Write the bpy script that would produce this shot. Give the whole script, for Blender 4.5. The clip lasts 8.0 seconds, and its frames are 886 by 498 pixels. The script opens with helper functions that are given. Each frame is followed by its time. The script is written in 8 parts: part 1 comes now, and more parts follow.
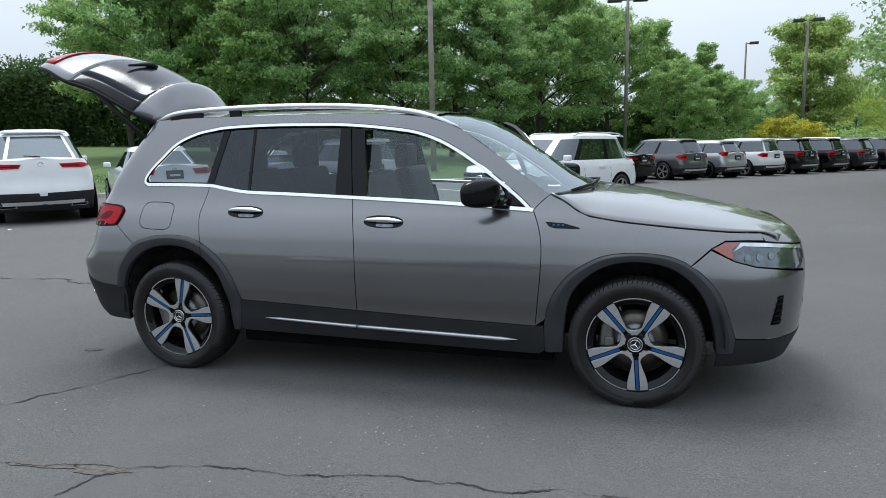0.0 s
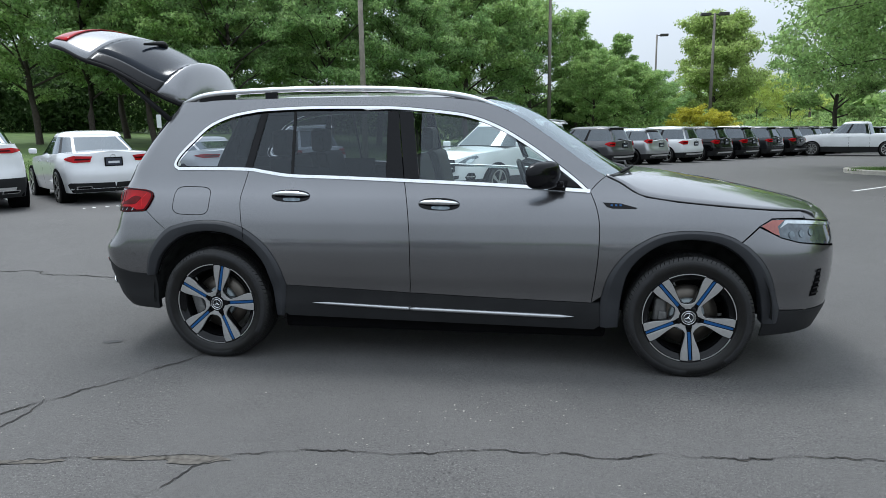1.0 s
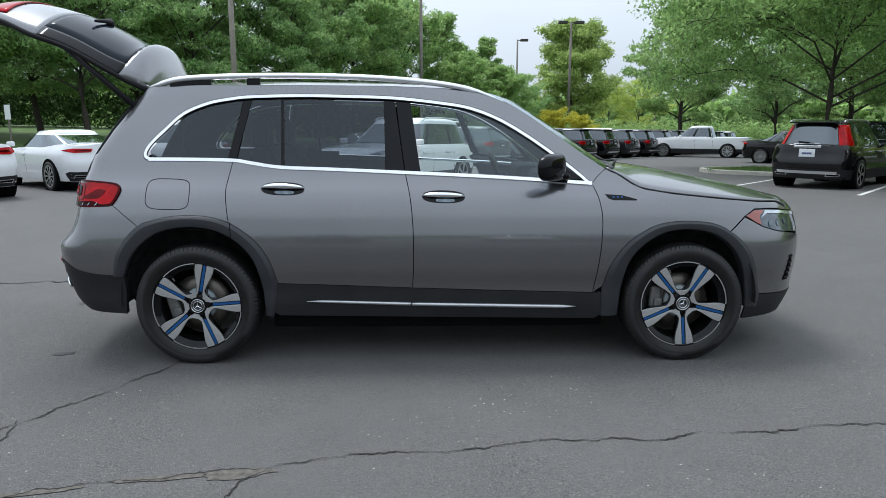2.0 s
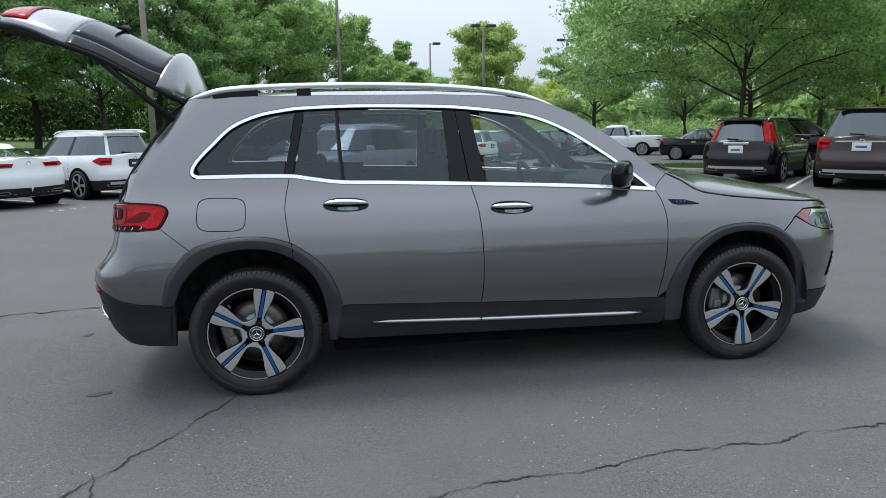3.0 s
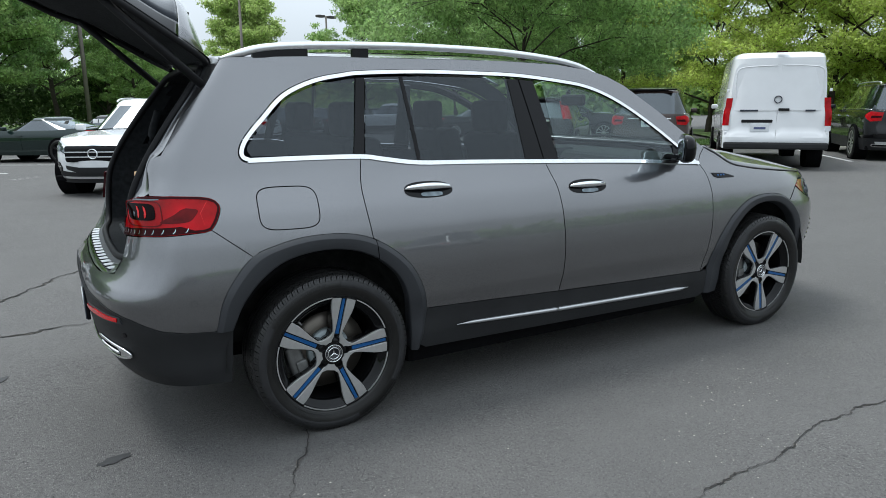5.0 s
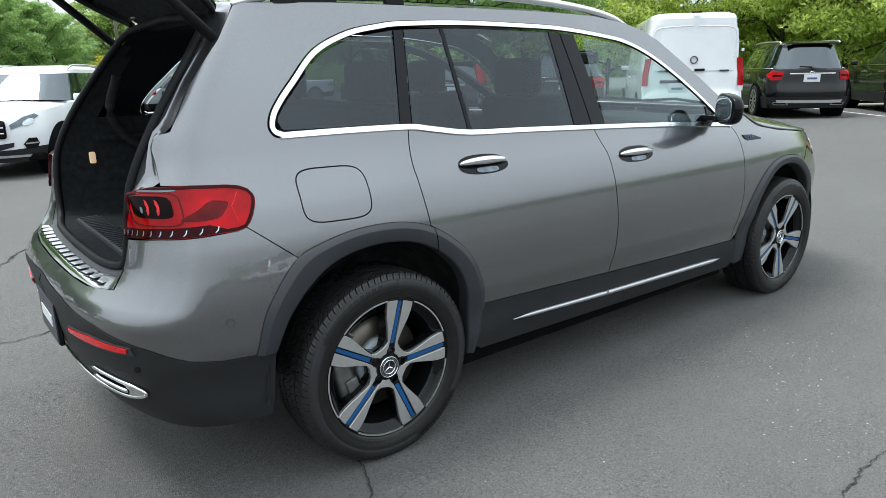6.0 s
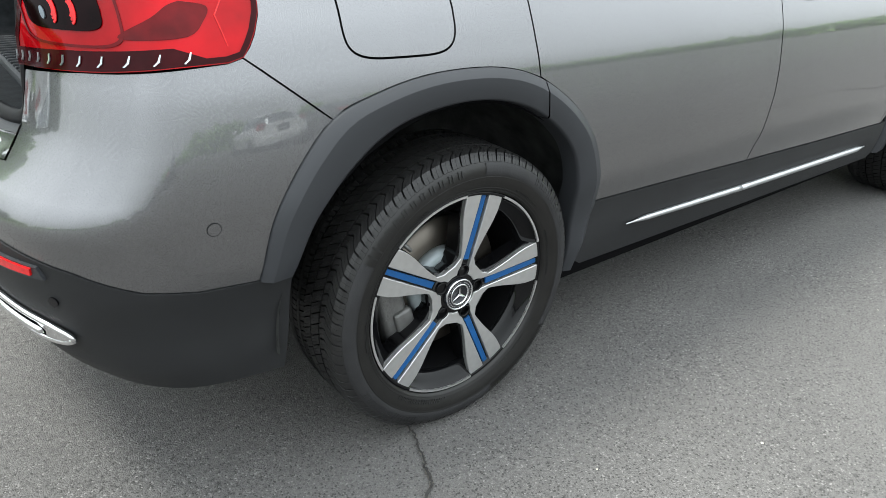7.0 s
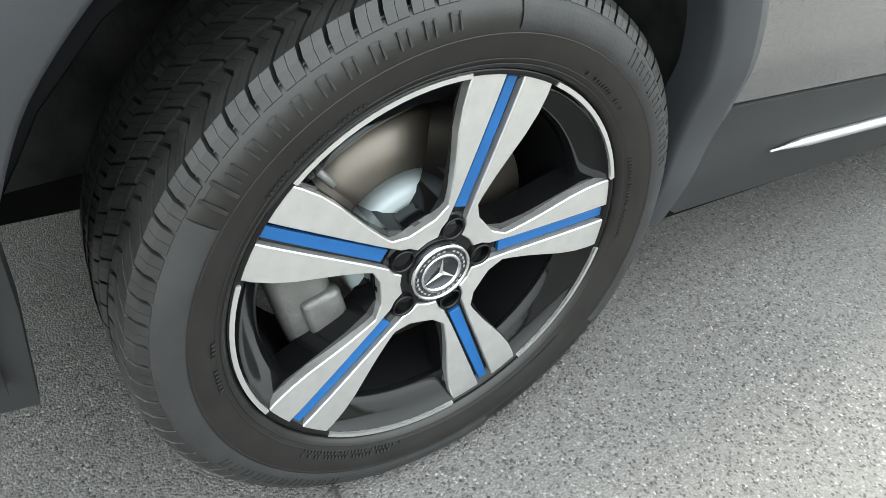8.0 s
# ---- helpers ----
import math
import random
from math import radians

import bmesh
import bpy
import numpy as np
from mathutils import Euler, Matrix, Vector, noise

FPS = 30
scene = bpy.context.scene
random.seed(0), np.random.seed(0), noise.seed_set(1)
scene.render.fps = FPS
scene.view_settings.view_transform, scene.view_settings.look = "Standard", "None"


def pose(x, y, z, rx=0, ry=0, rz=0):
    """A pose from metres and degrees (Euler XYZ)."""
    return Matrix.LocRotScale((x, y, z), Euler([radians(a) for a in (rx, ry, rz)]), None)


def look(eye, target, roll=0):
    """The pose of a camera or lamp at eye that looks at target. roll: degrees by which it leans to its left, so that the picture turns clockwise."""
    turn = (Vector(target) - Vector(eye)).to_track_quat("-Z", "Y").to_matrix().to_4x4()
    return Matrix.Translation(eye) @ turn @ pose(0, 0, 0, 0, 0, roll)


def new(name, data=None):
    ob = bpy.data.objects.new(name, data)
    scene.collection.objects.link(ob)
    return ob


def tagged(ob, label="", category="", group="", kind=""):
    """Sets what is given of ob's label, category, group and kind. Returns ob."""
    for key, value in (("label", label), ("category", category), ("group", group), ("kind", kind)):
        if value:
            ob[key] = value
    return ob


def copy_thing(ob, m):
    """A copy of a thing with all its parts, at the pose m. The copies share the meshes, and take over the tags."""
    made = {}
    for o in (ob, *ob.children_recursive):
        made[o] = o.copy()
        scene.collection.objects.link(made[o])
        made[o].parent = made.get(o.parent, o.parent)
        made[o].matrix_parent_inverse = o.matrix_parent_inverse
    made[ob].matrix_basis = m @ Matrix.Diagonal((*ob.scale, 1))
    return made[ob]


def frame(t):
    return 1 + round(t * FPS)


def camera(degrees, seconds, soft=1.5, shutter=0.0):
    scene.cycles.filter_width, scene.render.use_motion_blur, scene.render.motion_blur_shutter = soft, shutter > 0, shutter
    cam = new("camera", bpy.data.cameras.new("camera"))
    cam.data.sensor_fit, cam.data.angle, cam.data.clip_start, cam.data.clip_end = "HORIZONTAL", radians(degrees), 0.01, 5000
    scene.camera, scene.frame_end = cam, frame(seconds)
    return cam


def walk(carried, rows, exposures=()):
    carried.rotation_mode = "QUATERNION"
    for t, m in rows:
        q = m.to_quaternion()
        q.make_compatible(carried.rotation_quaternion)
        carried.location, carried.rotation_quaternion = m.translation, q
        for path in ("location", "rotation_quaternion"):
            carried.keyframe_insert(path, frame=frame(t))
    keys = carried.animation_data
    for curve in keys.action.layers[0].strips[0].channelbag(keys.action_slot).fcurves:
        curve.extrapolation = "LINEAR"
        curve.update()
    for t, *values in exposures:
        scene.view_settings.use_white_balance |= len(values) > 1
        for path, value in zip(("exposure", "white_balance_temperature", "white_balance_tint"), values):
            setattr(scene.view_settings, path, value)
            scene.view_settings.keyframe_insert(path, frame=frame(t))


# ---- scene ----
cam = camera(65.4, 8.0, soft=0.6)
PATH = [
    (0, (1.462, -4.534, 1.448), (0.895, -2.643, 1.126), -1.2),
    (0.5, (1.053, -4.694, 1.441), (0.626, -2.766, 1.126), -1.6),
    (1, (0.7, -4.783, 1.438), (0.366, -2.844, 1.077), -0.9),
    (1.5, (0.26, -4.798, 1.426), (0.105, -2.842, 1.038), -1.1),
    (1.7, (0.117, -4.799, 1.385), (0.056, -2.833, 1.022), -0.4),
    (2.8, (-0.809, -4.616, 1.449), (-0.547, -2.669, 1.073), -0.7),
    (3, (-0.972, -4.567, 1.436), (-0.667, -2.623, 1.078), -1.0),
    (3.5, (-1.371, -4.439, 1.459), (-0.903, -2.536, 1.059), -2.4),
    (4, (-1.758, -4.133, 1.452), (-1.135, -2.275, 1.052), -1.9),
    (4.2, (-1.892, -4.041, 1.46), (-1.213, -2.208, 1.036), -0.4),
    (5.3, (-2.508, -3.347, 1.406), (-1.488, -1.686, 0.956), -0.7),
    (5.5, (-2.576, -3.177, 1.42), (-1.53, -1.55, 0.909), 0.0),
    (6, (-2.657, -2.804, 1.392), (-1.469, -1.283, 0.87), -1.1),
    (6.5, (-2.545, -2.367, 1.296), (-1.345, -0.923, 0.605), -0.5),
    (7, (-2.333, -1.953, 1.159), (-1.205, -0.561, 0.269), 2.3),
    (7.5, (-2.073, -1.587, 1.03), (-0.905, -0.405, -0.083), 4.2),
    (8, (-1.786, -1.39, 0.861), (-0.847, -0.116, -0.362), 7.4),
]
EXPOSURES = [(0, 0.14, 5920, 8), (4.2, 0.16, 5920, 8), (5.5, 0.33, 6100, 5), (6.0, 0.65, 6150, 5), (6.5, 0.92, 6300, 5), (7.0, 1.27, 6450, 6), (7.5, 1.75, 6500, 6), (8.0, 2.28, 6600, 4)]
walk(cam, [(t, look(eye, target, roll)) for t, eye, target, roll in PATH], EXPOSURES)

# ---- light: hazy overcast day, soft sun behind the parked car ----
SUN_ELEV, SUN_AZ = 65.0, -40.0   # degrees; azimuth from +y towards +x
world = bpy.data.worlds.new("sky_world")
scene.world = world
world.use_nodes = True
wn = world.node_tree.nodes
wl = world.node_tree.links
wn.clear()
w_out = wn.new("ShaderNodeOutputWorld")
w_bg = wn.new("ShaderNodeBackground")
w_sky = wn.new("ShaderNodeTexSky")
w_sky.sky_type = 'NISHITA'
w_sky.sun_disc = False
w_sky.sun_elevation = radians(SUN_ELEV)
w_sky.sun_rotation = radians(SUN_AZ)
w_sky.altitude = 50
w_sky.air_density, w_sky.dust_density, w_sky.ozone_density = 1.0, 6.0, 1.0
# thin cloud veil: evens out the blue sky to a pale haze, brighter overhead as under cloud
w_hsv = wn.new("ShaderNodeHueSaturation")
w_hsv.inputs["Saturation"].default_value = 0.25
w_mix = wn.new("ShaderNodeMix")
w_mix.data_type = 'RGBA'
w_mix.inputs[0].default_value = 0.80
w_tc = wn.new("ShaderNodeTexCoord")
w_sep = wn.new("ShaderNodeSeparateXYZ")
w_noise = wn.new("ShaderNodeTexNoise")
w_noise.inputs["Scale"].default_value = 1.6
w_noise.inputs["Detail"].default_value = 5.0
w_cloud = wn.new("ShaderNodeMapRange")
w_cloud.inputs["From Min"].default_value, w_cloud.inputs["From Max"].default_value = 0.3, 0.7
w_cloud.inputs["To Min"].default_value, w_cloud.inputs["To Max"].default_value = 0.85, 1.15
w_ramp = wn.new("ShaderNodeValToRGB")
w_ramp.color_ramp.elements[0].position, w_ramp.color_ramp.elements[1].position = 0.0, 1.0
w_ramp.color_ramp.elements[0].color = (5.1, 5.38, 5.65, 1)
w_ramp.color_ramp.elements[1].color = (11.6, 12.2, 12.9, 1)
e_mid = w_ramp.color_ramp.elements.new(0.28)
e_mid.color = (7.4, 7.8, 8.2, 1)
w_mul = wn.new("ShaderNodeMix")
w_mul.data_type = 'RGBA'
w_mul.blend_type = 'MULTIPLY'
w_mul.inputs[0].default_value = 1.0
wl.new(w_tc.outputs["Generated"], w_noise.inputs["Vector"])
wl.new(w_tc.outputs["Generated"], w_sep.inputs[0])
wl.new(w_sep.outputs["Z"], w_ramp.inputs["Fac"])
wl.new(w_noise.outputs["Fac"], w_cloud.inputs["Value"])
wl.new(w_ramp.outputs["Color"], w_mul.inputs[6])
wl.new(w_cloud.outputs["Result"], w_mul.inputs[7])
wl.new(w_sky.outputs["Color"], w_hsv.inputs["Color"])
wl.new(w_hsv.outputs["Color"], w_mix.inputs[6])
wl.new(w_mul.outputs[2], w_mix.inputs[7])
wl.new(w_mix.outputs[2], w_bg.inputs["Color"])
w_bg.inputs["Strength"].default_value = 0.132
wl.new(w_bg.outputs["Background"], w_out.inputs["Surface"])

sun = new("sun", bpy.data.lights.new("sun", 'SUN'))
sun.data.energy, sun.data.angle, sun.data.color = 2.1, radians(22), (1.0, 0.96, 0.9)
_se, _sa = radians(SUN_ELEV), radians(SUN_AZ)
sun.matrix_world = look((40 * math.cos(_se) * math.sin(_sa), 40 * math.cos(_se) * math.cos(_sa), 40 * math.sin(_se)), (0, 0, 0))

# ---- materials ----
def material(name, base, rough=0.5, metal=0.0, vary=0.0, scale=8.0, bump=0.0, bump_scale=60.0, coat=0.0, coat_rough=0.03,
             base2=None, detail=6.0, emit=None, transmission=0.0, ior=1.45, alpha=1.0, spec=0.5, per_object=0.0, rough_vary=0.0):
    m = bpy.data.materials.new(name)
    m.use_nodes = True
    n, l = m.node_tree.nodes, m.node_tree.links
    b = n["Principled BSDF"]
    b.inputs["Base Color"].default_value = (*base, 1)
    b.inputs["Roughness"].default_value = rough
    b.inputs["Metallic"].default_value = metal
    b.inputs["Coat Weight"].default_value = coat
    b.inputs["Coat Roughness"].default_value = coat_rough
    b.inputs["Transmission Weight"].default_value = transmission
    b.inputs["IOR"].default_value = ior
    b.inputs["Alpha"].default_value = alpha
    b.inputs["Specular IOR Level"].default_value = spec
    if emit:
        b.inputs["Emission Color"].default_value = (*emit[:3], 1)
        b.inputs["Emission Strength"].default_value = emit[3]
    tc = n.new("ShaderNodeTexCoord")
    if vary or base2 or per_object:
        nz = n.new("ShaderNodeTexNoise")
        nz.inputs["Scale"].default_value = scale
        nz.inputs["Detail"].default_value = detail
        l.new(tc.outputs["Object"], nz.inputs["Vector"])
        mr = n.new("ShaderNodeMapRange")
        mr.inputs["From Min"].default_value, mr.inputs["From Max"].default_value = 0.3, 0.7
        l.new(nz.outputs["Fac"], mr.inputs["Value"])
        mix = n.new("ShaderNodeMix")
        mix.data_type = 'RGBA'
        lo = base if base2 is None else base
        hi = base2 if base2 is not None else tuple(min(1.0, c * (1 + vary)) for c in base)
        if base2 is None:
            lo = tuple(c * (1 - vary) for c in base)
        mix.inputs[6].default_value, mix.inputs[7].default_value = (*lo, 1), (*hi, 1)
        l.new(mr.outputs["Result"], mix.inputs[0])
        out = mix.outputs[2]
        if per_object:
            oi = n.new("ShaderNodeObjectInfo")
            mr2 = n.new("ShaderNodeMapRange")
            mr2.inputs["To Min"].default_value, mr2.inputs["To Max"].default_value = 1 - per_object, 1 + per_object
            l.new(oi.outputs["Random"], mr2.inputs["Value"])
            hs = n.new("ShaderNodeHueSaturation")
            l.new(mr2.outputs["Result"], hs.inputs["Value"])
            l.new(out, hs.inputs["Color"])
            out = hs.outputs["Color"]
        l.new(out, b.inputs["Base Color"])
        if rough_vary:
            mr3 = n.new("ShaderNodeMapRange")
            mr3.inputs["To Min"].default_value, mr3.inputs["To Max"].default_value = max(0.0, rough - rough_vary), min(1.0, rough + rough_vary)
            l.new(mr.outputs["Result"], mr3.inputs["Value"])
            l.new(mr3.outputs["Result"], b.inputs["Roughness"])
    if bump:
        nb = n.new("ShaderNodeTexNoise")
        nb.inputs["Scale"].default_value = bump_scale
        nb.inputs["Detail"].default_value = 4.0
        l.new(tc.outputs["Object"], nb.inputs["Vector"])
        bp = n.new("ShaderNodeBump")
        bp.inputs["Strength"].default_value = bump
        bp.inputs["Distance"].default_value = 0.01
        l.new(nb.outputs["Fac"], bp.inputs["Height"])
        l.new(bp.outputs["Normal"], b.inputs["Normal"])
    return m


def car_paint(name, base, metal=0.0, rough=0.35, flake=0.0, spec=0.5):
    m = material(name, base, rough, metal, coat=1.0, coat_rough=0.015, vary=0.03, scale=3.0, spec=spec)
    m.node_tree.nodes["Principled BSDF"].inputs["Coat IOR"].default_value = 1.65
    if flake:
        n, l = m.node_tree.nodes, m.node_tree.links
        b = n["Principled BSDF"]
        tc = n.new("ShaderNodeTexCoord")
        vo = n.new("ShaderNodeTexVoronoi")
        vo.inputs["Scale"].default_value = 900
        l.new(tc.outputs["Object"], vo.inputs["Vector"])
        mr = n.new("ShaderNodeMapRange")
        mr.inputs["To Min"].default_value, mr.inputs["To Max"].default_value = rough - flake, rough + flake
        l.new(vo.outputs["Color"], mr.inputs["Value"])
        l.new(mr.outputs["Result"], b.inputs["Roughness"])
    return m


M = {}
M["paint_grey"] = car_paint("grey_metallic_paint", (0.172, 0.173, 0.180), 0.93, 0.29, 0.04)
M["clad"] = material("dark_plastic_cladding", (0.019, 0.0195, 0.0205), 0.53, vary=0.15, scale=5, bump=0.15, bump_scale=900, spec=0.27)
M["flare"] = material("satin_grey_plastic", (0.032, 0.034, 0.038), 0.46, vary=0.1, scale=4, bump=0.08, bump_scale=900, spec=0.42)
M["gloss_black"] = material("gloss_black_plastic", (0.005, 0.005, 0.006), 0.12, spec=0.16, coat=0.12, vary=0.1, scale=5)
M["black_trim"] = material("black_rubber_trim", (0.009, 0.009, 0.010), 0.6, spec=0.25, vary=0.2, scale=9)
# near-black with hardly any sheen; also stands in for shade inside the rims
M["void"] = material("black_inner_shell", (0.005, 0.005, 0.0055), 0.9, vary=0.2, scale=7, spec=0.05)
M["chrome"] = material("satin_chrome", (0.78, 0.79, 0.80), 0.16, 1.0, vary=0.04, scale=20)
M["bright_chrome"] = material("bright_chrome", (0.82, 0.83, 0.84), 0.06, 1.0, vary=0.03, scale=20)
M["satin_strip"] = material("satin_silver_strip", (0.52, 0.53, 0.54), 0.34, 0.9, vary=0.05, scale=30)
M["alu_rail"] = material("brushed_aluminium_rail", (0.80, 0.81, 0.82), 0.30, 0.9, vary=0.06, scale=30)
M["trim_fabric"] = material("black_interior_trim", (0.021, 0.023, 0.025), 0.85, spec=0.12, vary=0.3, scale=40, bump=0.2, bump_scale=300)
M["leather"] = material("black_leather", (0.012, 0.012, 0.013), 0.55, spec=0.15, vary=0.25, scale=30, bump=0.2, bump_scale=200)
M["load_mat"] = material("dark_grey_load_mat", (0.075, 0.080, 0.083), 0.9, spec=0.1, vary=0.2, scale=60, bump=0.3, bump_scale=400)
M["sill_plastic"] = material("grained_sill_plastic", (0.045, 0.048, 0.052), 0.5, spec=0.3, vary=0.1, scale=20, bump=0.15, bump_scale=500)
M["headliner"] = material("pale_headliner", (0.35, 0.34, 0.32), 0.9, vary=0.08, scale=50)
M["wheel_silver"] = material("machined_silver_alloy", (0.55, 0.55, 0.545), 0.33, 0.8, vary=0.05, scale=60)
M["wheel_black"] = material("gloss_black_alloy", (0.004, 0.004, 0.0045), 0.08, 0.0, spec=0.3, vary=0.2, scale=12)
M["blue_insert"] = material("blue_wheel_insert", (0.005, 0.072, 0.225), 0.45, vary=0.12, scale=30)
M["rubber"] = material("tyre_rubber", (0.0085, 0.0081, 0.0075), 0.38, spec=0.45, vary=0.3, scale=25, bump=0.07, bump_scale=900)
M["rubber_light"] = material("dusty_tyre_sidewall_band", (0.023, 0.023, 0.024), 0.55, spec=0.34, vary=0.15, scale=30, bump=0.1, bump_scale=300)
M["tread_rubber"] = material("dusty_tread_rubber", (0.013, 0.0128, 0.0127), 0.42, spec=0.5, vary=0.35, scale=45, bump=0.12, bump_scale=700)
M["rubber_raised"] = material("raised_tyre_marking", (0.013, 0.013, 0.013), 0.42, spec=0.4, vary=0.15, scale=30)
M["disc_metal"] = material("brake_disc_metal", (0.125, 0.112, 0.096), 0.36, 0.8, vary=0.15, scale=14)
M["hat_metal"] = material("coated_disc_hat", (0.34, 0.385, 0.40), 0.55, 0.3, vary=0.12, scale=20)
M["caliper"] = material("cast_caliper", (0.16, 0.16, 0.155), 0.5, 0.6, vary=0.2, scale=25, bump=0.2, bump_scale=120)
M["red_lens"] = material("red_lamp_lens", (0.22, 0.0012, 0.003), 0.04, spec=0.22, coat=0.0, base2=(0.48, 0.003, 0.008), scale=9)
M["red_mid"] = material("deep_red_lamp_facet", (0.11, 0.0012, 0.003), 0.06, spec=0.2, vary=0.3, scale=25)
M["lamp_black"] = material("black_lamp_chamber", (0.006, 0.0015, 0.002), 0.08, spec=0.08, vary=0.4, scale=30)
M["red_dark"] = material("dark_red_lamp_lens", (0.03, 0.0015, 0.003), 0.1, spec=0.12, coat=0.0, vary=0.25, scale=25)
M["red_bright"] = material("bright_red_reflector", (0.62, 0.010, 0.012), 0.15, spec=0.3, coat=0.2, vary=0.2, scale=90)
M["lamp_clear"] = material("clear_lamp_lens", (0.55, 0.6, 0.62), 0.04, 0.7, vary=0.3, scale=18)
M["lamp_dark"] = material("dark_lamp_housing", (0.085, 0.105, 0.12), 0.08, 0.5, coat=1.0, vary=0.4, scale=20)
M["lamp_mid"] = material("dim_lamp_optic", (0.16, 0.19, 0.21), 0.08, 0.6, vary=0.4, scale=30)
M["mirror_glass"] = material("tinted_mirror_glass", (0.26, 0.30, 0.33), 0.05, 0.9, vary=0.05, scale=20)
M["amber"] = material("amber_reflector", (0.30, 0.075, 0.055), 0.12, coat=1.0, vary=0.1, scale=60)
M["plate_white"] = material("white_plate", (0.66, 0.68, 0.70), 0.4, vary=0.06, scale=12)
M["plate_dark"] = material("dark_plate", (0.03, 0.035, 0.05), 0.35, vary=0.1, scale=12)
M["plate_bar"] = material("plate_marking_bar", (0.08, 0.1, 0.2), 0.5, vary=0.1, scale=12)
M["hub_grey"] = material("grey_hub_cap_enamel", (0.024, 0.026, 0.030), 0.25, 0.3, vary=0.1, scale=40)
M["well"] = material("dusty_wheel_well_liner", (0.034, 0.035, 0.034), 0.85, vary=0.5, scale=14, bump=0.3, bump_scale=40, spec=0.1)
M["paper"] = material("white_paper_sheet", (0.78, 0.78, 0.77), 0.8, vary=0.03, scale=20)
M["lamp_warm"] = material("lit_cargo_lamp", (0.8, 0.6, 0.4), 0.3, emit=(1.0, 0.72, 0.4, 0.22))


def glass(name, tint, gloss_mix, opac):
    """Tinted pane: see-through tint mixed with a clear reflection that grows to grazing angles."""
    m = bpy.data.materials.new(name)
    m.use_nodes = True
    n, l = m.node_tree.nodes, m.node_tree.links
    n.clear()
    out = n.new("ShaderNodeOutputMaterial")
    tr = n.new("ShaderNodeBsdfTransparent")
    tr.inputs["Color"].default_value = (*tint, 1)
    df = n.new("ShaderNodeBsdfDiffuse")
    df.inputs["Color"].default_value = (0.02, 0.022, 0.025, 1)
    gl = n.new("ShaderNodeBsdfGlossy")
    gl.inputs["Roughness"].default_value = 0.012
    gl.inputs["Color"].default_value = (0.86, 0.94, 1.0, 1)
    # gloss that grows towards grazing angles: 4 % head-on
    lw = n.new("ShaderNodeLayerWeight")
    lw.inputs["Blend"].default_value = 0.5
    pw = n.new("ShaderNodeMath")
    pw.operation = 'POWER'
    pw.inputs[1].default_value = 4.2
    l.new(lw.outputs["Facing"], pw.inputs[0])
    fr = n.new("ShaderNodeMath")
    fr.operation = 'MULTIPLY_ADD'
    fr.inputs[1].default_value = 0.9
    fr.inputs[2].default_value = gloss_mix
    l.new(pw.outputs[0], fr.inputs[0])
    m1 = n.new("ShaderNodeMixShader")
    m1.inputs[0].default_value = opac
    m2 = n.new("ShaderNodeMixShader")
    l.new(tr.outputs[0], m1.inputs[1])
    l.new(df.outputs[0], m1.inputs[2])
    l.new(fr.outputs[0], m2.inputs[0])
    l.new(m1.outputs[0], m2.inputs[1])
    l.new(gl.outputs[0], m2.inputs[2])
    l.new(m2.outputs[0], out.inputs[0])
    return m


M["glass_clear"] = glass("clear_green_car_glass", (0.80, 0.90, 0.87), 0.06, 0.01)
M["glass_tint"] = glass("dark_privacy_glass", (0.34, 0.37, 0.40), 0.05, 0.01)
M["glass_far"] = glass("parked_car_glass", (0.14, 0.15, 0.16), 0.13, 0.30)


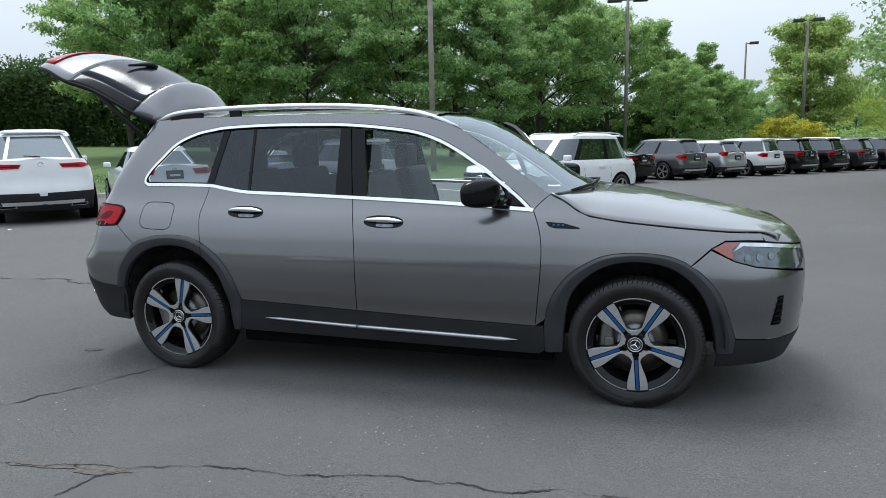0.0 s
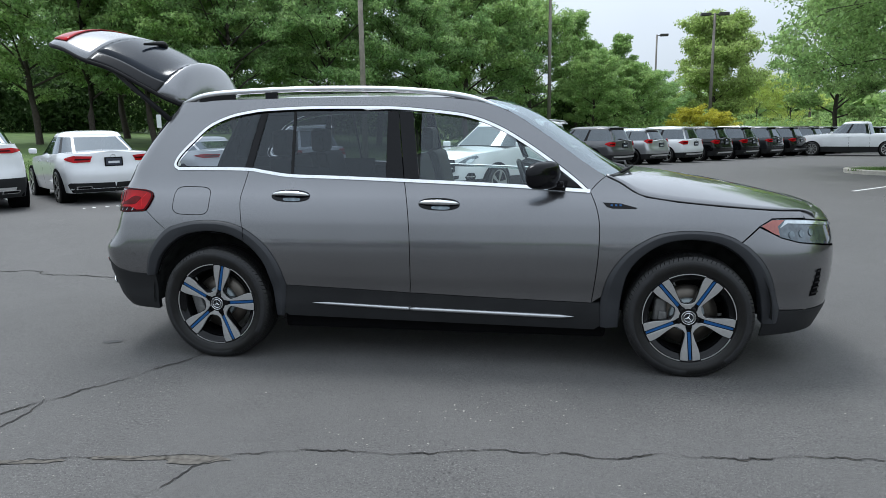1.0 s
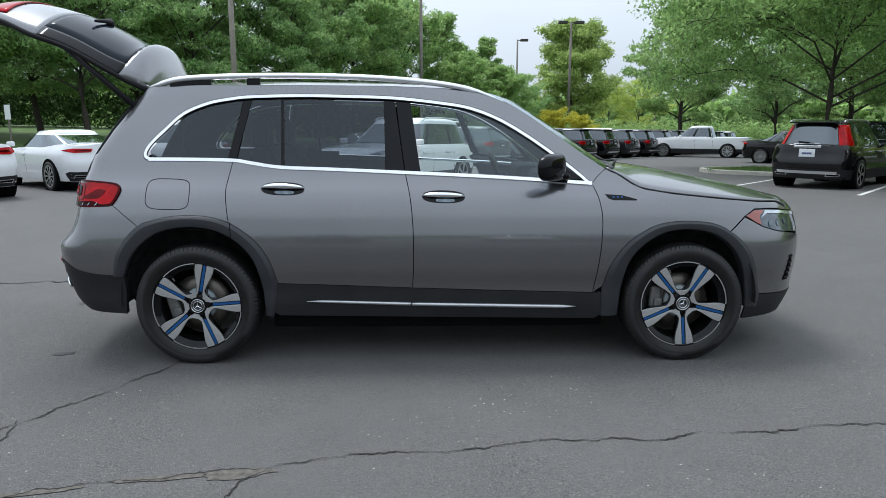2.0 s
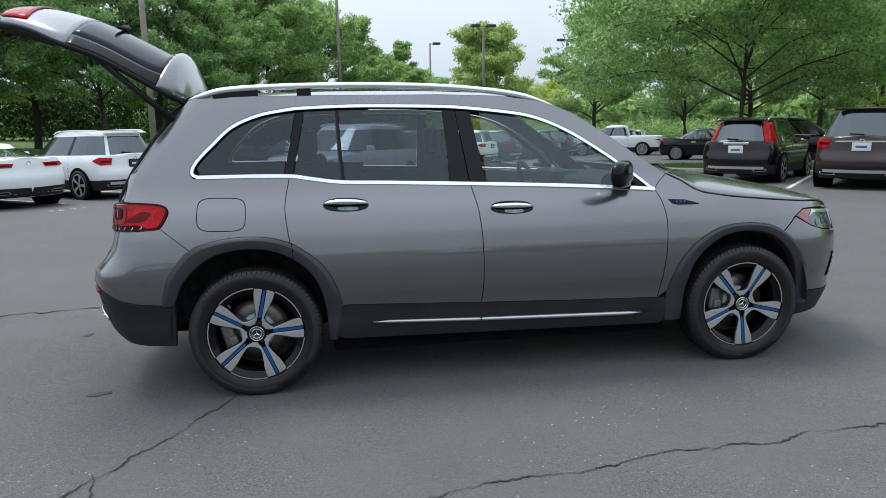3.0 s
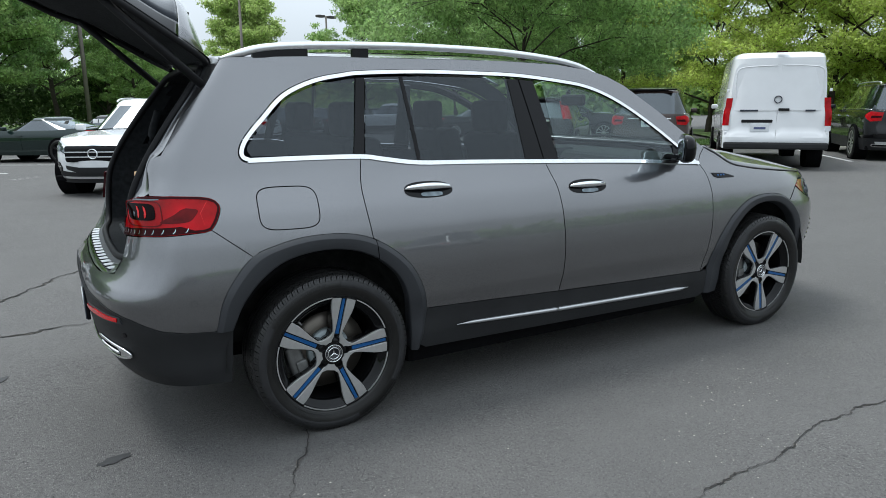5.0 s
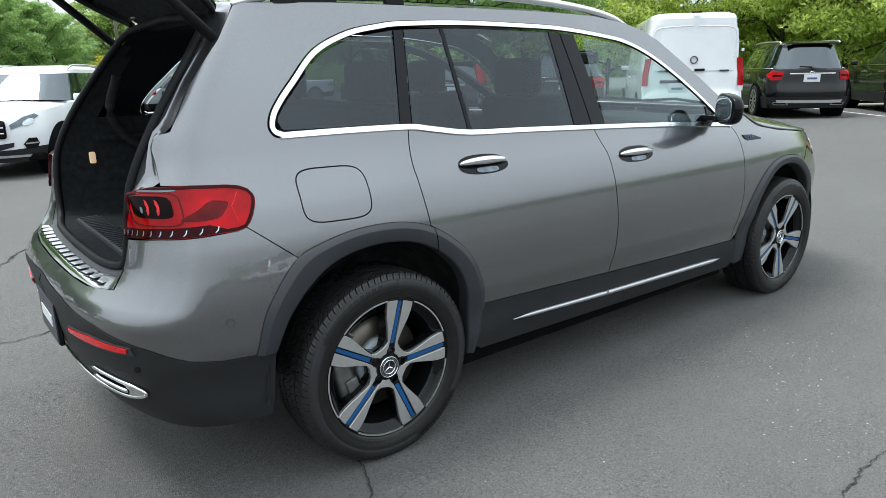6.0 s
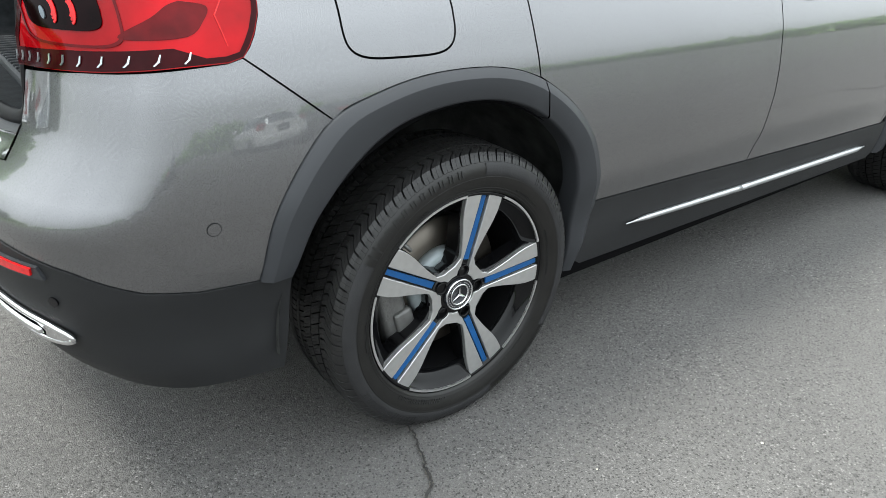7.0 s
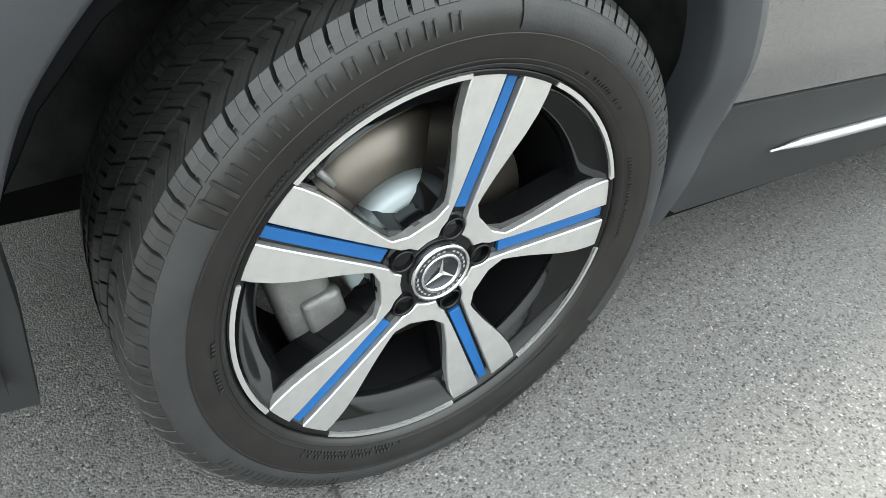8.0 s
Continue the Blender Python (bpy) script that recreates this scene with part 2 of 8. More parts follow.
def asphalt():
    m = bpy.data.materials.new("worn_asphalt")
    m.use_nodes = True
    n, l = m.node_tree.nodes, m.node_tree.links
    b = n["Principled BSDF"]
    tc = n.new("ShaderNodeTexCoord")

    def nz(scale, detail, lo, hi, rough=0.6):
        t = n.new("ShaderNodeTexNoise")
        t.inputs["Scale"].default_value, t.inputs["Detail"].default_value, t.inputs["Roughness"].default_value = scale, detail, rough
        l.new(tc.outputs["Object"], t.inputs["Vector"])
        r = n.new("ShaderNodeMapRange")
        r.inputs["From Min"].default_value, r.inputs["From Max"].default_value = 0.3, 0.7
        r.inputs["To Min"].default_value, r.inputs["To Max"].default_value = lo, hi
        l.new(t.outputs["Fac"], r.inputs["Value"])
        return r.outputs["Result"], t.outputs["Fac"]

    def math_node(op, a, c, clamp=False):
        q = n.new("ShaderNodeMath")
        q.operation, q.use_clamp = op, clamp
        for k, v in enumerate((a, c)):
            if isinstance(v, float):
                q.inputs[k].default_value = v
            else:
                l.new(v, q.inputs[k])
        return q.outputs[0]

    big, _ = nz(0.30, 4, 0.92, 1.07)
    mid, _ = nz(2.2, 7, 0.94, 1.06, 0.7)
    fine, fine_raw = nz(240, 3, 0.68, 1.32, 0.75)
    pits, pit_raw = nz(75, 3, -0.9, 1.0, 0.6)
    # worn zones, where the binder is gone and the stones lie bare
    worn, _ = nz(0.9, 5, -0.35, 1.25, 0.65)
    worn = math_node('MULTIPLY', worn, 1.0, True)
    vo = n.new("ShaderNodeTexVoronoi")
    vo.inputs["Scale"].default_value = 270
    l.new(tc.outputs["Object"], vo.inputs["Vector"])
    sep = n.new("ShaderNodeSeparateColor")
    l.new(vo.outputs["Color"], sep.inputs["Color"])
    # pale stone chips: many in the worn zones, few elsewhere
    chip = n.new("ShaderNodeMapRange")
    chip.inputs["From Min"].default_value, chip.inputs["From Max"].default_value = 0.945, 0.96
    l.new(sep.outputs[0], chip.inputs["Value"])
    chip_w = math_node('MULTIPLY', chip.outputs["Result"], math_node('ADD', math_node('MULTIPLY', worn, 0.9), 0.42))
    # each stone has its own shade, and the pits between them are dark
    stone = n.new("ShaderNodeMapRange")
    stone.inputs["To Min"].default_value, stone.inputs["To Max"].default_value = 0.84, 1.14
    l.new(sep.outputs[1], stone.inputs["Value"])
    hollow = math_node('MULTIPLY', math_node('MULTIPLY', pits, -1.0, True), math_node('ADD', math_node('MULTIPLY', worn, 0.75), 0.12))
    v = math_node('MULTIPLY', math_node('MULTIPLY', math_node('MULTIPLY', big, mid), fine), stone.outputs["Result"])
    v = math_node('MULTIPLY', v, math_node('SUBTRACT', 1.04, hollow))
    # dark open pores, as sparse as the chips
    pore = n.new("ShaderNodeMapRange")
    pore.inputs["From Min"].default_value, pore.inputs["From Max"].default_value = 0.90, 0.93
    pore.inputs["To Min"].default_value, pore.inputs["To Max"].default_value = 1.0, 0.42
    l.new(sep.outputs[2], pore.inputs["Value"])
    v = math_node('MULTIPLY', v, pore.outputs["Result"])
    v = math_node('ADD', v, chip_w)
    col = n.new("ShaderNodeMix")
    col.data_type = 'RGBA'
    col.blend_type = 'MULTIPLY'
    col.inputs[0].default_value = 1.0
    col.inputs[6].default_value = (0.106, 0.1025, 0.099, 1)
    l.new(v, col.inputs[7])
    l.new(col.outputs[2], b.inputs["Base Color"])
    b.inputs["Roughness"].default_value = 0.78
    b.inputs["Specular IOR Level"].default_value = 0.4
    bp = n.new("ShaderNodeBump")
    bp.inputs["Strength"].default_value = 0.5
    bp.inputs["Distance"].default_value = 0.006
    hsum = n.new("ShaderNodeMath")
    hsum.operation = 'SUBTRACT'
    l.new(math_node('ADD', fine_raw, math_node('MULTIPLY', pit_raw, 0.3)), hsum.inputs[0])
    l.new(vo.outputs["Distance"], hsum.inputs[1])
    l.new(hsum.outputs[0], bp.inputs["Height"])
    l.new(bp.outputs["Normal"], b.inputs["Normal"])
    return m


M["asphalt"] = asphalt()
M["crack"] = material("dirt_filled_crack", (0.028, 0.027, 0.026), 0.95, vary=0.5, scale=60)
M["crack_dust"] = material("dusty_crack_edge", (0.105, 0.096, 0.083), 0.95, vary=0.4, scale=40)
M["oil"] = material("oil_stain", (0.03, 0.03, 0.031), 0.6, vary=0.3, scale=20)
M["line_white"] = material("worn_white_road_paint", (0.62, 0.62, 0.60), 0.75, vary=0.15, scale=20, bump=0.2, bump_scale=150)
M["concrete"] = material("kerb_concrete", (0.42, 0.40, 0.35), 0.85, vary=0.15, scale=6, bump=0.3, bump_scale=80)
M["grass"] = material("lawn_soil", (0.055, 0.10, 0.022), 0.9, base2=(0.10, 0.155, 0.035), scale=1.2, bump=0.5, bump_scale=60)
M["grass_blade"] = material("grass_blades", (0.06, 0.13, 0.025), 0.7, base2=(0.13, 0.20, 0.05), scale=2.0)
M["bark"] = material("tree_bark", (0.055, 0.045, 0.036), 0.9, vary=0.3, scale=9, bump=0.7, bump_scale=30)
M["pole_metal"] = material("bronze_painted_pole", (0.15, 0.135, 0.115), 0.55, 0.2, vary=0.12, scale=5)
M["pole_dark"] = material("dark_lamp_head_metal", (0.05, 0.046, 0.042), 0.5, 0.3, vary=0.15, scale=5)
M["pole_wood"] = material("grey_utility_pole_wood", (0.24, 0.215, 0.18), 0.85, vary=0.2, scale=4, bump=0.5, bump_scale=40)


def leaf_material(name, a, c):
    m = material(name, a, 0.55, base2=c, scale=0.9, detail=3.0, spec=0.3)
    n, l = m.node_tree.nodes, m.node_tree.links
    b = n["Principled BSDF"]
    geo = n.new("ShaderNodeNewGeometry")
    hs = n.new("ShaderNodeHueSaturation")
    mr = n.new("ShaderNodeMapRange")
    mr.inputs["To Min"].default_value, mr.inputs["To Max"].default_value = 0.6, 1.45
    l.new(geo.outputs["Random Per Island"], mr.inputs["Value"])
    l.new(mr.outputs["Result"], hs.inputs["Value"])
    src = b.inputs["Base Color"].links[0].from_socket
    l.new(src, hs.inputs["Color"])
    l.new(hs.outputs["Color"], b.inputs["Base Color"])
    tl = n.new("ShaderNodeBsdfTranslucent")
    l.new(hs.outputs["Color"], tl.inputs["Color"])
    mx = n.new("ShaderNodeMixShader")
    mx.inputs[0].default_value = 0.55
    l.new(b.outputs[0], mx.inputs[1])
    l.new(tl.outputs[0], mx.inputs[2])
    out = [k for k in n if k.type == 'OUTPUT_MATERIAL'][0]
    l.new(mx.outputs[0], out.inputs[0])
    return m


M["leaf_dark"] = leaf_material("dark_green_leaves", (0.235, 0.385, 0.15), (0.43, 0.57, 0.245))
M["leaf_locust"] = leaf_material("fine_green_leaves", (0.205, 0.34, 0.115), (0.355, 0.50, 0.18))
M["leaf_mid"] = leaf_material("mid_green_leaves", (0.235, 0.38, 0.13), (0.415, 0.545, 0.205))
M["leaf_lime"] = leaf_material("yellow_green_leaves", (0.45, 0.56, 0.13), (0.63, 0.71, 0.21))
M["leaf_yellow"] = leaf_material("yellow_leaves", (0.44, 0.42, 0.05), (0.58, 0.54, 0.08))
M["leaf_pale"] = leaf_material("pale_green_leaves", (0.30, 0.41, 0.12), (0.46, 0.56, 0.20))
M["hedge"] = leaf_material("hedge_leaves", (0.045, 0.088, 0.026), (0.09, 0.145, 0.045))

# ---- geometry helpers ----
from mathutils import geometry


def raw(name, verts, faces, mat, parent=None, label="", smooth=True, normals=None):
    me = bpy.data.meshes.new(name)
    me.from_pydata([tuple(map(float, v)) for v in verts], [], faces)
    if smooth:
        me.polygons.foreach_set("use_smooth", [True] * len(me.polygons))
    me.materials.append(mat)
    me.update()
    if normals is not None:
        me.normals_split_custom_set_from_vertices([tuple(map(float, v)) for v in normals])
    ob = new(name, me)
    if parent:
        ob.parent = parent
    if label:
        ob["label"] = label
    return ob


def part(name, bm, mat, parent=None, label="", smooth=False):
    me = bpy.data.meshes.new(name)
    bm.to_mesh(me)
    bm.free()
    if smooth:
        me.polygons.foreach_set("use_smooth", [True] * len(me.polygons))
    me.materials.append(mat)
    ob = new(name, me)
    if parent:
        ob.parent = parent
    if label:
        ob["label"] = label
    return ob


def again(ob, parent, m, name=None):
    """Another object on the same mesh."""
    o = new(name or ob.name.split(".")[0], ob.data)
    o.parent = parent
    o.matrix_local = m
    if "label" in ob:
        o["label"] = ob["label"]
    return o


def add_box(bm, size, m=Matrix(), bevel=0.0, seg=2):
    r = bmesh.ops.create_cube(bm, size=1.0, matrix=m @ Matrix.Diagonal((*size, 1)))
    if bevel:
        es = list({e for v in r["verts"] for e in v.link_edges})
        bmesh.ops.bevel(bm, geom=es, offset=bevel, segments=seg, affect='EDGES', profile=0.6)


def add_cyl(bm, r1, r2, depth, m=Matrix(), seg=24):
    bmesh.ops.create_cone(bm, cap_ends=True, segments=seg, radius1=r1, radius2=r2, depth=depth, matrix=m)


def lathe(profile, seg=64, axis='y'):
    """Verts and faces of a profile of (radius, along) turned round the axis."""
    vs, fs = [], []
    n = len(profile)
    for i in range(seg):
        a = 2 * math.pi * i / seg
        for r, h in profile:
            vs.append((r * math.cos(a), h, r * math.sin(a)) if axis == 'y' else (r * math.cos(a), r * math.sin(a), h))
    for i in range(seg):
        j = (i + 1) % seg
        for k in range(n - 1):
            f = (i * n + k, i * n + k + 1, j * n + k + 1, j * n + k)
            fs.append(f if axis == 'z' else f[::-1])
    return vs, fs


def catmull(pts, n=6):
    """A smooth polyline through points of any dimension."""
    p = [np.array(q, float) for q in pts]
    p = [2 * p[0] - p[1]] + p + [2 * p[-1] - p[-2]]
    out = []
    for i in range(1, len(p) - 2):
        for k in range(n):
            t = k / n
            a, b, c, d = p[i - 1], p[i], p[i + 1], p[i + 2]
            out.append(0.5 * (2 * b + (c - a) * t + (2 * a - 5 * b + 4 * c - d) * t * t + (3 * b - a - 3 * c + d) * t ** 3))
    out.append(p[-2])
    return [tuple(q) for q in out]


def tube(points, radius, seg=8, closed=False, flat=1.0):
    """Verts and faces of a tube along points; radius may be a list; flat squashes it upright."""
    pts = [Vector(p) for p in points]
    n = len(pts)
    rs = radius if isinstance(radius, (list, tuple)) else [radius] * n
    vs, fs = [], []
    up = Vector((0, 0, 1))
    for i, p in enumerate(pts):
        a, b = pts[max(0, i - 1)], pts[min(n - 1, i + 1)]
        if closed:
            a, b = pts[i - 1], pts[(i + 1) % n]
        d = (b - a).normalized()
        s = d.cross(up)
        s = s.normalized() if s.length > 1e-3 else Vector((1, 0, 0))
        t = s.cross(d)
        for k in range(seg):
            w = 2 * math.pi * k / seg
            vs.append(p + rs[i] * (math.cos(w) * s + flat * math.sin(w) * t))
    for i in range(n if closed else n - 1):
        j = (i + 1) % n
        for k in range(seg):
            q = (k + 1) % seg
            fs.append((i * seg + k, i * seg + q, j * seg + q, j * seg + k))
    if not closed:
        fs.append(tuple(range(seg))[::-1])
        fs.append(tuple((n - 1) * seg + k for k in range(seg)))
    return vs, fs


def blur(v, sigma_steps):
    k = int(max(1, round(3 * sigma_steps)))
    g = np.exp(-0.5 * (np.arange(-k, k + 1) / sigma_steps) ** 2)
    return np.convolve(np.pad(v, k, mode='reflect', reflect_type='odd'), g / g.sum(), mode='valid')


class Skin:
    """A car body's side and ends as one sheet: at each height a plan curve, unrolled by its length u (0 at x = 0)."""

    def __init__(self, width, rear, front, rear_r, front_r, rear_n=2.8, front_n=2.6, taper_r=(0.06, 0.08), taper_f=(0.12, 0.2),
                 z0=0.1, z1=1.75, sigma=3.0, xr=-1.2, xf=1.0):
        self.dz, self.du = 0.01, 0.01
        self.z = np.arange(z0, z1 + 1e-6, self.dz)
        cur = lambda c: blur(np.interp(self.z, [p[0] for p in c], [p[1] for p in c]), sigma)
        self.w, self.r, self.f, self.rr, self.fr = cur(width), cur(rear), cur(front), cur(rear_r), cur(front_r)
        span = np.clip((self.z - 0.7) / 0.5, 0, 1)
        kr, kf = taper_r[0] + (taper_r[1] - taper_r[0]) * span, taper_f[0] + (taper_f[1] - taper_f[0]) * span
        self.u = np.arange(-4.6, 4.6 + 1e-6, self.du)
        th = math.pi / 2 * np.linspace(0, 1, 260) ** 1.5
        self.X = np.zeros((len(self.z), len(self.u)))
        self.Y = np.zeros_like(self.X)
        for i in range(len(self.z)):
            xa, xb = self.r[i] + self.rr[i], self.f[i] - self.fr[i]
            mid = np.linspace(xa, xb, 300)
            xr_ = xa - self.rr[i] * np.sin(th) ** (2 / rear_n)
            xf_ = xb + self.fr[i] * np.sin(th) ** (2 / front_n)
            x = np.concatenate([xr_[::-1], mid[1:-1], xf_])
            fac = np.concatenate([(np.cos(th) ** (2 / rear_n))[::-1], np.ones(298), np.cos(th) ** (2 / front_n)])
            y = (self.w[i] - kr[i] * np.maximum(0, xr - x) ** 2 - kf[i] * np.maximum(0, x - xf) ** 2) * fac
            s = np.concatenate([[0], np.cumsum(np.hypot(np.diff(x), np.diff(y)))])
            s -= np.interp(0.0, x, s)
            self.X[i] = np.interp(self.u, s, x)
            self.Y[i] = np.interp(self.u, s, y)
        self.ends = None

    def _at(self, T, u, z):
        a = np.clip((u - self.u[0]) / self.du, 0, len(self.u) - 1.001)
        b = np.clip((z - self.z[0]) / self.dz, 0, len(self.z) - 1.001)
        i, j = b.astype(int), a.astype(int)
        p, q = b - i, a - j
        return (1 - p) * ((1 - q) * T[i, j] + q * T[i, j + 1]) + p * ((1 - q) * T[i + 1, j] + q * T[i + 1, j + 1])

    def point(self, u, z):
        u, z = np.asarray(u, float), np.asarray(z, float)
        return np.stack([self._at(self.X, u, z), -self._at(self.Y, u, z), z], -1)

    def normal(self, u, z, h=0.02):
        u, z = np.asarray(u, float), np.asarray(z, float)
        a = self.point(u + h, z) - self.point(u - h, z)
        b = self.point(u, z + h) - self.point(u, z - h)
        n = np.cross(a, b)
        return n / np.maximum(1e-9, np.linalg.norm(n, axis=-1, keepdims=True))

    def place(self, u, z, off=0.0):
        return self.point(u, z) + self.normal(u, z) * off

    def row(self, T, z):
        b = min(max((z - self.z[0]) / self.dz, 0), len(self.z) - 1.001)
        i = int(b)
        return (1 - (b - i)) * T[i] + (b - i) * T[i + 1]

    def u_of_x(self, x, z):
        return float(np.interp(x, self.row(self.X, z), self.u))

    def u_of_y(self, y, z, rear=True):
        """The unrolled place on the end face at the sideways distance y (0 to half the width)."""
        Y = self.row(self.Y, z)
        h = len(self.u) // 2
        if rear:
            k = max(1, np.argmax(Y > 1e-4))
            return float(np.interp(y, Y[k - 1:h - 40], self.u[k - 1:h - 40]))
        Y = Y[::-1]
        k = max(1, np.argmax(Y > 1e-4))
        return float(np.interp(y, Y[k - 1:h - 40], self.u[::-1][k - 1:h - 40]))


def inside(poly, pts):
    x, y = pts[:, 0], pts[:, 1]
    r = np.zeros(len(pts), bool)
    p = np.asarray(poly)
    q = np.roll(p, -1, 0)
    for (x0, y0), (x1, y1) in zip(p, q):
        if y0 == y1:
            continue
        c = ((y0 > y) != (y1 > y)) & (x < (x1 - x0) * (y - y0) / (y1 - y0) + x0)
        r ^= c
    return r


def dense(poly, step):
    out = []
    for a, b in zip(poly, poly[1:] + poly[:1]):
        n = max(1, int(math.ceil(math.dist(a, b) / step)))
        out += [(a[0] + (b[0] - a[0]) * k / n, a[1] + (b[1] - a[1]) * k / n) for k in range(n)]
    clean = [out[0]]
    for p in out[1:]:
        if math.dist(p, clean[-1]) > 2e-4:
            clean.append(p)
    if math.dist(clean[0], clean[-1]) < 2e-4:
        clean.pop()
    return clean


def shrink(poly, d):
    """Moves each corner inwards by about d."""
    p = np.array(poly)
    area = np.sum(p[:, 0] * np.roll(p[:, 1], -1) - np.roll(p[:, 0], -1) * p[:, 1])
    a, b = np.roll(p, 1, 0), np.roll(p, -1, 0)
    e1, e2 = p - a, b - p
    e1 /= np.maximum(1e-9, np.linalg.norm(e1, axis=1, keepdims=True))
    e2 /= np.maximum(1e-9, np.linalg.norm(e2, axis=1, keepdims=True))
    n = np.stack([-(e1 + e2)[:, 1], (e1 + e2)[:, 0]], 1)
    n /= np.maximum(0.5, np.linalg.norm(n, axis=1, keepdims=True))
    return [tuple(q) for q in p + n * d * (1 if area > 0 else -1)]


def fill2d(poly, step, holes=()):
    """Triangles that fill a flat outline, with inner points on a grid."""
    rings = [poly] + list(holes)
    pts, edges = [], []
    for r in rings:
        o = len(pts)
        pts += r
        edges += [(o + i, o + (i + 1) % len(r)) for i in range(len(r))]
    nb = len(pts)
    p = np.array(poly)
    lo, hi = p.min(0), p.max(0)
    g = np.stack(np.meshgrid(np.arange(lo[0] + step * 0.37, hi[0], step), np.arange(lo[1] + step * 0.41, hi[1], step)), -1).reshape(-1, 2)
    if len(g):
        ok = inside(poly, g)
        for h in holes:
            ok &= ~inside(h, g)
        g = g[ok]
    if len(g):
        b = np.array(pts)
        d = np.min(np.linalg.norm(g[:, None] - b[None], axis=2), axis=1)
        g = g[d > step * 0.45]
    allp = [Vector(q) for q in pts] + [Vector((float(q[0]), float(q[1]))) for q in g]
    v, e, f, ov, oe, of = geometry.delaunay_2d_cdt(allp, edges, [], 0, 1e-6)
    V = np.array([tuple(q) for q in v])
    cen = np.array([V[list(t)].mean(0) for t in f])
    ok = inside(poly, cen)
    for h in holes:
        ok &= ~inside(h, cen)
    tris = []
    for t, k in zip(f, ok):
        if not k:
            continue
        a, b, c = V[t[0]], V[t[1]], V[t[2]]
        area = (b[0] - a[0]) * (c[1] - a[1]) - (c[0] - a[0]) * (b[1] - a[1])
        if abs(area) < 1e-9:
            continue
        tris.append(tuple(t) if area > 0 else (t[0], t[2], t[1]))
    return V, tris


def sheet(name, skin, outline, mat, parent, off=0.0, thick=0.012, step=0.035, gap=0.0, holes=(), left=False, label="", m=None, unrolled=False, rim_mat=None):
    """A panel on the skin: its outline as (x, z) points, or (u, z) if unrolled; holes likewise. The rim is turned inwards by thick."""
    def un(o):
        return [tuple(q) for q in o] if unrolled else [(skin.u_of_x(x, z), z) for x, z in o]
    poly = dense(un(outline), step)
    if gap:
        poly = shrink(poly, gap)
    hs = [dense(un(h), step) for h in holes]
    V, tris = fill2d(poly, step, hs)
    u, z = V[:, 0], V[:, 1]
    N = skin.normal(u, z)
    P = skin.point(u, z) + N * off
    n0 = len(P)
    # rim
    cnt = {}
    for t in tris:
        for a, b in ((t[0], t[1]), (t[1], t[2]), (t[2], t[0])):
            cnt[(a, b)] = cnt.get((a, b), 0) + 1
    rim = [(a, b) for (a, b) in cnt if (b, a) not in cnt]
    idx, P2, N2 = {}, [], []
    faces = list(tris)
    for a, b in rim:
        for q in (a, b):
            if q not in idx:
                idx[q] = n0 + len(P2)
                P2.append(P[q] - N[q] * thick)
                N2.append(N[q])
        faces.append((b, a, idx[a], idx[b]))
    allP = np.vstack([P, np.array(P2)]) if P2 else P
    allN = np.vstack([N, np.array(N2)]) if P2 else N
    if left:
        allP = allP * (1, -1, 1)
        allN = allN * (1, -1, 1)
        faces = [tuple(reversed(f)) for f in faces]
    me = bpy.data.meshes.new(name)
    me.from_pydata([tuple(map(float, q)) for q in allP], [], faces)
    me.polygons.foreach_set("use_smooth", [len(f) == 3 for f in faces])
    me.materials.append(mat)
    if rim_mat:
        me.materials.append(rim_mat)
        me.polygons.foreach_set("material_index", [0 if len(f) == 3 else 1 for f in faces])
    me.update()
    # true surface normals on the face, flat ones on the rim
    ln = np.zeros((len(me.loops), 3))
    vi = np.zeros(len(me.loops), int)
    me.loops.foreach_get("vertex_index", vi)
    k = 0
    for f, poly_ in zip(faces, me.polygons):
        if len(f) == 3:
            ln[k:k + 3] = allN[vi[k:k + 3]]
        else:
            ln[k:k + len(f)] = poly_.normal
        k += len(f)
    me.normals_split_custom_set([tuple(q) for q in ln])
    ob = new(name, me)
    ob.parent = parent
    if m is not None:
        ob.matrix_local = m
    if label:
        ob["label"] = label
    return ob


def band(skin, line, half, n=1):
    """The outline of a strip of half width along a line of (x, z) points."""
    p = np.array(line, float)
    t = np.gradient(p, axis=0)
    t /= np.linalg.norm(t, axis=1, keepdims=True)
    s = np.stack([-t[:, 1], t[:, 0]], 1)
    return [tuple(q) for q in p - s * half] + [tuple(q) for q in (p + s * half)[::-1]]


def grid_mesh(name, P, mat, parent=None, label="", flip=False, thick=0.0):
    """A smooth sheet from an array of points, rows by columns."""
    r, c = P.shape[:2]
    fs = []
    for i in range(r - 1):
        for j in range(c - 1):
            f = (i * c + j, i * c + j + 1, (i + 1) * c + j + 1, (i + 1) * c + j)
            fs.append(f[::-1] if flip else f)
    ob = raw(name, P.reshape(-1, 3), fs, mat, parent, label)
    if thick:
        md = ob.modifiers.new("thickness", 'SOLIDIFY')
        md.thickness, md.offset = thick, -1
    return ob


def empty(name, m=None, parent=None):
    o = new(name)
    if parent:
        o.parent = parent
    if m is not None:
        o.matrix_local = m
    return o

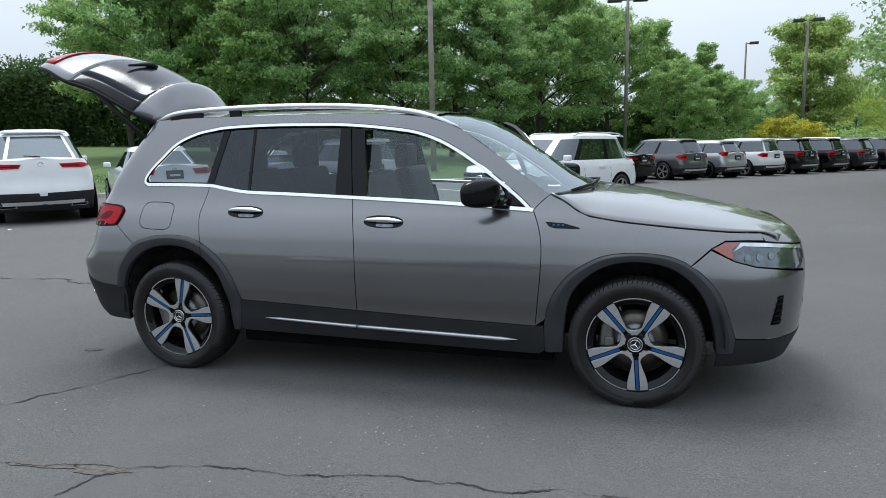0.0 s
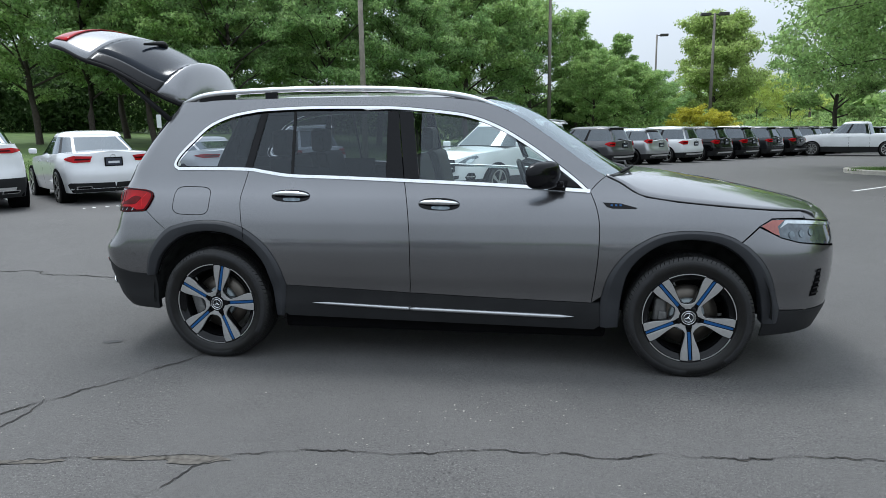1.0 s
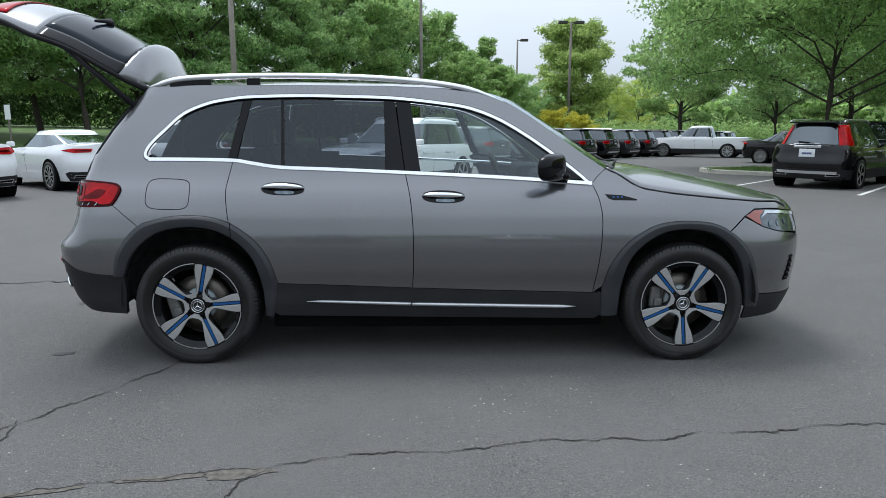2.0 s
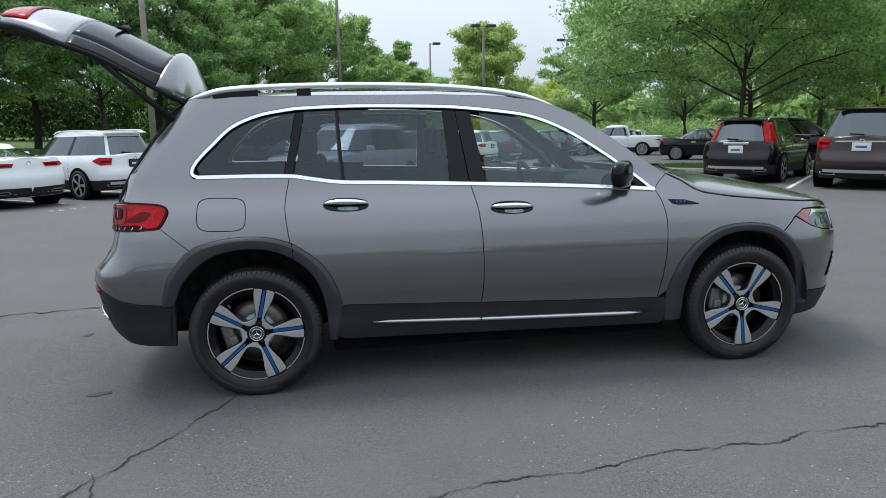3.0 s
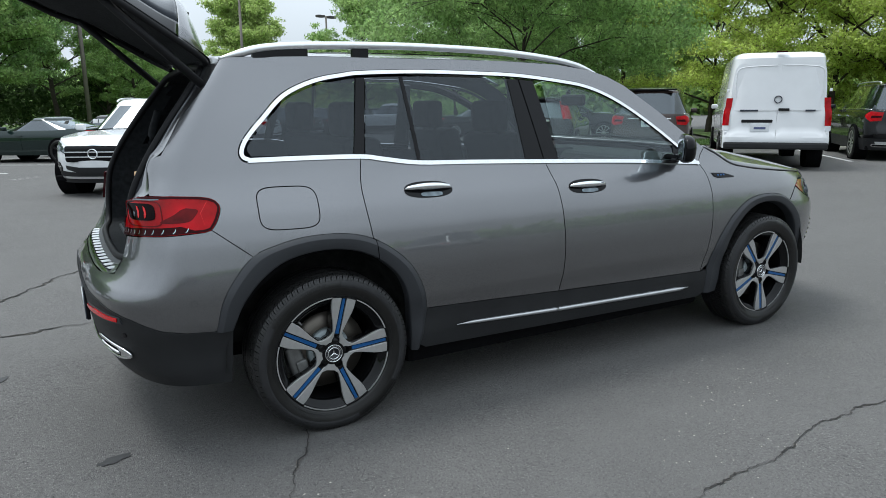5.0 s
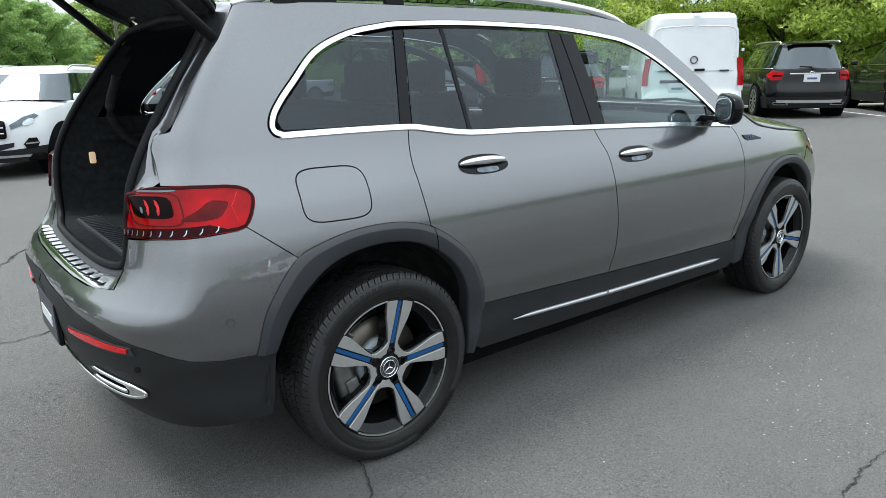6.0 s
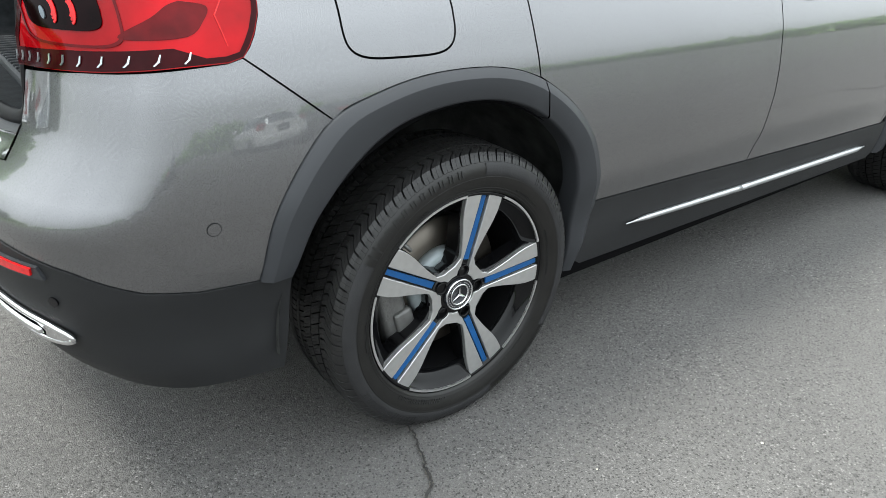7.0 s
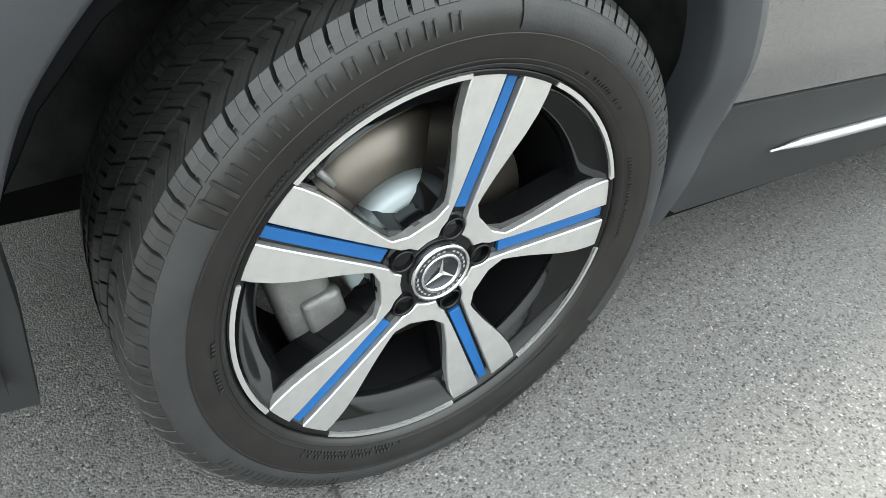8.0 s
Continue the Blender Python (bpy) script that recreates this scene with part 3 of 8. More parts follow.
# ---- ground ----
def ground_z(x, y):
    # the car park falls away gently; the lawn behind the far row climbs in a low bank
    across, along = (x + 6.0) * -0.755 + (y - 24.0) * 0.655, (x + 6.0) * 0.655 + (y - 24.0) * 0.755
    fade = min(1.0, max(0.0, (38.0 - along) / 22.0))
    bank = 0.048 * min(max(0.0, across - 1.5), 42.0) * fade * fade * (3 - 2 * fade)
    y = min(max(y, -40.0), 70.0)
    return bank - 0.021 * (math.sqrt((y - 2) ** 2 + 4) + (y - 2)) / 2 + 0.006


ROW = Vector((0.655, 0.755, 0))       # along the far row of stalls
NOSE = Vector((-0.755, 0.655, 0))     # the way in which its cars point


def ground_sheet(name, xs, ys, mat, lift=0.0):
    P = np.array([[(x, y, ground_z(x, y) + lift) for x in xs] for y in ys])
    return grid_mesh(name, P, mat)


def steps(a, b, near, far):
    out, v = [], 0.0
    while v < b:
        out.append(v)
        v += near + far * (v / b) ** 2
    out.append(b)
    neg, v = [], 0.0
    while v < -a:
        neg.append(-v)
        v += near + far * (v / -a) ** 2
    neg.append(a)
    return sorted(set(out + neg))


tagged(ground_sheet("ground", steps(-600, 600, 1.0, 60), steps(-500, 700, 1.0, 60), M["asphalt"]),
       "grey worn asphalt of a large car park", "ground", kind="structure")


def strip(name, line, width, mat, lift=0.004, parent=None, seed=0, rough=0.0, label=""):
    """A flat ribbon on the ground along (x, y) points, with uneven edges if rough."""
    rnd = random.Random(seed)
    p = [Vector((*q, 0)) for q in line]
    vs, fs = [], []
    for i, q in enumerate(p):
        d = (p[min(i + 1, len(p) - 1)] - p[max(0, i - 1)]).normalized()
        s = Vector((-d.y, d.x, 0))
        w = width * (1 + rough * rnd.uniform(-1, 1)) / 2
        w2 = width * (1 + rough * rnd.uniform(-1, 1)) / 2
        if rough and i in (0, len(p) - 1):
            w = w2 = width * 0.05
        for k in (q - s * w, q + s * w2):
            vs.append((k.x, k.y, ground_z(k.x, k.y) + lift))
        if i:
            fs.append((2 * i - 2, 2 * i, 2 * i + 1, 2 * i - 1))
    return raw(name, vs, fs, mat, parent, label, smooth=False)


def crack(line, width, seed, amp=0.14, depth=5):
    """A jagged crack: the line broken up by midpoint offsets, its width swelling and closing on the way."""
    rnd = random.Random(seed)
    pts = [Vector(q) for q in line]
    for k in range(depth):
        out = []
        for p, q in zip(pts, pts[1:]):
            d = q - p
            out += [p, p.lerp(q, rnd.uniform(0.35, 0.65)) + Vector((-d.y, d.x)) * rnd.uniform(-1, 1) * amp * (1 + 0.35 * k)]
        pts = out + [pts[-1]]
    for nm, mat, wd, lift, lo, label in (("crack_dust", "crack_dust", width * 4.0, 0.003, -0.35, "dusty worn edge of a crack in the asphalt"), ("crack", "crack", width * 1.9, 0.005, 0.25, "dark jagged crack in the asphalt")):
        vs, fs = [], []
        for i, q in enumerate(pts):
            d = (pts[min(i + 1, len(pts) - 1)] - pts[max(0, i - 1)]).normalized()
            side = Vector((-d.y, d.x))
            swell = 0.75 + 1.3 * noise.noise((q.x * 5, q.y * 5, seed)) + 0.5 * noise.noise((q.x * 23, q.y * 23, seed + (3 if nm == "crack" else 8)))
            w = wd * max(0.06, swell + (lo if nm != "crack" else 0.1)) / 2
            for e in (-1, 1):
                p = q + side * e * w * rnd.uniform(0.5, 1.4)
                vs.append((p.x, p.y, ground_z(p.x, p.y) + lift))
            if i:
                fs.append((2 * i - 2, 2 * i, 2 * i + 1, 2 * i - 1))
        tagged(raw(nm, vs, fs, M[mat], smooth=False), label, "crack", kind="structure")


crack([(-0.88, -2.44), (-0.84, -2.29), (-0.71, -2.13), (-0.52, -2.08), (-0.21, -2.03), (0.09, -2.01), (0.38, -1.94), (0.66, -1.95), (1.05, -1.91), (1.38, -1.88), (2.0, -1.8), (3.2, -1.66), (4.6, -1.62)], 0.003, 3, 0.085, 6)
crack([(-1.9, -2.42), (-1.6, -2.30), (-1.38, -2.26), (-1.1, -2.21), (-0.79, -2.17)], 0.003, 4, 0.085, 5)
crack([(-0.88, -2.44), (-1.0, -2.62), (-1.3, -2.9), (-1.8, -3.3)], 0.0035, 5, 0.085, 6)
crack([(-2.45, -2.3), (-2.11, -1.89), (-1.99, -1.69), (-1.82, -1.41), (-1.72, -1.23), (-1.63, -1.07), (-1.55, -0.90), (-1.50, -0.6), (-1.3, 0.1)], 0.0032, 9, 0.085, 6)
crack([(-2.03, -1.68), (-1.98, -1.87), (-1.98, -2.07), (-2.2, -2.5)], 0.003, 12, 0.085, 6)
crack([(-2.9, 2.2), (-2.68, 2.54), (-2.45, 2.94), (-2.05, 3.59), (-1.2, 4.6), (0.5, 5.8)], 0.007, 15, 0.09, 6)
crack([(-9.0, 1.2), (-6.5, 1.5), (-4.2, 1.25), (-2.6, 1.3), (-1.0, 1.4)], 0.006, 18, 0.09, 6)


def stain(x, y, a, b, ang, seed, name="oil_stain", mat="oil", label="dark oil stain on the asphalt", kind_word="stain"):
    """A flat spot with an uneven outline."""
    rnd = random.Random(seed)
    vs = [(x, y, ground_z(x, y) + 0.0035)]
    for k in range(24):
        w = 2 * math.pi * k / 24
        r = rnd.uniform(0.75, 1.1)
        px, py = a * r * math.cos(w), b * r * math.sin(w)
        qx, qy = x + px * math.cos(ang) - py * math.sin(ang), y + px * math.sin(ang) + py * math.cos(ang)
        vs.append((qx, qy, ground_z(qx, qy) + 0.0035))
    tagged(raw(name, vs, [(0, k + 1, (k + 1) % 24 + 1) for k in range(24)], M[mat], smooth=False), label, kind_word, kind="structure")


stain(-2.30, -0.71, 0.07, 0.03, 0.3, 1)
stain(-2.75, 0.5, 0.05, 0.03, 0.9, 2)
for k, (x, y, a, b, w) in enumerate(((-0.86, -2.20, 0.16, 0.045, 0.15), (-1.15, -2.23, 0.22, 0.022, 0.12), (-1.62, -2.33, 0.25, 0.018, 0.2))):
    stain(x, y, a, b, w, 30 + k, "dusty_patch", "crack_dust", "pale brown dust settled on the asphalt", "dust")
rnd_s = random.Random(77)
vs_, fs_ = [], []
heaps = [(rnd_s.uniform(-3.5, 4.5), rnd_s.uniform(-4.5, -0.9)) for k in range(26)]
for k in range(620):
    hx, hy = heaps[k % 26]
    x, y = hx + rnd_s.gauss(0, 0.28), hy + rnd_s.gauss(0, 0.20)
    r = rnd_s.uniform(0.0018, 0.0055)
    o = len(vs_)
    for j in range(5):
        w = 2 * math.pi * j / 5 + k
        vs_.append((x + r * math.cos(w), y + r * math.sin(w) * 0.8, ground_z(x, y) + 0.001))
    vs_.append((x, y, ground_z(x, y) + r * 0.7))
    fs_ += [(o + j, o + (j + 1) % 5, o + 5) for j in range(5)]
tagged(raw("loose_grit", vs_, fs_, M["concrete"], smooth=False), "small pale stones loose on the asphalt", "grit", kind="stuff")


def wall_line(name, line, height, width, mat, label, category, base=0.0):
    """A kerb along (x, y) points, with rounded top edges."""
    prof = [(-width / 2, -0.1), (-width / 2, height * 0.8), (-width / 2 + 0.02, height), (width / 2 - 0.02, height), (width / 2, height * 0.8), (width / 2, -0.1)]
    p = [Vector((*q, 0)) for q in line]
    vs, fs = [], []
    for i, q in enumerate(p):
        d = (p[min(i + 1, len(p) - 1)] - p[max(0, i - 1)]).normalized()
        s = Vector((-d.y, d.x, 0))
        for o, h in prof:
            k = q + s * o
            vs.append((k.x, k.y, ground_z(k.x, k.y) + h + base))
    n = len(prof)
    for i in range(len(p) - 1):
        for k in range(n - 1):
            fs.append((i * n + k, (i + 1) * n + k, (i + 1) * n + k + 1, i * n + k + 1))
    fs += [tuple(range(n)), tuple((len(p) - 1) * n + k for k in range(n))[::-1]]
    return tagged(raw(name, vs, fs, mat, smooth=False), label, category, kind="structure")


def lawn(name, outline, lift, label, mound=0.0):
    """A grass bed that fills an outline of (x, y), slightly raised."""
    poly = dense(outline, 0.8)
    V, tris = fill2d(poly, 0.9)
    c = V.mean(0)
    vs = []
    for x, y in V:
        vs.append((x, y, ground_z(x, y) + lift + mound * noise.noise((x * 0.2, y * 0.2, 0))))
    return tagged(raw(name, vs, [tuple(t) for t in tris], M["grass"]), label, "grass", kind="structure")


def grass_tufts(name, outline, count, lift, seed, size=0.06):
    rnd = np.random.RandomState(seed)
    p = np.array(outline)
    lo, hi = p.min(0), p.max(0)
    q = rnd.rand(count * 3, 2) * (hi - lo) + lo
    q = q[inside(outline, q)][:count]
    vs, fs = [], []
    for x, y in q:
        z = ground_z(x, y) + lift
        a, h, w = rnd.rand() * 6.28, size * (0.6 + rnd.rand()), 0.012 + 0.01 * rnd.rand()
        dx, dy, bx, by = math.cos(a) * w, math.sin(a) * w, (rnd.rand() - .5) * h, (rnd.rand() - .5) * h
        o = len(vs)
        vs += [(x - dx, y - dy, z), (x + dx, y + dy, z), (x + bx, y + by, z + h)]
        fs.append((o, o + 1, o + 2))
    return tagged(raw(name, vs, fs, M["grass_blade"], smooth=False), "short mown green grass blades", "grass", kind="stuff")

# ---- the grey car ----
HS = Skin(
    width=[(0.1, 0.79), (0.2, 0.83), (0.27, 0.85), (0.355, 0.866), (0.43, 0.868), (0.50, 0.882), (0.53, 0.894), (0.60, 0.901), (0.67, 0.905), (0.75, 0.900),
           (0.87, 0.884), (0.95, 0.862), (1.0, 0.842), (1.04, 0.812), (1.10, 0.778), (1.2, 0.742), (1.35, 0.684), (1.54, 0.606), (1.60, 0.575), (1.75, 0.50)],
    rear=[(0.1, -2.05), (0.28, -2.20), (0.35, -2.265), (0.43, -2.295), (0.5, -2.312), (0.6, -2.322), (0.65, -2.335), (0.672, -2.335), (0.69, -2.322), (0.74, -2.265), (0.8, -2.225), (0.9, -2.20),
          (1.05, -2.20), (1.12, -2.16), (1.2, -2.13), (1.357, -2.02), (1.476, -1.93), (1.6, -1.85), (1.75, -1.8)],
    front=[(0.1, 2.12), (0.22, 2.25), (0.36, 2.31), (0.5, 2.325), (0.62, 2.33), (0.75, 2.325), (0.85, 2.30), (0.92, 2.24), (1.0, 1.95), (1.05, 1.6), (1.137, 1.5),
           (1.33, 1.2), (1.5, 0.95), (1.6, 0.8), (1.75, 0.7)],
    rear_r=[(0.1, 0.3), (0.66, 0.3), (0.8, 0.25), (1.05, 0.25), (1.2, 0.22), (1.75, 0.2)],
    front_r=[(0.1, 0.6), (0.9, 0.72), (1.0, 0.6), (1.05, 0.4), (1.75, 0.35)],
    rear_n=2.9, front_n=3.3, taper_r=(0.05, 0.08), taper_f=(0.085, 0.17), sigma=1.3)
rear_u = lambda y, z: (HS.u_of_y(y, z), z)
front_u = lambda y, z: (HS.u_of_y(y, z, False), z)
side_u = lambda x, z: (HS.u_of_x(x, z), z)

ARCH = catmull([(-1.690, 1.166), (-1.714, 1.178), (-1.723, 1.205), (-1.708, 1.245), (-1.672, 1.290), (-1.614, 1.347), (-1.508, 1.443), (-1.366, 1.504), (-1.226, 1.531), (-1.122, 1.542), (-0.845, 1.55),
                (-0.537, 1.546), (-0.272, 1.537), (0.004, 1.508), (0.17, 1.479), (0.334, 1.417), (0.496, 1.324), (0.655, 1.214), (0.78, 1.118), (0.864, 1.043)], 4)
BELT = catmull([(-1.690, 1.176), (-1.45, 1.176), (-1.204, 1.171), (-1.1, 1.156), (-0.928, 1.132), (-0.657, 1.122), (-0.217, 1.103), (0.331, 1.077), (0.864, 1.043)], 4)
SEAM_Q = catmull([(-1.204, 1.171), (-1.228, 1.056), (-1.232, 0.976), (-1.214, 0.83)], 4)
SEAM_B = catmull([(-0.217, 1.103), (-0.187, 0.966), (-0.171, 0.80), (-0.168, 0.62), (-0.172, 0.50), (-0.178, 0.441)], 4)
SEAM_F = catmull([(0.864, 1.043), (0.899, 0.954), (0.917, 0.845), (0.912, 0.685), (0.895, 0.519), (0.881, 0.408)], 4)
SILL = [(-0.952, 0.472), (-0.602, 0.459), (-0.178, 0.441), (0.329, 0.423), (0.881, 0.408)]
FLARE_R = catmull([(-1.889, 0.52), (-1.849, 0.661), (-1.745, 0.795), (-1.637, 0.841), (-1.496, 0.866), (-1.323, 0.860), (-1.187, 0.814), (-1.057, 0.713), (-0.983, 0.590), (-0.952, 0.472)], 5)
FLARE_RI = catmull([(-1.825, 0.52), (-1.775, 0.630), (-1.69, 0.722), (-1.58, 0.782), (-1.42, 0.803), (-1.27, 0.776), (-1.15, 0.702), (-1.075, 0.60), (-1.04, 0.45), (-1.03, 0.28)], 5)
FLARE_F = catmull([(0.929, 0.415), (0.969, 0.569), (1.058, 0.700), (1.181, 0.785), (1.285, 0.820), (1.433, 0.829), (1.595, 0.807), (1.728, 0.732), (1.835, 0.599), (1.915, 0.374)], 5)
FLARE_FI = catmull([(1.035, 0.27), (1.045, 0.44), (1.075, 0.59), (1.15, 0.69), (1.27, 0.762), (1.42, 0.783), (1.57, 0.757), (1.68, 0.685), (1.755, 0.58), (1.80, 0.44), (1.82, 0.30)], 5)
LAMP_TOP = [(-2.072, 1.056), (-2.0, 1.053), (-1.9, 1.046), (-1.866, 1.040), (-1.842, 1.029), (-1.831, 1.014), (-1.829, 1.002)]
LAMP_BOT = [(-1.829, 1.002), (-1.833, 0.986), (-1.846, 0.958), (-1.859, 0.938), (-1.873, 0.923)]
APIL = [(0.90, 1.083), (0.95, 1.125), (0.815, 1.215), (0.657, 1.331), (0.433, 1.48), (0.32, 1.53), (0.2, 1.562)]
ROOF_EDGE = APIL + [(0.0, 1.588), (-0.34, 1.60), (-0.85, 1.602), (-1.38, 1.602), (-1.70, 1.592), (-1.735, 1.582)]
D_EDGE = [(-1.758, 1.55), (-1.808, 1.476), (-1.866, 1.41), (-1.924, 1.34), (-1.975, 1.26), (-2.01, 1.207), (-2.045, 1.195), (-2.062, 1.16), (-2.072, 1.056)]
HOOD_EDGE = [(0.95, 1.125), (1.032, 1.085), (1.10, 1.040), (1.167, 1.012), (1.34, 0.984), (1.6, 0.956), (1.866, 0.930), (2.03, 0.918)]
CLAD_EDGE = [(side_u(-1.825, 0.52)), side_u(-1.9, 0.52), side_u(-2.0, 0.528), side_u(-2.09, 0.55), rear_u(0.80, 0.595), rear_u(0.6, 0.645), rear_u(0.35, 0.672), rear_u(0.0, 0.685)]

hero = tagged(empty("parked_car"), "grey metallic electric SUV with raised tailgate and open driver door", "car")


def ellipse(cx, cz, a, b, n=36, tilt=0.0, power=2.0):
    out = []
    for k in range(n):
        w = 2 * math.pi * k / n
        c, s = math.cos(w), math.sin(w)
        x, z = a * math.copysign(abs(c) ** (2 / power), c), b * math.copysign(abs(s) ** (2 / power), s)
        out.append((cx + x * math.cos(tilt) - z * math.sin(tilt), cz + x * math.sin(tilt) + z * math.cos(tilt)))
    return out


def line_at(line, x):
    p = sorted(line)
    return float(np.interp(x, [q[0] for q in p], [q[1] for q in p]))


def arc_part(line, a, b):
    return [p for p in line if a < p[0] < b]


def along(line, n):
    p = np.array(line, float)
    s = np.concatenate([[0], np.cumsum(np.linalg.norm(np.diff(p, axis=0), axis=1))])
    t = np.linspace(0, s[-1], n)
    return np.stack([np.interp(t, s, p[:, 0]), np.interp(t, s, p[:, 1])], 1)


def flare_ring(name, outer, inner, left, n=40):
    """A plastic arch lip between two lines on the skin; its cross-section has two facets and a turned-in edge."""
    A, B = along(outer, n), along(inner, n)
    prof = [(0.0, -0.006), (0.0, 0.003), (0.03, 0.0075), (0.30, 0.0165), (0.30, 0.0165), (0.92, 0.0125), (0.985, 0.008), (1.0, -0.002), (1.0, -0.045)]
    rows = []
    for f, off in prof:
        q = A * (1 - f) + B * f
        u = np.array([HS.u_of_x(x, z) for x, z in q])
        rows.append(HS.place(u, q[:, 1], off))
    P = np.array(rows) * ((1, -1, 1) if left else (1, 1, 1))
    # the facets keep a crisp edge: the doubled row is not joined
    grid_mesh(name, P[:4], M["flare"], hero, flip=left)
    grid_mesh("flare_face", P[4:], M["flare"], hero, flip=left)


def hero_side(left):
    kw = dict(left=left)
    paint = M["paint_grey"]
    # quarter panel with the roof frame, in one pressing
    out = [q for q in SEAM_Q[::-1]] + BELT[:9][::-1] + ARCH[1:] + ROOF_EDGE + D_EDGE + LAMP_TOP[1:] + LAMP_BOT[1:] + [(-1.727, 0.805)] + arc_part(FLARE_R, -1.72, -1.225)
    seen, poly = set(), []
    for q in out:
        k = (round(q[0], 4), round(q[1], 4))
        if k not in seen:
            seen.add(k)
            poly.append(q)
    fuel = ellipse(-1.561, 0.984, 0.126, 0.085, 48, -0.02, 4.2)
    sheet("quarter_panel", HS, poly, paint, hero, gap=0.0018, rim_mat=M["void"], holes=[] if left else [fuel], **kw)
    if not left:
        sheet("fuel_flap", HS, shrink(fuel, 0.0042), paint, hero, rim_mat=M["void"], **kw)
    # rear door
    rd = SEAM_Q + arc_part(FLARE_R, -1.20, -0.955) + SILL[:3] + SEAM_B[::-1] + [q for q in BELT[::-1] if -1.19 < q[0] < -0.23]
    rdoor = sheet("rear_door", HS, rd, paint, hero, gap=0.0023, rim_mat=M["void"], **kw)
    fd = SEAM_B + SILL[3:] + SEAM_F[::-1] + [q for q in BELT[::-1] if -0.2 < q[0] < 0.85]
    hinge = None
    if left:
        hinge = Matrix.Translation((0.87, 0.86, 0)) @ Matrix.Rotation(radians(-67), 4, 'Z') @ Matrix.Translation((-0.87, -0.86, 0))
    fdoor = sheet("front_door", HS, fd, paint, hero, gap=0.0023, rim_mat=M["void"], m=hinge, label="open driver door" if left else "", **kw)
    # fender and bumpers
    fen = SEAM_F + arc_part(FLARE_F, 0.93, 1.67) + [(1.68, 0.766), (1.777, 0.853), (1.846, 0.890), (1.95, 0.888), (2.04, 0.882)] + HOOD_EDGE[::-1] + [(0.90, 1.083)]
    sheet("front_fender", HS, fen, paint, hero, gap=0.0023, rim_mat=M["void"], **kw)
    fb = [side_u(*q) for q in ((1.915, 0.376),)] + [side_u(*q) for q in arc_part(FLARE_F, 1.69, 1.91)[::-1]] + [side_u(1.68, 0.762), side_u(1.775, 0.846), side_u(1.895, 0.786), side_u(1.999, 0.756),
         side_u(2.09, 0.742), front_u(0.50, 0.70), front_u(0.46, 0.52), front_u(0.0, 0.50), front_u(0.0, 0.37), front_u(0.5, 0.365), side_u(2.08, 0.365)]
    sheet("front_bumper", HS, fb, paint, hero, unrolled=True, gap=0.0023, rim_mat=M["void"], **kw)
    fc = [side_u(1.915, 0.372), side_u(2.08, 0.361), front_u(0.5, 0.36), front_u(0.0, 0.365), front_u(0.0, 0.24), front_u(0.5, 0.23), side_u(1.95, 0.225), side_u(1.82, 0.22), side_u(1.83, 0.30), side_u(1.86, 0.372)]
    sheet("front_lower_cladding", HS, fc, M["clad"], hero, unrolled=True, off=0.004, step=0.05, **kw)
    gr = [front_u(0.46, 0.525), front_u(0.49, 0.70), front_u(0.44, 0.835), front_u(0.0, 0.845), front_u(0.0, 0.505)]
    sheet("grille", HS, gr, M["gloss_black"], hero, unrolled=True, off=-0.004, step=0.05, **kw)
    nose = [front_u(0.0, 0.848), front_u(0.44, 0.842), side_u(2.05, 0.880), side_u(2.03, 0.912), front_u(0.5, 0.925), front_u(0.0, 0.925)]
    sheet("nose_panel", HS, nose, paint, hero, unrolled=True, off=-0.002, step=0.04, **kw)
    # headlamp
    hl = [side_u(1.777, 0.852), side_u(1.846, 0.888), side_u(1.95, 0.886), side_u(2.05, 0.876), front_u(0.44, 0.838), front_u(0.47, 0.705), side_u(2.098, 0.744), side_u(1.999, 0.758), side_u(1.895, 0.788)]
    lamp = sheet("headlamp", HS, hl, M["lamp_dark"], hero, unrolled=True, off=-0.003, gap=0.003, step=0.03, **kw)
    am = [side_u(1.785, 0.852), side_u(1.846, 0.882), side_u(1.915, 0.880), side_u(1.875, 0.85), side_u(1.885, 0.80), side_u(1.86, 0.808)]
    sheet("side_marker", HS, am, M["amber"], lamp, unrolled=True, off=0.001, thick=0.004, step=0.03, **kw)
    dr = [side_u(1.92, 0.879), side_u(2.05, 0.869), front_u(0.46, 0.832), front_u(0.46, 0.815), side_u(2.05, 0.852), side_u(1.93, 0.862), side_u(1.885, 0.838)]
    sheet("daylight_strip", HS, dr, M["lamp_clear"], lamp, unrolled=True, off=0.002, thick=0.004, step=0.03, **kw)
    for k in range(3):
        cu, cz = side_u(1.955 + 0.06 * k, 0.80 + 0.004 * k)
        sheet("projector", HS, ellipse(cu, cz, 0.018, 0.020, 20), M["lamp_mid"], lamp, unrolled=True, off=0.001, thick=0.003, step=0.02, **kw)
    # bumper side vent with slats
    vu, vz = side_u(2.105, 0.52)
    vent = sheet("side_vent", HS, [(vu - 0.02, 0.44), (vu + 0.045, 0.44), (vu + 0.055, 0.60), (vu + 0.02, 0.60)], M["void"], hero, unrolled=True, off=0.0015, thick=0.003, step=0.03, **kw)
    for k in range(5):
        zc = 0.455 + 0.032 * k
        sheet("slat", HS, [(vu - 0.012 + 0.006 * k, zc), (vu + 0.045, zc + 0.002), (vu + 0.047, zc + 0.013), (vu - 0.008 + 0.006 * k, zc + 0.011)], M["gloss_black"], vent, unrolled=True, off=0.008, thick=0.006, step=0.03, **kw)
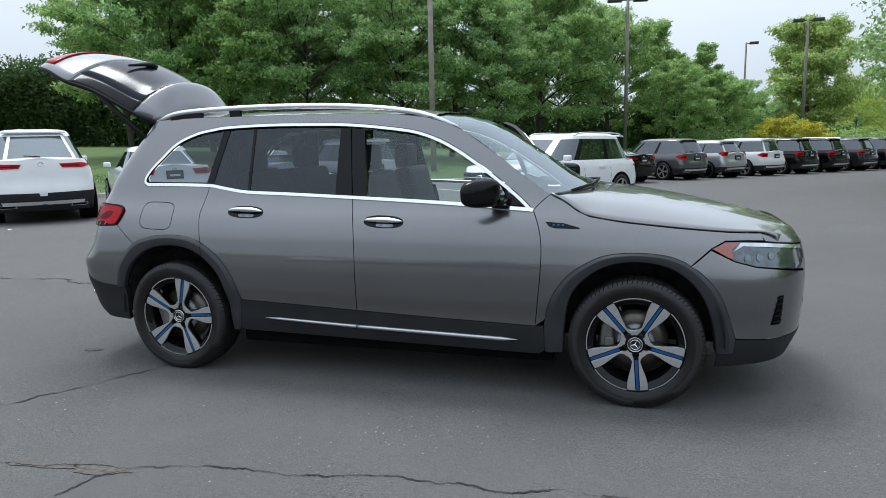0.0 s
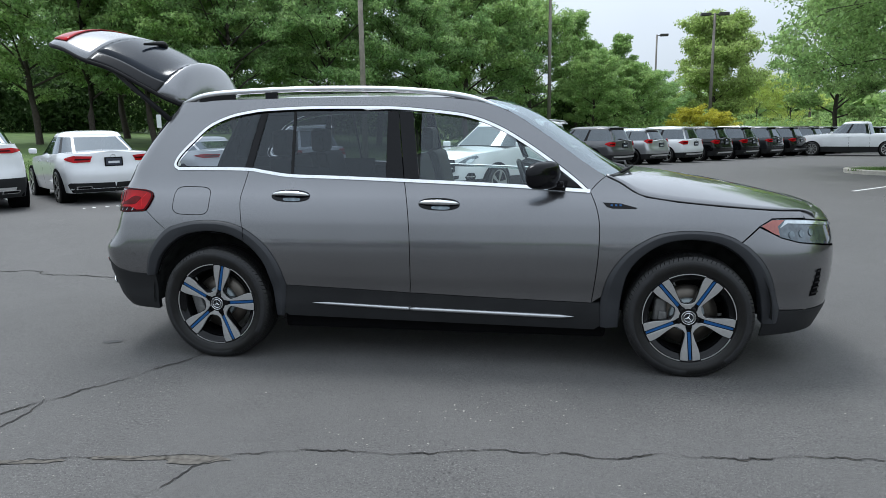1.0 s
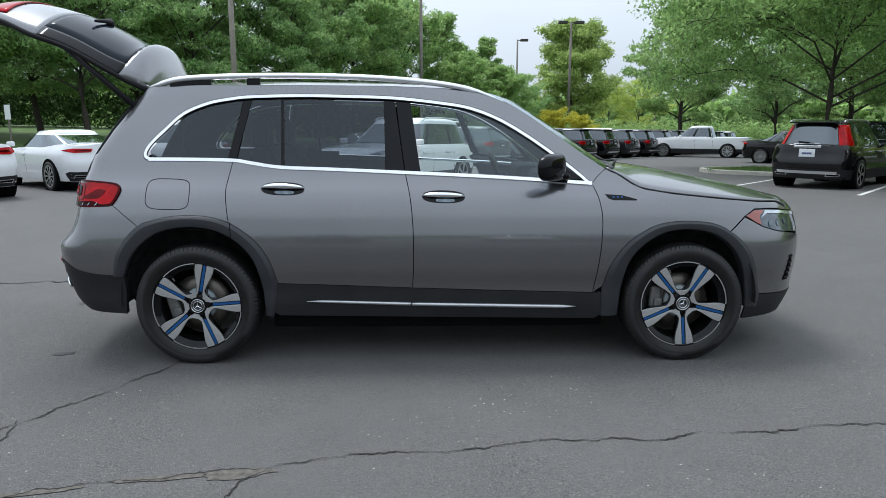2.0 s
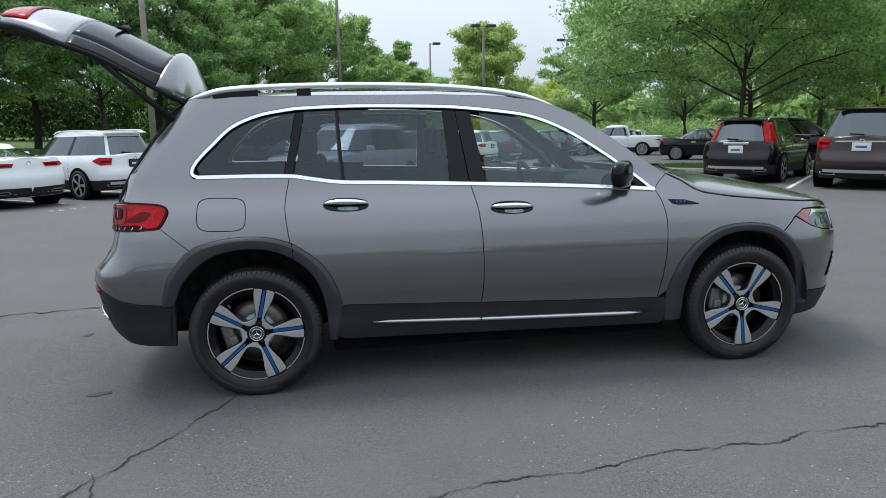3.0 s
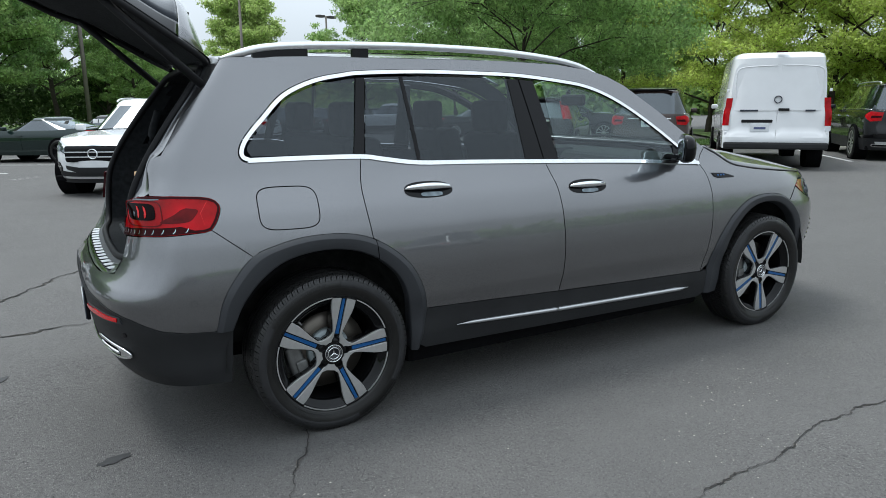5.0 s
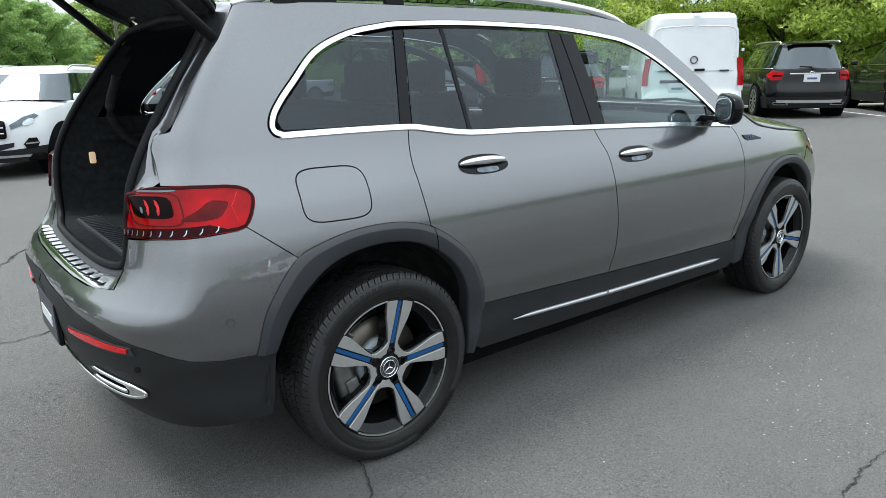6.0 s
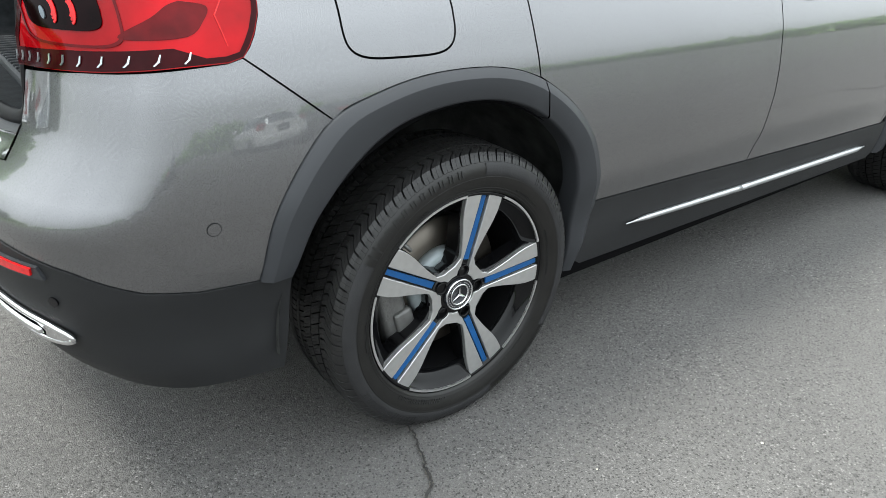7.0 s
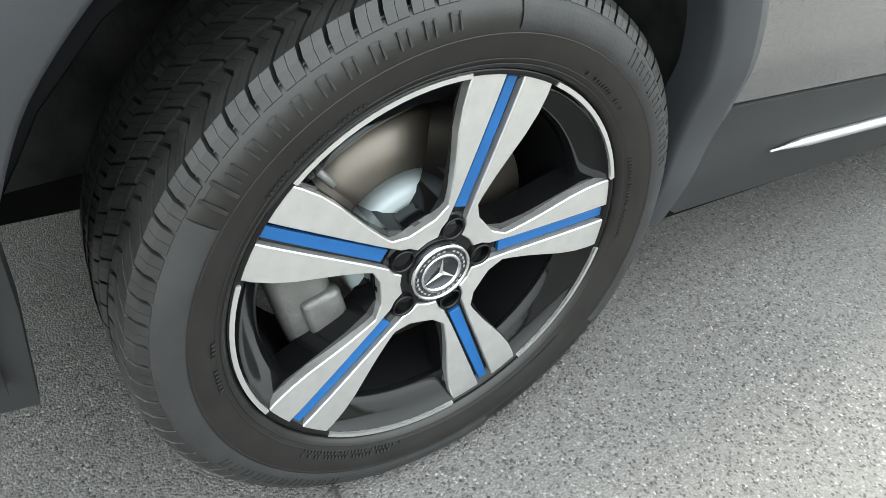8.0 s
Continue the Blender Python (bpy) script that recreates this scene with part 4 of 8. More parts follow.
    # wheel-arch flares: a bevelled upper facet and a main facet, split at the door gap
    flare_ring("rear_wheel_flare", [q for q in FLARE_R if q[0] < -1.207] + [(-1.2065, line_at(FLARE_R, -1.2065))], [q for q in FLARE_RI if q[0] < -1.20] + [(-1.199, line_at(FLARE_RI[4:], -1.199))], left)
    flare_ring("rear_wheel_flare", [(-1.2025, line_at(FLARE_R, -1.2025))] + [q for q in FLARE_R if q[0] > -1.20] + [(-0.965, 0.36), (-0.985, 0.275)], [(-1.195, line_at(FLARE_RI[4:], -1.195))] + [q for q in FLARE_RI if q[0] > -1.192], left)
    flare_ring("front_wheel_flare", [(0.935, 0.265)] + FLARE_F + [(1.905, 0.30)], FLARE_FI, left)
    # rear bumper: painted part and cladding
    rb = [side_u(-1.727, 0.8045)] + [side_u(*q) for q in arc_part(FLARE_R, -1.9, -1.735)[::-1]] + CLAD_EDGE[1:] + [rear_u(0.0, 0.725), rear_u(0.45, 0.728), rear_u(0.62, 0.745), rear_u(0.62, 0.80), rear_u(0.615, 0.892),
         side_u(-2.10, 0.906), side_u(-1.98, 0.912), side_u(-1.90, 0.916), side_u(-1.873, 0.9225)]
    sheet("rear_bumper", HS, rb, paint, hero, unrolled=True, gap=0.0013, rim_mat=M["void"], **kw)
    rc = CLAD_EDGE + [rear_u(0.0, 0.325), rear_u(0.5, 0.318), side_u(-2.02, 0.295), side_u(-1.84, 0.285), side_u(-1.828, 0.42)]
    clad = sheet("rear_lower_cladding", HS, rc, M["clad"], hero, unrolled=True, off=0.003, thick=0.03, gap=0.001, **kw)
    # reflector, sensor and exhaust-shaped trims
    rf = [rear_u(0.75, 0.600), rear_u(0.55, 0.600), rear_u(0.345, 0.575), rear_u(0.345, 0.552), rear_u(0.55, 0.565), rear_u(0.755, 0.575)]
    rim = sheet("reflector_frame", HS, rf, M["flare"], clad, unrolled=True, off=0.009, thick=0.008, step=0.03, **kw)
    rf2 = [rear_u(0.74, 0.597), rear_u(0.55, 0.597), rear_u(0.36, 0.572), rear_u(0.36, 0.558), rear_u(0.55, 0.573), rear_u(0.735, 0.582)]
    sheet("reflector", HS, rf2, M["red_bright"], clad, unrolled=True, off=0.013, thick=0.006, step=0.03, **kw)
    for (uu, zz, a) in (((rear_u(0.745, 0.525))[0], 0.525, 0.011),):
        sheet("parking_sensor", HS, ellipse(uu, zz, a, a, 18), M["gloss_black"], clad, unrolled=True, off=0.005, thick=0.003, step=0.02, **kw)
    su = side_u(-1.966, 0.647)
    ring = [q for q in ellipse(*su, 0.013, 0.013, 20)]
    sheet("parking_sensor", HS, ring, M["black_trim"], hero, unrolled=True, off=0.0005, thick=0.002, step=0.02, **kw)
    sheet("parking_sensor", HS, ellipse(*su, 0.0115, 0.0115, 20), paint, hero, unrolled=True, off=0.001, thick=0.002, step=0.02, **kw)
    sf = side_u(1.945, 0.50)
    sheet("parking_sensor", HS, ellipse(*sf, 0.012, 0.012, 20), paint, hero, unrolled=True, off=0.001, thick=0.003, step=0.02, **kw)
    loop_e = [(0.738, 0.442), (0.71, 0.460), (0.64, 0.471), (0.55, 0.475), (0.50, 0.475)]
    loop_e2 = [(0.0, 0.412), (0.25, 0.410), (0.45, 0.410), (0.62, 0.413), (0.705, 0.423)]
    sg = -1 if left else 1
    def on_skin(pts, off):
        out = []
        for y, z in pts:
            p = HS.place(np.array([HS.u_of_y(y, z)]), np.array([z]), off)[0]
            out.append((p[0], p[1] * sg, p[2]))
        return out
    void = [rear_u(0.73, 0.442), rear_u(0.705, 0.457), rear_u(0.62, 0.468), rear_u(0.5, 0.472), rear_u(0.5, 0.413), rear_u(0.62, 0.416), rear_u(0.70, 0.426)]
    sheet("trim_backing", HS, void, M["void"], clad, unrolled=True, off=0.006, thick=0.004, step=0.03, **kw)
    v, f_ = tube(catmull(on_skin(loop_e[::-1] + loop_e2[::-1], 0.010), 4), 0.0062, 8)
    raw("exhaust_trim", v, f_, M["bright_chrome"], clad)
    for z0, ya, yb in ((0.444, 0.67, 0.50),):
        v, f_ = tube(catmull(on_skin([(ya, z0 - 0.004), (0.62, z0), (0.55, z0 + 0.002), (yb, z0 + 0.003)], 0.012), 4), 0.010, 8, flat=0.8)
        raw("exhaust_trim_bar", v, f_, M["bright_chrome"], clad)
    cap_t = [rear_u(0.738, 0.442), rear_u(0.71, 0.459), rear_u(0.665, 0.465), rear_u(0.680, 0.442), rear_u(0.665, 0.420), rear_u(0.705, 0.424)]
    sheet("exhaust_trim_end", HS, cap_t, M["bright_chrome"], clad, unrolled=True, off=0.013, thick=0.008, step=0.02, **kw)
    # sill cladding and its bright strip
    sl = SILL + [(0.929, 0.412), (0.935, 0.27), (0.90, 0.245), (-0.185, 0.262), (-0.95, 0.275), (-0.99, 0.30)]
    sill = sheet("sill_cladding", HS, sl, M["clad"], hero, off=0.004, thick=0.05, gap=0.0015, **kw)
    for a, b in ((-0.79, -0.183), (-0.179, 0.785)):
        top = lambda x: float(np.interp(x, [-0.79, -0.70, -0.18, 0.70, 0.785], [0.3655, 0.371, 0.355, 0.336, 0.327]))
        low = lambda x: float(np.interp(x, [-0.79, -0.70, -0.18, 0.70, 0.785], [0.3645, 0.357, 0.337, 0.316, 0.326]))
        xs = np.linspace(a, b, 26)
        line, rad = [], []
        for x in xs:
            p = HS.place(np.array([side_u(x, (top(x) + low(x)) / 2)[0]]), np.array([(top(x) + low(x)) / 2]), 0.010)[0]
            line.append((p[0], p[1] * (-1 if left else 1), p[2]))
            rad.append(max(0.002, (top(x) - low(x)) * 0.62))
        v, f_ = tube(line, rad, 10)
        raw("sill_strip", v, f_, M["satin_strip"], sill, "bright chrome strip")
    # bright window surround
    sheet("belt_trim", HS, band(HS, [(x, z - 0.002) for x, z in BELT], 0.0092), M["chrome"], hero, off=0.008, thick=0.012, step=0.03, **kw)
    sheet("window_trim", HS, band(HS, shrink_line(ARCH, 0.012), 0.0082), M["chrome"], hero, off=0.007, thick=0.012, step=0.03, **kw)
    # window openings: panes and gloss black pillars
    top = lambda x: line_at(ARCH[12:], x) - 0.030
    low = lambda x: line_at(BELT, x) + 0.012
    def region(a0, a1, b0, b1, n=10):
        """A pane between two slanted edges: x at the foot and at the head of each."""
        pl = []
        for k in range(n + 1):
            x = a0 + (b0 - a0) * k / n
            pl.append((x, low(x)))
        for k in range(n + 1):
            x = b1 + (a1 - b1) * k / n
            pl.append((x, top(x)))
        return pl
    qw = [p for p in shrink_line(ARCH, 0.030) if p[0] < -1.175 and p[1] > 1.215]
    quarter = [(-1.675, 1.192)] + qw + [(-1.165, top(-1.165)), (-1.235, low(-1.235))]
    sheet("quarter_window", HS, quarter, M["glass_tint"], hero, off=-0.004, thick=0.004, **kw)
    sheet("pillar_trim", HS, region(-1.232, -1.160, -1.185, -1.118, 3), M["gloss_black"], hero, off=-0.002, thick=0.02, **kw)
    sheet("vent_window", HS, region(-1.180, -1.113, -0.930, -0.945, 6), M["glass_tint"], rdoor, off=-0.003, thick=0.004, **kw)
    sheet("window_bar", HS, region(-0.929, -0.944, -0.912, -0.928, 2), M["black_trim"], rdoor, off=0.0, thick=0.01, **kw)
    sheet("rear_window", HS, region(-0.910, -0.926, -0.332, -0.345, 10), M["glass_tint"], rdoor, off=-0.004, thick=0.004, **kw)
    sheet("pillar_trim", HS, region(-0.330, -0.343, -0.222, -0.278, 3), M["gloss_black"], rdoor, off=-0.001, thick=0.025, **kw)
    sheet("pillar_trim", HS, region(-0.216, -0.271, -0.128, -0.186, 3), M["gloss_black"], fdoor, off=-0.001, thick=0.025, m=hinge and Matrix(), **kw)
    wb = [(x, low(x)) for x in np.linspace(-0.124, 0.70, 12)] + [(0.72, 1.075)] + [p for p in shrink_line(ARCH, 0.030)[::-1] if -0.18 < p[0] < 0.70]
    win = sheet("front_window", HS, wb, M["glass_clear"], fdoor, off=-0.004, thick=0.004, **kw)
    sheet("mirror_corner", HS, [(0.69, 1.071), (0.81, 1.066), (0.70, 1.145)], M["gloss_black"], fdoor, off=-0.001, thick=0.01, **kw)
    if left:
        fr_line = [(x, z) for x, z in shrink_line(ARCH, -0.016) if -0.25 < x < 0.85]
        sheet("window_frame", HS, band(HS, fr_line, 0.024), M["black_trim"], fdoor, off=-0.002, thick=0.03, step=0.03, **kw)
        sheet("window_frame_trim", HS, band(HS, fr_line, 0.009), M["chrome"], fdoor, off=0.006, thick=0.01, step=0.03, **kw)
        sheet("door_card", HS, fd, M["trim_fabric"], fdoor, off=-0.06, thick=-0.05, gap=0.01, step=0.06, **kw)
    # handles: dark dish and bright grip
    s = 1 if left else -1
    for door, cx, cz in ((rdoor, -0.911, 1.014), (fdoor, 0.004, 0.970)):
        sheet("handle_recess", HS, ellipse(cx, cz, 0.122, 0.035, 40, -0.02, 2.4), M["gloss_black"], door, off=0.0015, thick=0.002, step=0.03, **kw)
        # the bright reflection low in the dish, painted as a pale ellipse
        sheet("handle_reflection_plate", HS, ellipse(cx + 0.01, cz - 0.020, 0.055, 0.010, 24, -0.02, 3), M["lamp_mid"], door, off=0.003, thick=0.001, step=0.03, **kw)
        pts = []
        for k in range(13):
            f = k / 12
            x = cx - 0.118 + 0.236 * f
            u, z = side_u(x, cz + 0.006 - 0.004 * f)
            p = HS.place(np.array([u]), np.array([z]), 0.006 + 0.020 * math.sin(math.pi * f) ** 0.6)[0]
            pts.append((p[0], p[1] * (-1 if left else 1), p[2]))
        v, f_ = tube(pts, [0.004 + 0.0085 * math.sin(math.pi * k / 12) ** 0.5 for k in range(13)], 10, flat=1.25)
        raw("handle", v, f_, M["bright_chrome"], door)
    # door mirror: a swept-back housing on a foot, its glass turned to the driver
    swing = Matrix.Translation((0.600, s * 0.945, 1.142)) @ Matrix.Rotation(radians(40 * s), 4, 'Z')
    f = lambda q, p: math.copysign(abs(q) ** p, q)
    for nm, mat, half, back, front in (("door_mirror", "gloss_black", (0.126, 0.076), -0.024, 0.050), ("mirror_glass", "mirror_glass", (0.110, 0.062), -0.029, -0.016)):
        bm = bmesh.new()
        bmesh.ops.create_uvsphere(bm, u_segments=28, v_segments=16, radius=1.0)
        for v in bm.verts:
            x, y, z = v.co
            depth = front * f(x, 0.8) if x > 0 else back * f(-x, 0.5)
            if nm == "mirror_glass":
                depth = (front + back) / 2 + (front - back) / 2 * x
            v.co = swing @ Vector((depth, half[0] * f(y, 0.62), half[1] * (1 - 0.12 * y * s) * f(z, 0.62)))
        part(nm, bm, M[mat], fdoor, "gloss black door mirror" if nm == "door_mirror" else "", True)
    bm = bmesh.new()
    add_box(bm, (0.10, 0.14, 0.035), Matrix.Translation((0.68, s * 0.815, 1.088)) @ Matrix.Rotation(0.2 * s, 4, 'Z'), 0.012)
    part("mirror_foot", bm, M["gloss_black"], fdoor)
    # badge on the fender, with a small blue mark
    b = sheet("fender_badge", HS, [(0.934, 0.983), (1.03, 0.978), (1.118, 0.955), (1.115, 0.949), (0.985, 0.951), (0.955, 0.960)], M["gloss_black"], hero, off=0.004, thick=0.004, step=0.03, **kw)
    for k in range(3):
        x = 0.972 + 0.024 * k
        sheet("badge_mark", HS, [(x + 0.003, 0.9635), (x + 0.015, 0.963), (x + 0.015, 0.972), (x + 0.003, 0.9725)], M["blue_insert"], b, off=0.006, thick=0.002, step=0.03, **kw)
    # tail lamp that wraps round the corner
    tl = [side_u(-1.873, 0.921), side_u(-1.90, 0.914), side_u(-1.98, 0.912), side_u(-2.10, 0.905), rear_u(0.615, 0.898), rear_u(0.615, 0.95), rear_u(0.63, 1.035), rear_u(0.67, 1.047), side_u(-2.09, 1.052)] + \
         [side_u(*q) for q in LAMP_TOP[1:] + LAMP_BOT[1:-1]]
    tail = sheet("tail_lamp", HS, tl, M["red_lens"], hero, unrolled=True, off=0.010, thick=0.03, gap=0.0016, rim_mat=M["red_dark"], step=0.02, **kw)
    sheet("lamp_border", HS, shrink(tl, 0.003), M["red_dark"], tail, unrolled=True, off=0.0112, thick=0.002, step=0.02, holes=[shrink(tl, 0.012)], **kw)
    blk = ellipse((rear_u(0.77, 0.965)[0] + rear_u(0.65, 0.965)[0]) / 2 + 0.018, 0.996, (rear_u(0.77, 0.965)[0] - rear_u(0.65, 0.965)[0]) / 2, 0.030, 32, 0.0, 4.5)
    sheet("lamp_chamber", HS, blk, M["lamp_black"], tail, unrolled=True, off=0.0125, thick=0.003, step=0.02, **kw)
    ch_u = (rear_u(0.77, 0.965)[0] + rear_u(0.65, 0.965)[0]) / 2 + 0.018
    ch_a = abs(rear_u(0.77, 0.965)[0] - rear_u(0.65, 0.965)[0]) / 2
    # glowing guide round the chamber: a thin ring with a darker field outside it
    ring_o = ellipse(ch_u + 0.004, 0.990, ch_a + 0.022, 0.047, 36, 0.0, 5.0)
    ring_i = ellipse(ch_u + 0.004, 0.990, ch_a + 0.018, 0.043, 36, 0.0, 5.0)
    sheet("light_guide", HS, ring_o, M["red_mid"], tail, unrolled=True, off=0.0118, thick=0.002, step=0.02, holes=[ring_i], **kw)
    for du in (-0.012, 0.022):
        for q in range(3):
            e0 = [(ch_u + du + 0.010 * math.cos(w) * (1 - 0.25 * q), 0.995 + 0.020 * math.sin(w) * (1 - 0.25 * q)) for w in np.linspace(-1.4, 1.5, 8)]
            sheet("lamp_element", HS, band(HS, e0, 0.0016), M["red_bright"], tail, unrolled=True, off=0.0145, thick=0.0015, step=0.02, **kw)
    sheet("lamp_element", HS, ellipse(ch_u - 0.03, 0.988, 0.005, 0.009, 16), M["lamp_mid"], tail, unrolled=True, off=0.0145, thick=0.002, step=0.02, **kw)
    low_b = [side_u(-1.92, 0.920), side_u(-1.98, 0.916), side_u(-2.10, 0.909), rear_u(0.62, 0.902), rear_u(0.62, 0.930), side_u(-2.10, 0.938), side_u(-1.98, 0.942)]
    sheet("lamp_lower_band", HS, low_b, M["red_dark"], tail, unrolled=True, off=0.0118, thick=0.003, step=0.02, **kw)
    dk = catmull([side_u(-1.955, 1.006), side_u(-1.915, 0.998), side_u(-1.925, 0.978), side_u(-1.955, 0.957), side_u(-2.03, 0.955), side_u(-2.045, 0.962), side_u(-2.0, 0.985), side_u(-1.975, 1.0), side_u(-1.955, 1.006)], 4)[:-1]
    sheet("lamp_facet", HS, dk, M["red_mid"], tail, unrolled=True, off=0.0112, thick=0.002, step=0.02, **kw)
    fe = [side_u(-1.875, 1.024), side_u(-1.905, 0.985), side_u(-1.895, 0.940), side_u(-1.8965, 0.940), side_u(-1.907, 0.986), side_u(-1.877, 1.024)]
    sheet("lamp_edge_line", HS, fe, M["red_bright"], tail, unrolled=True, off=0.0115, thick=0.002, step=0.02, **kw)
    tp_ = [rear_u(0.66, 1.040), side_u(-2.11, 1.042), side_u(-2.04, 1.041), side_u(-2.04, 1.038), side_u(-2.11, 1.034), rear_u(0.66, 1.031)]
    sheet("lamp_top_strip", HS, tp_, M["lamp_dark"], tail, unrolled=True, off=0.0115, thick=0.002, step=0.02, **kw)
    a0, a1 = rear_u(0.625, 0.89)[0], side_u(-1.97, 0.9)[0]
    for k in range(11):
        f = k / 10
        a = a0 + (a1 - a0) * (0.55 * f + 0.45 * f * f)
        zc = 0.908 + (0.010 * f)
        sheet("lamp_comb", HS, [(a, zc + 0.001), (a + 0.0018 + 0.001 * f, zc + 0.0005), (a + 0.0065 + 0.004 * f, zc + 0.006), (a + 0.009 + 0.006 * f, zc + 0.017), (a + 0.0077 + 0.005 * f, zc + 0.017), (a + 0.0045 + 0.003 * f, zc + 0.007)], M["lamp_clear"], tail, unrolled=True, off=0.0145, thick=0.002, step=0.02, **kw)
    # roof rail on its feet
    ry = 0.555
    line = catmull([(-1.735, s * 0.535, 1.585), (-1.66, s * 0.55, 1.605), (-1.55, s * 0.558, 1.632), (-1.36, s * ry, 1.647), (-1.0, s * ry, 1.656), (-0.66, s * ry, 1.654), (-0.32, s * ry, 1.642), (0.0, s * ry, 1.612), (0.2, s * 0.553, 1.572), (0.375, s * 0.548, 1.508)], 5)
    v, f_ = tube(line, [0.006 + 0.013 * min(1, k / 6, (len(line) - 1 - k) / 6) for k in range(len(line))], 12, flat=0.9)
    rail = raw("roof_rail", v, f_, M["alu_rail"], hero, "bright aluminium roof rail")
    for x0, x1 in ((-1.62, -1.36), (-1.20, -1.06), (0.06, 0.33)):
        pts = [p for p in line if x0 <= p[0] <= x1]
        v, f_ = [], []
        for p in pts:
            zb = float(roof_edge_z(p[0])) - 0.012
            v += [(p[0], p[1] - 0.012, zb), (p[0], p[1] - 0.010, p[2] - 0.004), (p[0], p[1] + 0.010, p[2] - 0.004), (p[0], p[1] + 0.012, zb)]
        for k in range(len(pts) - 1):
            for j in range(4):
                q = (j + 1) % 4
                f_.append((4 * k + j, 4 * k + q, 4 * k + 4 + q, 4 * k + 4 + j))
        f_ += [(3, 2, 1, 0), tuple(4 * (len(pts) - 1) + j for j in range(4))]
        raw("rail_foot", v, f_, M["gloss_black"], rail, smooth=False)
    # dark inner shell behind the seams
    def hole(cx, r0):
        return [(cx + r0 * math.cos(w), 0.36 + r0 * math.sin(w)) for w in np.linspace(math.pi, 0, 17)]
    shell = [(-1.98, 0.32), (-1.87, 0.32)] + hole(-1.4145, 0.435) + [(-0.97, 0.30), (0.97, 0.28)] + hole(1.4145, 0.43) + [(1.86, 0.28), (2.08, 0.30), (2.10, 0.84), (1.85, 0.90), (1.55, 0.93), (1.2, 0.97), (1.0, 1.03), (0.9, 1.03)]
    if left:
        shell += [(0.86, 1.02), (0.86, 0.45), (-0.14, 0.46), (-0.18, 1.08)]
    shell += [(q[0], q[1] - 0.02) for q in BELT[::-1] if (not left or q[0] < -0.2) and q[0] < 0.85] + [(-1.75, 1.10), (-1.98, 1.0)]
    sheet("inner_shell", HS, shell, M["void"], hero, off=-0.022, thick=-0.002, step=0.07, **kw)
    return fdoor, rdoor


def shrink_line(line, d):
    """An open line moved by d to its right-hand side (down or inwards for the window arch)."""
    p = np.array(line, float)
    t = np.gradient(p, axis=0)
    t /= np.linalg.norm(t, axis=1, keepdims=True)
    return [tuple(q) for q in p + np.stack([t[:, 1], -t[:, 0]], 1) * d]


def roof_edge_z(x):
    p = sorted(ROOF_EDGE[5:])
    return np.interp(x, [q[0] for q in p], [q[1] for q in p])


for left in (False, True):
    hero_side(left)

# roof skin
xs = np.concatenate([np.linspace(-1.735, 0.2, 40)])
rows = []
for x in xs:
    ze = float(roof_edge_z(x))
    e = HS.point(np.array([HS.u_of_x(x, ze)]), np.array([ze]))[0]
    c = float(np.interp(x, [-1.75, -1.5, -1.0, -0.5, 0.0, 0.3], [1.612, 1.634, 1.650, 1.648, 1.628, 1.590]))
    rows.append([(x + 0.10 * (1 - abs(v) ** 2) * max(0, (x + 0.2) / 0.4) * 0.6, v * abs(e[1]), ze + (c - ze) * (1 - abs(v) ** 2.3)) for v in np.linspace(-1, 1, 25)])
roof = grid_mesh("roof", np.array(rows), M["paint_grey"], hero, flip=True)
rows_h = np.array(rows)[2:-2, 2:-2] - (0, 0, 0.05)
grid_mesh("headliner", rows_h, M["headliner"], hero)
pan = np.array(rows)[10:34, 5:20] + (0, 0, 0.003)
grid_mesh("sunroof", pan, M["gloss_black"], hero, flip=True)

# bonnet
hrow = []
HE = catmull(HOOD_EDGE + [(2.10, 0.893)], 5)
cx = np.linspace(0, 1, len(HE))
for k, (x, z) in enumerate(HE):
    e = HS.point(np.array([HS.u_of_x(x, z)]), np.array([z]))[0]
    f = (x - 0.95) / (2.10 - 0.95)
    xc = 1.10 + f * 1.155
    zc = float(np.interp(xc, [1.0, 1.2, 1.415, 1.74, 2.0, 2.12, 2.22, 2.26], [1.115, 1.105, 1.08, 1.02, 0.965, 0.935, 0.903, 0.886]))
    hrow.append([(x + (xc - x) * (1 - abs(v) ** 2.2), v * abs(e[1]), z + 0.001 + (zc - z) * (1 - abs(v) ** 4.5)) for v in np.linspace(-1, 1, 37)])
tip = hrow[-1]
hrow.append([(x + 0.012, y * 0.998, z - 0.035) for x, y, z in tip])
hrow.append([(x + 0.004, y * 0.985, z - 0.10) for x, y, z in tip])
grid_mesh("bonnet", np.array(hrow), M["paint_grey"], hero, thick=0.01)

# windscreen
wrow = []
WE = catmull([(0.95, 1.125), (0.815, 1.215), (0.657, 1.331), (0.433, 1.48), (0.30, 1.537), (0.2, 1.562)], 5)
for k, (x, z) in enumerate(WE):
    f = k / (len(WE) - 1)
    e = HS.point(np.array([HS.u_of_x(x, z)]), np.array([z]))[0]
    wrow.append([(x - 0.004 + (0.15 - 0.08 * f) * (1 - abs(v) ** 2), v * (abs(e[1]) - 0.008), z + (0.0 + 0.030 * f) * (1 - abs(v) ** 2)) for v in np.linspace(-1, 1, 25)])
grid_mesh("windscreen", np.array(wrow), M["glass_clear"], hero)
wr = np.array(wrow)[0]
v, f_ = tube([tuple(p + (0.03, 0, -0.012)) for p in wr], 0.02, 8)
raw("cowl", v, f_, M["clad"], hero)
